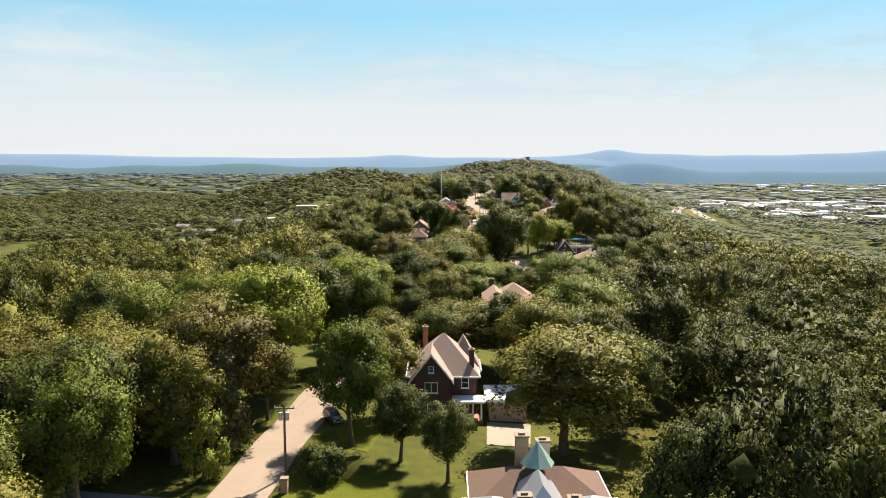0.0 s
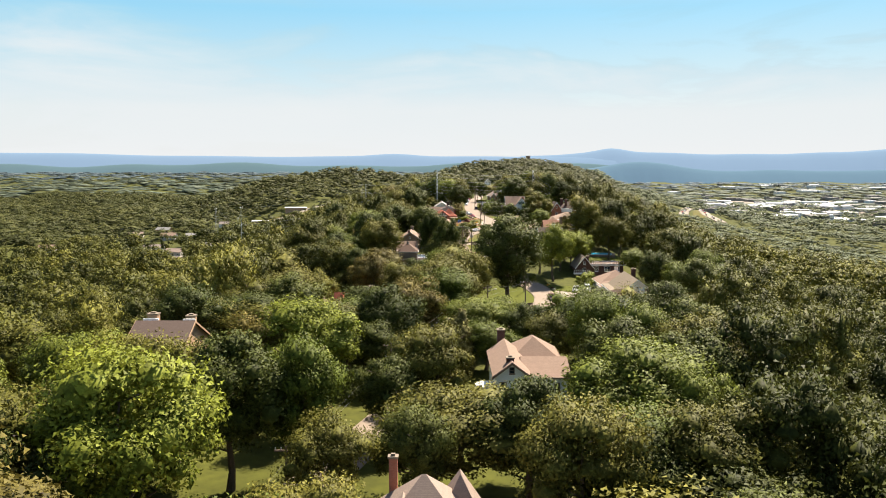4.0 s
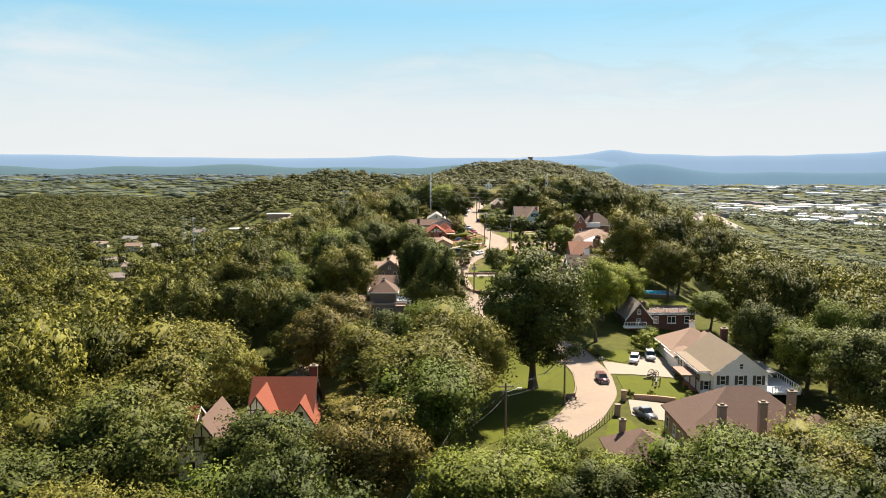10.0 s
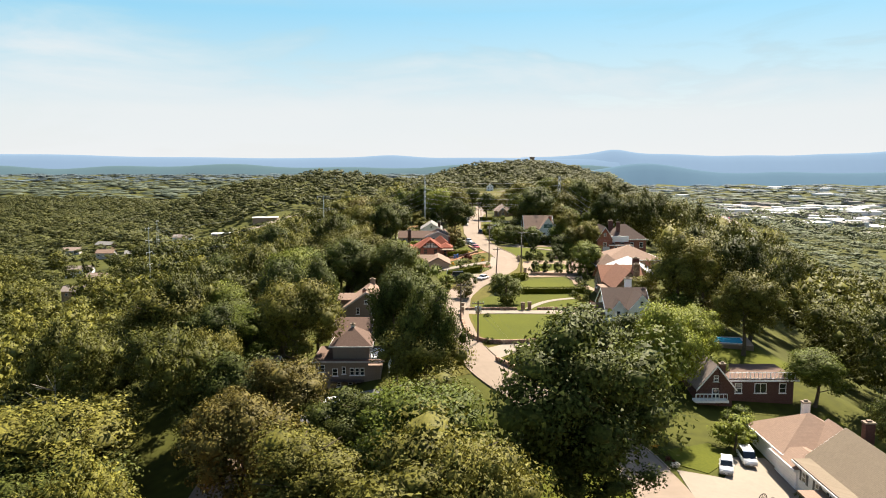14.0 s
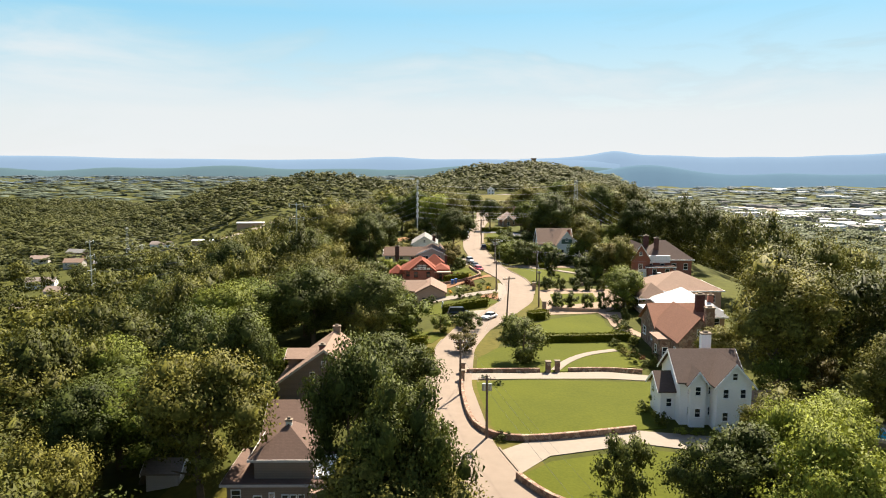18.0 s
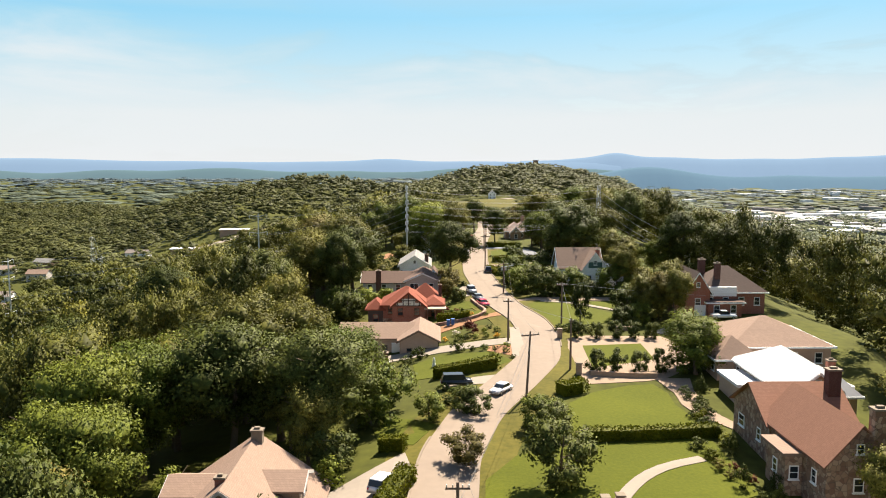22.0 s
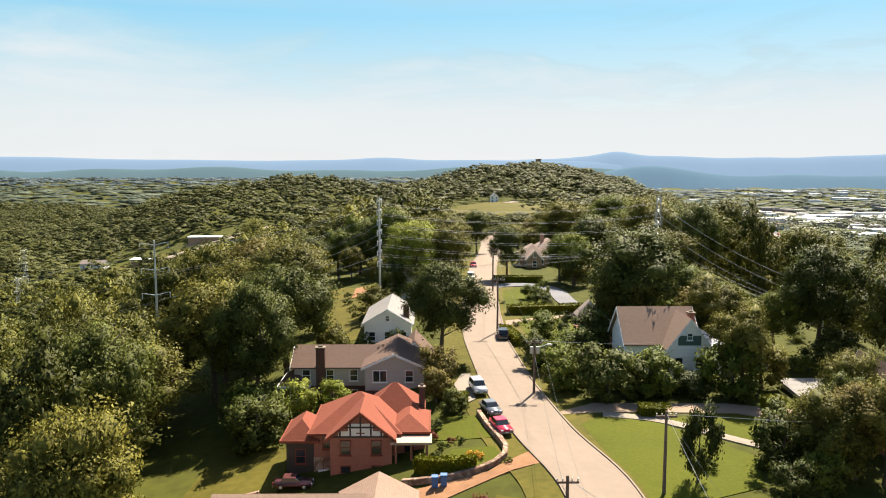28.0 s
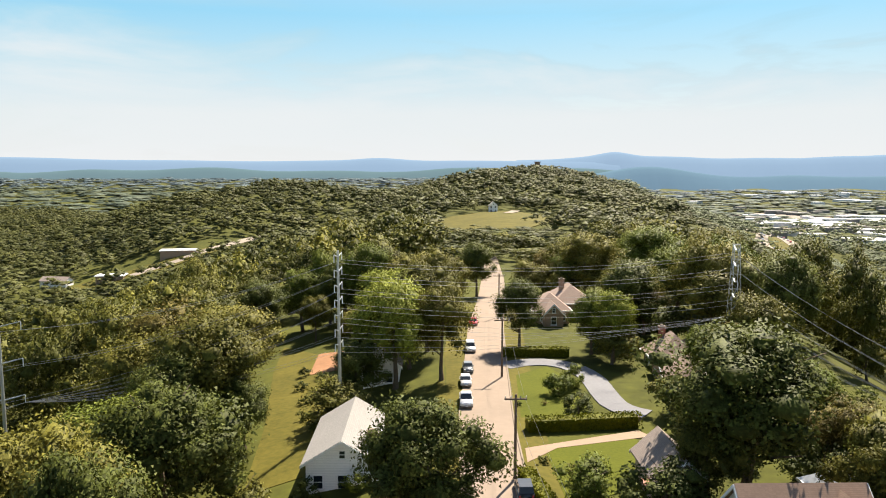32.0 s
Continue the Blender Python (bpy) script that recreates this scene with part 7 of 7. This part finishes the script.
for i, a in enumerate(E4[::3]):
    wire("wire", a, Vector((106, 402 + 4 * (i % 2), 5 - 3 * i)), 1.5, 0.014, "cable_bright", "", grid, 10)
# the older line that climbs the hill
F1 = pylon(-150, 620, -8, 3, 2.5, "far lattice transmission tower above the woods", True)
F2 = pylon(-190, 700, -6, 3, 2.5, "far lattice transmission tower above the woods", True)
for a, b in zip(F1, F2):
    wire("wire", a, b, 2.0, 0.024, "cable_bright", "", grid, 8)

# ---- cars ----
CARS = {}


def car_stock(kind, paint):
    """A parked car: body, cabin glass, roof, wheels with rims, lamps, bumpers and plates."""
    key = (kind, paint)
    if key in CARS:
        return CARS[key]
    L, W, H, hood, rear = {"sedan": (4.7, 1.82, 1.45, 1.35, 0.85), "suv": (4.8, 1.92, 1.78, 1.25, 0.15), "van": (5.2, 1.98, 2.0, 0.95, 0.1), "pickup": (5.6, 1.95, 1.85, 1.5, 1.9)}[kind]
    c = new("car")
    c.empty_display_size = 0.3
    body_h = 0.92 if kind == "sedan" else 1.08
    bm = bmesh.new()
    prof = [(-L / 2, 0.35), (-L / 2 + 0.02, 0.75), (-L / 2 + 0.25, body_h - 0.06), (-L / 2 + hood, body_h), (L / 2 - 0.3, body_h), (L / 2, body_h - 0.2), (L / 2, 0.35)]
    a = [bm.verts.new((-W / 2, y, z)) for y, z in prof]
    b = [bm.verts.new((W / 2, y, z)) for y, z in prof]
    bm.faces.new(a)
    bm.faces.new(b[::-1])
    for i in range(len(prof)):
        bm.faces.new((a[i], b[i], b[(i + 1) % len(prof)], a[(i + 1) % len(prof)]))
    bmesh.ops.recalc_face_normals(bm, faces=bm.faces[:])
    bmesh.ops.bevel(bm, geom=bm.edges[:], offset=0.07, segments=2, affect="EDGES")
    part("body", bm, "car_" + paint, c, "", True)
    y0, y1 = -L / 2 + hood, L / 2 - rear
    for nm, mt, zz0, zz1, i0, i1 in (("cabin_glass", "glass_dark", body_h - 0.03, H - 0.08, 0.0, 0.62), ("roof_panel", "car_" + paint, H - 0.1, H, 0.6, 0.68)):
        bm = bmesh.new()
        lo = [bm.verts.new((sx * (W / 2 - 0.08 - 0.14 * i0), y0 + i0 * 1.0 if sy < 0 else y1 - i0 * 0.5, zz0)) for sx, sy in ((-1, -1), (1, -1), (1, 1), (-1, 1))]
        hi = [bm.verts.new((sx * (W / 2 - 0.08 - 0.14 * i1), y0 + i1 * 1.0 if sy < 0 else y1 - i1 * 0.5, zz1)) for sx, sy in ((-1, -1), (1, -1), (1, 1), (-1, 1))]
        bm.faces.new(hi)
        bm.faces.new(lo[::-1])
        for i in range(4):
            bm.faces.new((lo[i], lo[(i + 1) % 4], hi[(i + 1) % 4], hi[i]))
        part(nm, bm, mt, c)
    for sx in (-1, 1):
        for yy in (-L / 2 + 0.9, L / 2 - 0.95):
            bm = bmesh.new()
            rod(bm, (sx * (W / 2 - 0.2), yy, 0.34), (sx * (W / 2 + 0.01), yy, 0.34), 0.34, None, 16)
            wh = part("wheel", bm, "tyre", c)
            bm = bmesh.new()
            rod(bm, (sx * (W / 2), yy, 0.34), (sx * (W / 2 + 0.025), yy, 0.34), 0.2, 0.18, 12)
            part("rim", bm, "steel", wh)
        part("headlight", boxes((sx * (W / 2 - 0.3) - 0.16, sx * (W / 2 - 0.3) + 0.16, -L / 2 - 0.02, -L / 2 + 0.1, 0.62, 0.78)), "membrane_white", c)
        part("tail_light", boxes((sx * (W / 2 - 0.2) - 0.1, sx * (W / 2 - 0.2) + 0.1, L / 2 - 0.06, L / 2 + 0.02, 0.66, 0.9)), "siding_red", c)
        part("mirror", boxes((sx * (W / 2 + 0.08) - 0.08, sx * (W / 2 + 0.08) + 0.08, y0 + 0.35, y0 + 0.5, body_h, body_h + 0.14)), "car_" + paint, c)
    part("front_bumper", boxes((-W / 2 + 0.06, W / 2 - 0.06, -L / 2 - 0.05, -L / 2 + 0.1, 0.3, 0.52)), "car_grey", c)
    part("rear_bumper", boxes((-W / 2 + 0.06, W / 2 - 0.06, L / 2 - 0.1, L / 2 + 0.05, 0.3, 0.52)), "car_grey", c)
    part("number_plate", boxes((-0.2, 0.2, -L / 2 - 0.07, -L / 2 - 0.05, 0.38, 0.5)), "membrane_white", c)
    CARS[key] = c
    return c


def car(x, y, heading, kind, paint, label):
    """heading: degrees; 0 faces the camera's start."""
    stock = car_stock(kind, paint)
    m = pose(x, y, float(ground(x, y)) + 0.14, 0, 0, heading) @ Matrix.Scale(0.79, 4)
    if not stock.get("used"):
        stock["used"] = 1
        stock.matrix_basis = m
        ob = stock
    else:
        keep = stock.matrix_basis.copy()
        stock.matrix_basis = Matrix()
        ob = copy_thing(stock, m)
        stock.matrix_basis = keep
    return tagged(ob, label, "car", "cars along the ridge street")


for row in [(38.5, 258.2, -20, "suv", "white", "white sport utility car parked on a drive"), (42.2, 261.4, -8, "van", "white", "white van parked beside a hedge"), (30.0, 245.5, 4, "suv", "maroon", "dark maroon car on the street at the bend"),
            (32.6, 228.6, 15, "pickup", "grey", "dark grey pickup on a white forecourt"), (15.3, 356.6, -35, "sedan", "white", "white sedan parked on a pale drive beside the street"),
            (15.9, 405.2, 14, "sedan", "red", "bright red car parked at the kerb"), (15.2, 410.4, 16, "sedan", "grey", "dark grey sedan parked at the kerb"), (14.2, 417.2, 10, "suv", "silver", "silver sport utility car in a parking bay"),
            (19.2, 441.8, 180, "suv", "black", "black sport utility car parked at the kerb"), (14.9, 466.5, 0, "pickup", "white", "white pickup parked at the kerb"), (15.2, 474.6, 0, "sedan", "white", "white sedan parked at the kerb"),
            (15.8, 481, 0, "sedan", "grey", "grey sedan parked at the kerb"), (16.7, 492.3, 0, "suv", "white", "white sport utility car parked at the kerb"), (18.2, 512, 0, "sedan", "red", "red sedan parked under trees")]:
    car(*row)
for row in [(2.4, 330.6, 155, "suv", "white", "white sport utility car beside a long hedge"), (-11.2, 284, 100, "sedan", "white", "white sedan in a shaded court"), (-31, 222, 95, "suv", "white", "white sport utility car in a shaded court"),
            (9.8, 359.8, 95, "van", "black", "black van on a drive under a hedge"), (57.6, 395.4, 90, "pickup", "white", "white pickup in front of a brick house"),
            (-4.4, 400.6, 90, "sedan", "maroon", "dark red sedan beside a brick house"), (-14.6, 98.4, 30, "suv", "black", "black car in the shade of a tree")]:
    car(*row)

# ---- small things in the gardens ----
for _x, _y, _a in ((39.4, 249.0, 30), (38.9, 245.2, 70)):
    cn_ = anchor("cannon", _x, _y, float(ground(_x, _y)) + 0.1, _a, "old field cannon on spoked wheels on a lawn", "cannon", "lawn cannons")
    _b = bmesh.new()
    rod(_b, (-1.3, 0, 0.75), (0.7, 0, 0.95), 0.17, 0.12, 10)
    part("barrel", _b, "shutter", cn_)
    for _s in (-0.55, 0.55):
        _b = bmesh.new()
        for _k in range(12):
            _t0, _t1 = _k * math.pi / 6, (_k + 1) * math.pi / 6
            rod(_b, (0.72 * math.cos(_t0), _s, 0.72 + 0.72 * math.sin(_t0)), (0.72 * math.cos(_t1), _s, 0.72 + 0.72 * math.sin(_t1)), 0.05, None, 5)
            rod(_b, (0, _s, 0.72), (0.7 * math.cos(_t0), _s, 0.72 + 0.7 * math.sin(_t0)), 0.03, None, 4)
        part("wheel", _b, "timber_dark", cn_)
    part("trail", boxes((-2.2, 0, -0.12, 0.12, 0.2, 0.42)), "pole_wood", cn_)
    _b = bmesh.new()
    rod(_b, (0, -0.6, 0.72), (0, 0.6, 0.72), 0.06, None, 6)
    part("axle", _b, "timber_dark", cn_)

pz = float(ground(54.5, 304.5))
pool = anchor("swimming_pool", 54.5, 304.5, pz, -12, "bright blue swimming pool with a pale deck", "pool")
part("deck", boxes((-5, 5, -3.4, 3.4, -1, 0.35)), "drive_tan", pool)
part("coping", boxes((-3.9, 3.9, -2.4, -2.1, 0.35, 0.45), (-3.9, 3.9, 2.1, 2.4, 0.35, 0.45), (-3.9, -3.6, -2.1, 2.1, 0.35, 0.45), (3.6, 3.9, -2.1, 2.1, 0.35, 0.45)), "membrane_white", pool)
part("water", boxes((-3.6, 3.6, -2.1, 2.1, 0.3, 0.39)), "pool_water", pool)
turf = anchor("play_turf", 60, 253, float(ground(60, 253)), 0, "bright green turf mat with a white border", "turf mat")
part("mat", boxes((-1.4, 1.4, -3, 3, -0.5, 0.5)), "turf_green", turf)
part("border", boxes((-1.6, -1.4, -3, 3, -0.5, 0.6), (1.4, 1.6, -3, 3, -0.5, 0.6), (-1.6, 1.6, -3.2, -3, -0.5, 0.6)), "paint_white", turf)
_z = float(ground(6.8, 373.2))
_b = bmesh.new()
rod(_b, (0, 0, -0.2), (0, 0, 0.5), 0.32, 0.26, 8)
rod(_b, (0, 0, 0.5), (0, 0, 1.1), 0.18, 0.2, 8)
bmesh.ops.create_uvsphere(_b, u_segments=10, v_segments=6, radius=0.17, matrix=Matrix.Translation((0, 0, 1.25)))
_o = part("statue", _b, "paint_white", None)
_o.location = (6.8, 373.2, _z)
tagged(_o, "small white garden statue on a lawn", "statue")
for _x in (9.2, 10.0):
    bn = anchor("wheelie_bin", _x, 395.4, float(ground(_x, 395.4)) + 0.1, 0, "blue wheeled refuse bin below a stone wall", "bin", "refuse bins")
    part("body", boxes((-0.28, 0.28, -0.3, 0.3, 0, 0.95, 0.04)), "bin_blue", bn)
    part("lid", boxes((-0.31, 0.31, -0.34, 0.32, 0.95, 1.04, 0.02)), "bin_blue", bn)
bench = anchor("bench", 23.3, 235.6, float(ground(23.3, 235.6)) + 0.05, 20, "dark timber bench on the verge", "bench")
part("seat", boxes((-0.8, 0.8, -0.22, 0.22, 0.42, 0.48)), "pole_wood", bench)
part("backrest", boxes((-0.8, 0.8, 0.2, 0.26, 0.5, 0.95)), "pole_wood", bench)
for _s in (-0.7, 0.7):
    part("leg", boxes((_s - 0.05, _s + 0.05, -0.2, 0.2, 0, 0.42)), "pole_wood", bench)

# bare dead trees above the cottages
for _x, _y, _h in ((-47, 243, 14), (-56, 290, 13)):
    snag = anchor("dead_tree", _x, _y, float(ground(_x, _y)), (_x * 13) % 360, "bare dead tree with pale twisted limbs", "dead tree", "dead trees")
    part("trunk", trunk_bm(_h, 7.5, int(_y), 0.3, 16), "bark_pale", snag)

# ---- homes in the woods below, and the highway ----
def cottage(x, y, a, w, d, wall, roof, label):
    z = float(ground(x, y))
    h = anchor("house", x, y, z, a, label, "house", "houses in the woods below")
    part("wall", wall_bm(-w / 2, w / 2, -d / 2, d / 2, -2, 4.2, 6.4, "gable_x"), wall, h)
    part("roof", roof_bm(-w / 2, w / 2, -d / 2, d / 2, 4.2, 6.4, "gable_x"), roof, h)
    for i in range(3):
        window(h, 1.4, 1.3, pose(-w / 2 + (i + 0.5) * w / 3, -d / 2 - 0.01, 2.4), "paint_white", False)


FARHOMES = [(-300, 805, 10, "shingle_pink"), (-276, 815, -15, "shingle_pale"), (-240, 690, 8, "shingle_grey"), (-205, 640, -10, "shingle_pink"), (-192, 585, 5, "shingle_grey"), (-166, 620, 20, "shingle_pale"),
            (-250, 755, 0, "shingle_tan"), (-222, 742, 12, "shingle_pale"), (-220, 843, -8, "shingle_grey"), (-72, 446, 70, "shingle_pale"), (-66, 392, 20, "shingle_grey"), (-36.5, 373, 60, "shingle_tan"), (-330, 690, 0, "shingle_tan")]
for _i, (_x, _y, _a, _r) in enumerate(FARHOMES):
    cottage(_x, _y, _a, 13 + _i % 3 * 2, 8, ("siding_pale", "brick_brown", "siding_white")[_i % 3], _r, "small low house half hidden in the woods")
for _x, _y, _w in ((-155, 875, 22), (-186, 842, 16)):
    _h = anchor("long_building", _x, _y, float(ground(_x, _y)), 8, "long low building with a white flat roof", "building", "buildings in the woods below")
    part("wall", boxes((-_w / 2, _w / 2, -5, 5, -3, 3.2)), "brick_brown", _h)
    part("roof", boxes((-_w / 2 - 0.6, _w / 2 + 0.6, -5.6, 5.6, 3.2, 3.7)), "membrane_white", _h)
drape("meadow", [(-215, 820), (-150, 845), (-120, 880), (-125, 896), (-165, 866), (-205, 846)], "rough_grass", 0.5, "grassy field beside low white buildings", category="meadow")
ribbon("valley_road", [(-112, 935), (-126, 893), (-150, 858), (-176, 843)], 9, "concrete", 0.5, "pale road past low buildings", "road")
drape("meadow", [(-205, 618), (-160, 548), (-142, 556), (-172, 612), (-190, 632)], "rough_grass", 0.5, "grassy yard in the woods below", category="meadow")
ribbon("valley_road", [(-215, 640), (-190, 622), (-158, 570)], 6, "concrete", 0.6, "pale lane in the woods below", "road")
hw1 = [(444, 1425), (392, 1250), (360, 1180), (346, 1140), (352, 1095)]
hw2 = [(468, 1425), (432, 1300), (398, 1215), (386, 1160), (390, 1105)]
for _k, _h in enumerate((hw1, hw2)):
    ribbon("highway", _h, 13, "concrete", 1.2, "pale concrete highway lanes curving through woods", "highway", 4.0)
drape("verge", [(450, 1395), (404, 1250), (372, 1180), (358, 1130), (380, 1130), (390, 1200), (430, 1300)], "rough_grass", 0.8, "grass strip between highway lanes", category="verge")
_r = random.Random(4)
for _h in (hw1, hw2):
    _l = smooth_line(_h, 11)
    for _i in range(2, len(_l) - 1):
        if _r.random() < 0.75:
            _x, _y = _l[_i] + np.array([_r.uniform(-4, 4), 0])
            _b = boxes((-1.1, 1.1, -2.6, 2.6, 0.3, 1.1, 0.2), (-0.95, 0.95, -1.3, 1.5, 1.1, 1.8, 0.2))
            _o = part("car", _b, _r.choice(["car_white", "car_silver", "car_black", "car_red", "car_grey"]), None)
            _o.matrix_world = pose(float(_x), float(_y), float(ground(_x, _y)) + 1.3, 0, 0, -15)
            tagged(_o, "distant car on the valley highway", "car", "cars on the highway")
# the lookout tower on the hilltop
_z = float(ground(161, 1500))
lk = anchor("lookout_tower", 163, 1490, _z, 0, "small square tower above the trees on the hilltop", "tower")
part("shaft", boxes((-3.5, 3.5, -3, 3, -2, 15)), "stone_wall", lk)
part("platform", boxes((-4.2, 4.2, -3.6, 3.6, 15, 16.2)), "stone_wall", lk)
hs = house("house", "white house in a grassy clearing on the hill", [(50, 56, 905, 911, 5.0, 10, 12.5, "gable_y")], "siding_white", "shingle_pale", sides="s")
ribbon("hill_road", [(60, 880), (66, 898), (72, 935)], 6, "concrete", 0.7, "pale drive up the hill", "road")


# ---- the distance ----
def hills(name, label, dist, x0, x1, base, crest, material, seed, rough=1.0):
    """A far range: a folded slab that rises from the plain to its crest."""
    xs = np.linspace(x0, x1, 160)
    cz = np.array([crest(v) for v in xs])
    r = np.random.default_rng(seed)
    wob = np.convolve(r.normal(size=170), np.ones(11) / 11, "valid")[:160] * rough * 9
    rows = []
    for k, f in enumerate((0.0, 0.35, 0.7, 0.92, 1.0, 0.6)):
        yy = dist + k * 40 + wob * (3 if k < 4 else 1)
        zz = base + (cz - base) * f + wob * (0.3 if 0 < k < 4 else 0.25)
        rows.append(np.c_[xs, yy, zz])
    v = np.stack(rows, 1).reshape(-1, 3)
    f = np.array([(i * 6 + j, (i + 1) * 6 + j, (i + 1) * 6 + j + 1, i * 6 + j + 1) for i in range(159) for j in range(5)])
    return tagged(new(name, quads_mesh(name, v, f, material, smooth=True)), label, "hills", "", "structure")


def haze_tone(name, colour, glow, level):
    """Far land with blue haze painted in: a bluish base colour and a glow of its own."""
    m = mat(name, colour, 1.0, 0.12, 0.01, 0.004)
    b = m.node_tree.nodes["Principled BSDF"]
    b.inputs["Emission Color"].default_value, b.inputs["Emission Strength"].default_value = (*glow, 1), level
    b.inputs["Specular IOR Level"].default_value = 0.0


# haze painted into the backdrops: the land itself glows blue
haze_tone("far_ridge_haze", (0.03, 0.045, 0.06), (0.46, 0.64, 0.86), 0.22)
haze_tone("far_hill_haze", (0.03, 0.05, 0.06), (0.32, 0.50, 0.68), 0.16)
haze_tone("far_plain_haze", (0.03, 0.05, 0.05), (0.34, 0.50, 0.60), 0.125)


def bump(v, c, w, h):
    return h * math.exp(-((v - c) / w) ** 2)


hills("backdrop_mountain", "long mountain ridge on the skyline, blue haze in its colour and glow", 3960, 420, 3000, -60,
      lambda v: 43 + 9 / (1 + math.exp(-(v - 620) / 45)) + bump(v, 900, 95, 18) + bump(v, 960, 330, 14) + 50 / (1 + math.exp(-(v - 2320) / 230)) + 1.5 * math.sin(v / 60), "far_ridge_haze", 3, 0.25)
hills("backdrop_foothill", "foothills below the mountain, darker blue haze in their colour and glow", 3480, 380, 2700, -90,
      lambda v: -29 + bump(v, 930, 230, 46) + bump(v, 1560, 150, 9) + bump(v, 2150, 300, 8), "far_hill_haze", 4, 0.4)
hills("backdrop_plateau", "flat plateau along the horizon, blue haze in its colour and glow", 3930, -3000, 900, -60, lambda v: 42 + 25 / (1 + math.exp((v + 1750) / 260)) + bump(v, -240, 150, 15) + 1.5 * math.sin(v / 110), "far_ridge_haze", 5, 0.25)
hills("backdrop_lowland", "wooded lowland below the horizon, haze in its colour and glow", 3720, -3000, 1000, -60, lambda v: 2 + 7 * math.sin(v / 230) + 5 * math.sin(v / 90), "far_plain_haze", 6)

# the town in the valley: many pale roofs, too many to count
r = np.random.default_rng(21)
vs, fs = [], []


def block(cx, cy, w, d, h, a, z):
    c, s = math.cos(a), math.sin(a)
    k = len(vs)
    for zz in (z - 3, z + h):
        for px, py in ((-w, -d), (w, -d), (w, d), (-w, d)):
            vs.append((cx + (px * c - py * s) / 2, cy + (px * s + py * c) / 2, zz))
    fs.extend([(k + 4, k + 5, k + 6, k + 7), (k, k + 1, k + 5, k + 4), (k + 1, k + 2, k + 6, k + 5), (k + 2, k + 3, k + 7, k + 6), (k + 3, k, k + 4, k + 7)])


def town(name, label, material, count, x0, x1, y0, y1, big, seed):
    global vs, fs
    vs, fs = [], []
    q = np.random.default_rng(seed)
    for _ in range(count):
        yy = q.uniform(y0, y1)
        xx = x0 + (x1 - x0) * q.random() + (yy - y0) * 0.30
        w = q.uniform(0.3, 1.0) ** 2 * big + 9
        block(xx, yy, w, w * q.uniform(0.3, 0.8), q.uniform(5, 8), q.uniform(-0.3, 0.3), float(ground(xx, yy)))
    return tagged(new(name, mesh_of(name, vs, fs, material)), label, "town", "", "stuff")


town("town_white", "cluster of white warehouse and store roofs in the valley", "membrane_white", 130, 470, 1050, 1330, 2000, 56, 31)
town("town_tan", "scattered pale grey and tan roofs in the valley", "shingle_pale", 240, 420, 1300, 1250, 2200, 30, 32)
town("town_far", "pale roofs of the town far across the valley", "membrane_white", 34, 700, 1900, 2400, 3300, 60, 33)
for _q in ([(520, 1500), (700, 1480), (880, 1560), (1010, 1700), (900, 1790), (700, 1720), (560, 1640)], [(900, 1850), (1150, 1800), (1350, 1950), (1250, 2080), (1000, 2020)], [(620, 1950), (800, 1900), (900, 2050), (700, 2100)]):
    drape("town_yard", _q, "concrete", 1.0, "pale paved yards and lots between the town's roofs", category="yards", step=60)


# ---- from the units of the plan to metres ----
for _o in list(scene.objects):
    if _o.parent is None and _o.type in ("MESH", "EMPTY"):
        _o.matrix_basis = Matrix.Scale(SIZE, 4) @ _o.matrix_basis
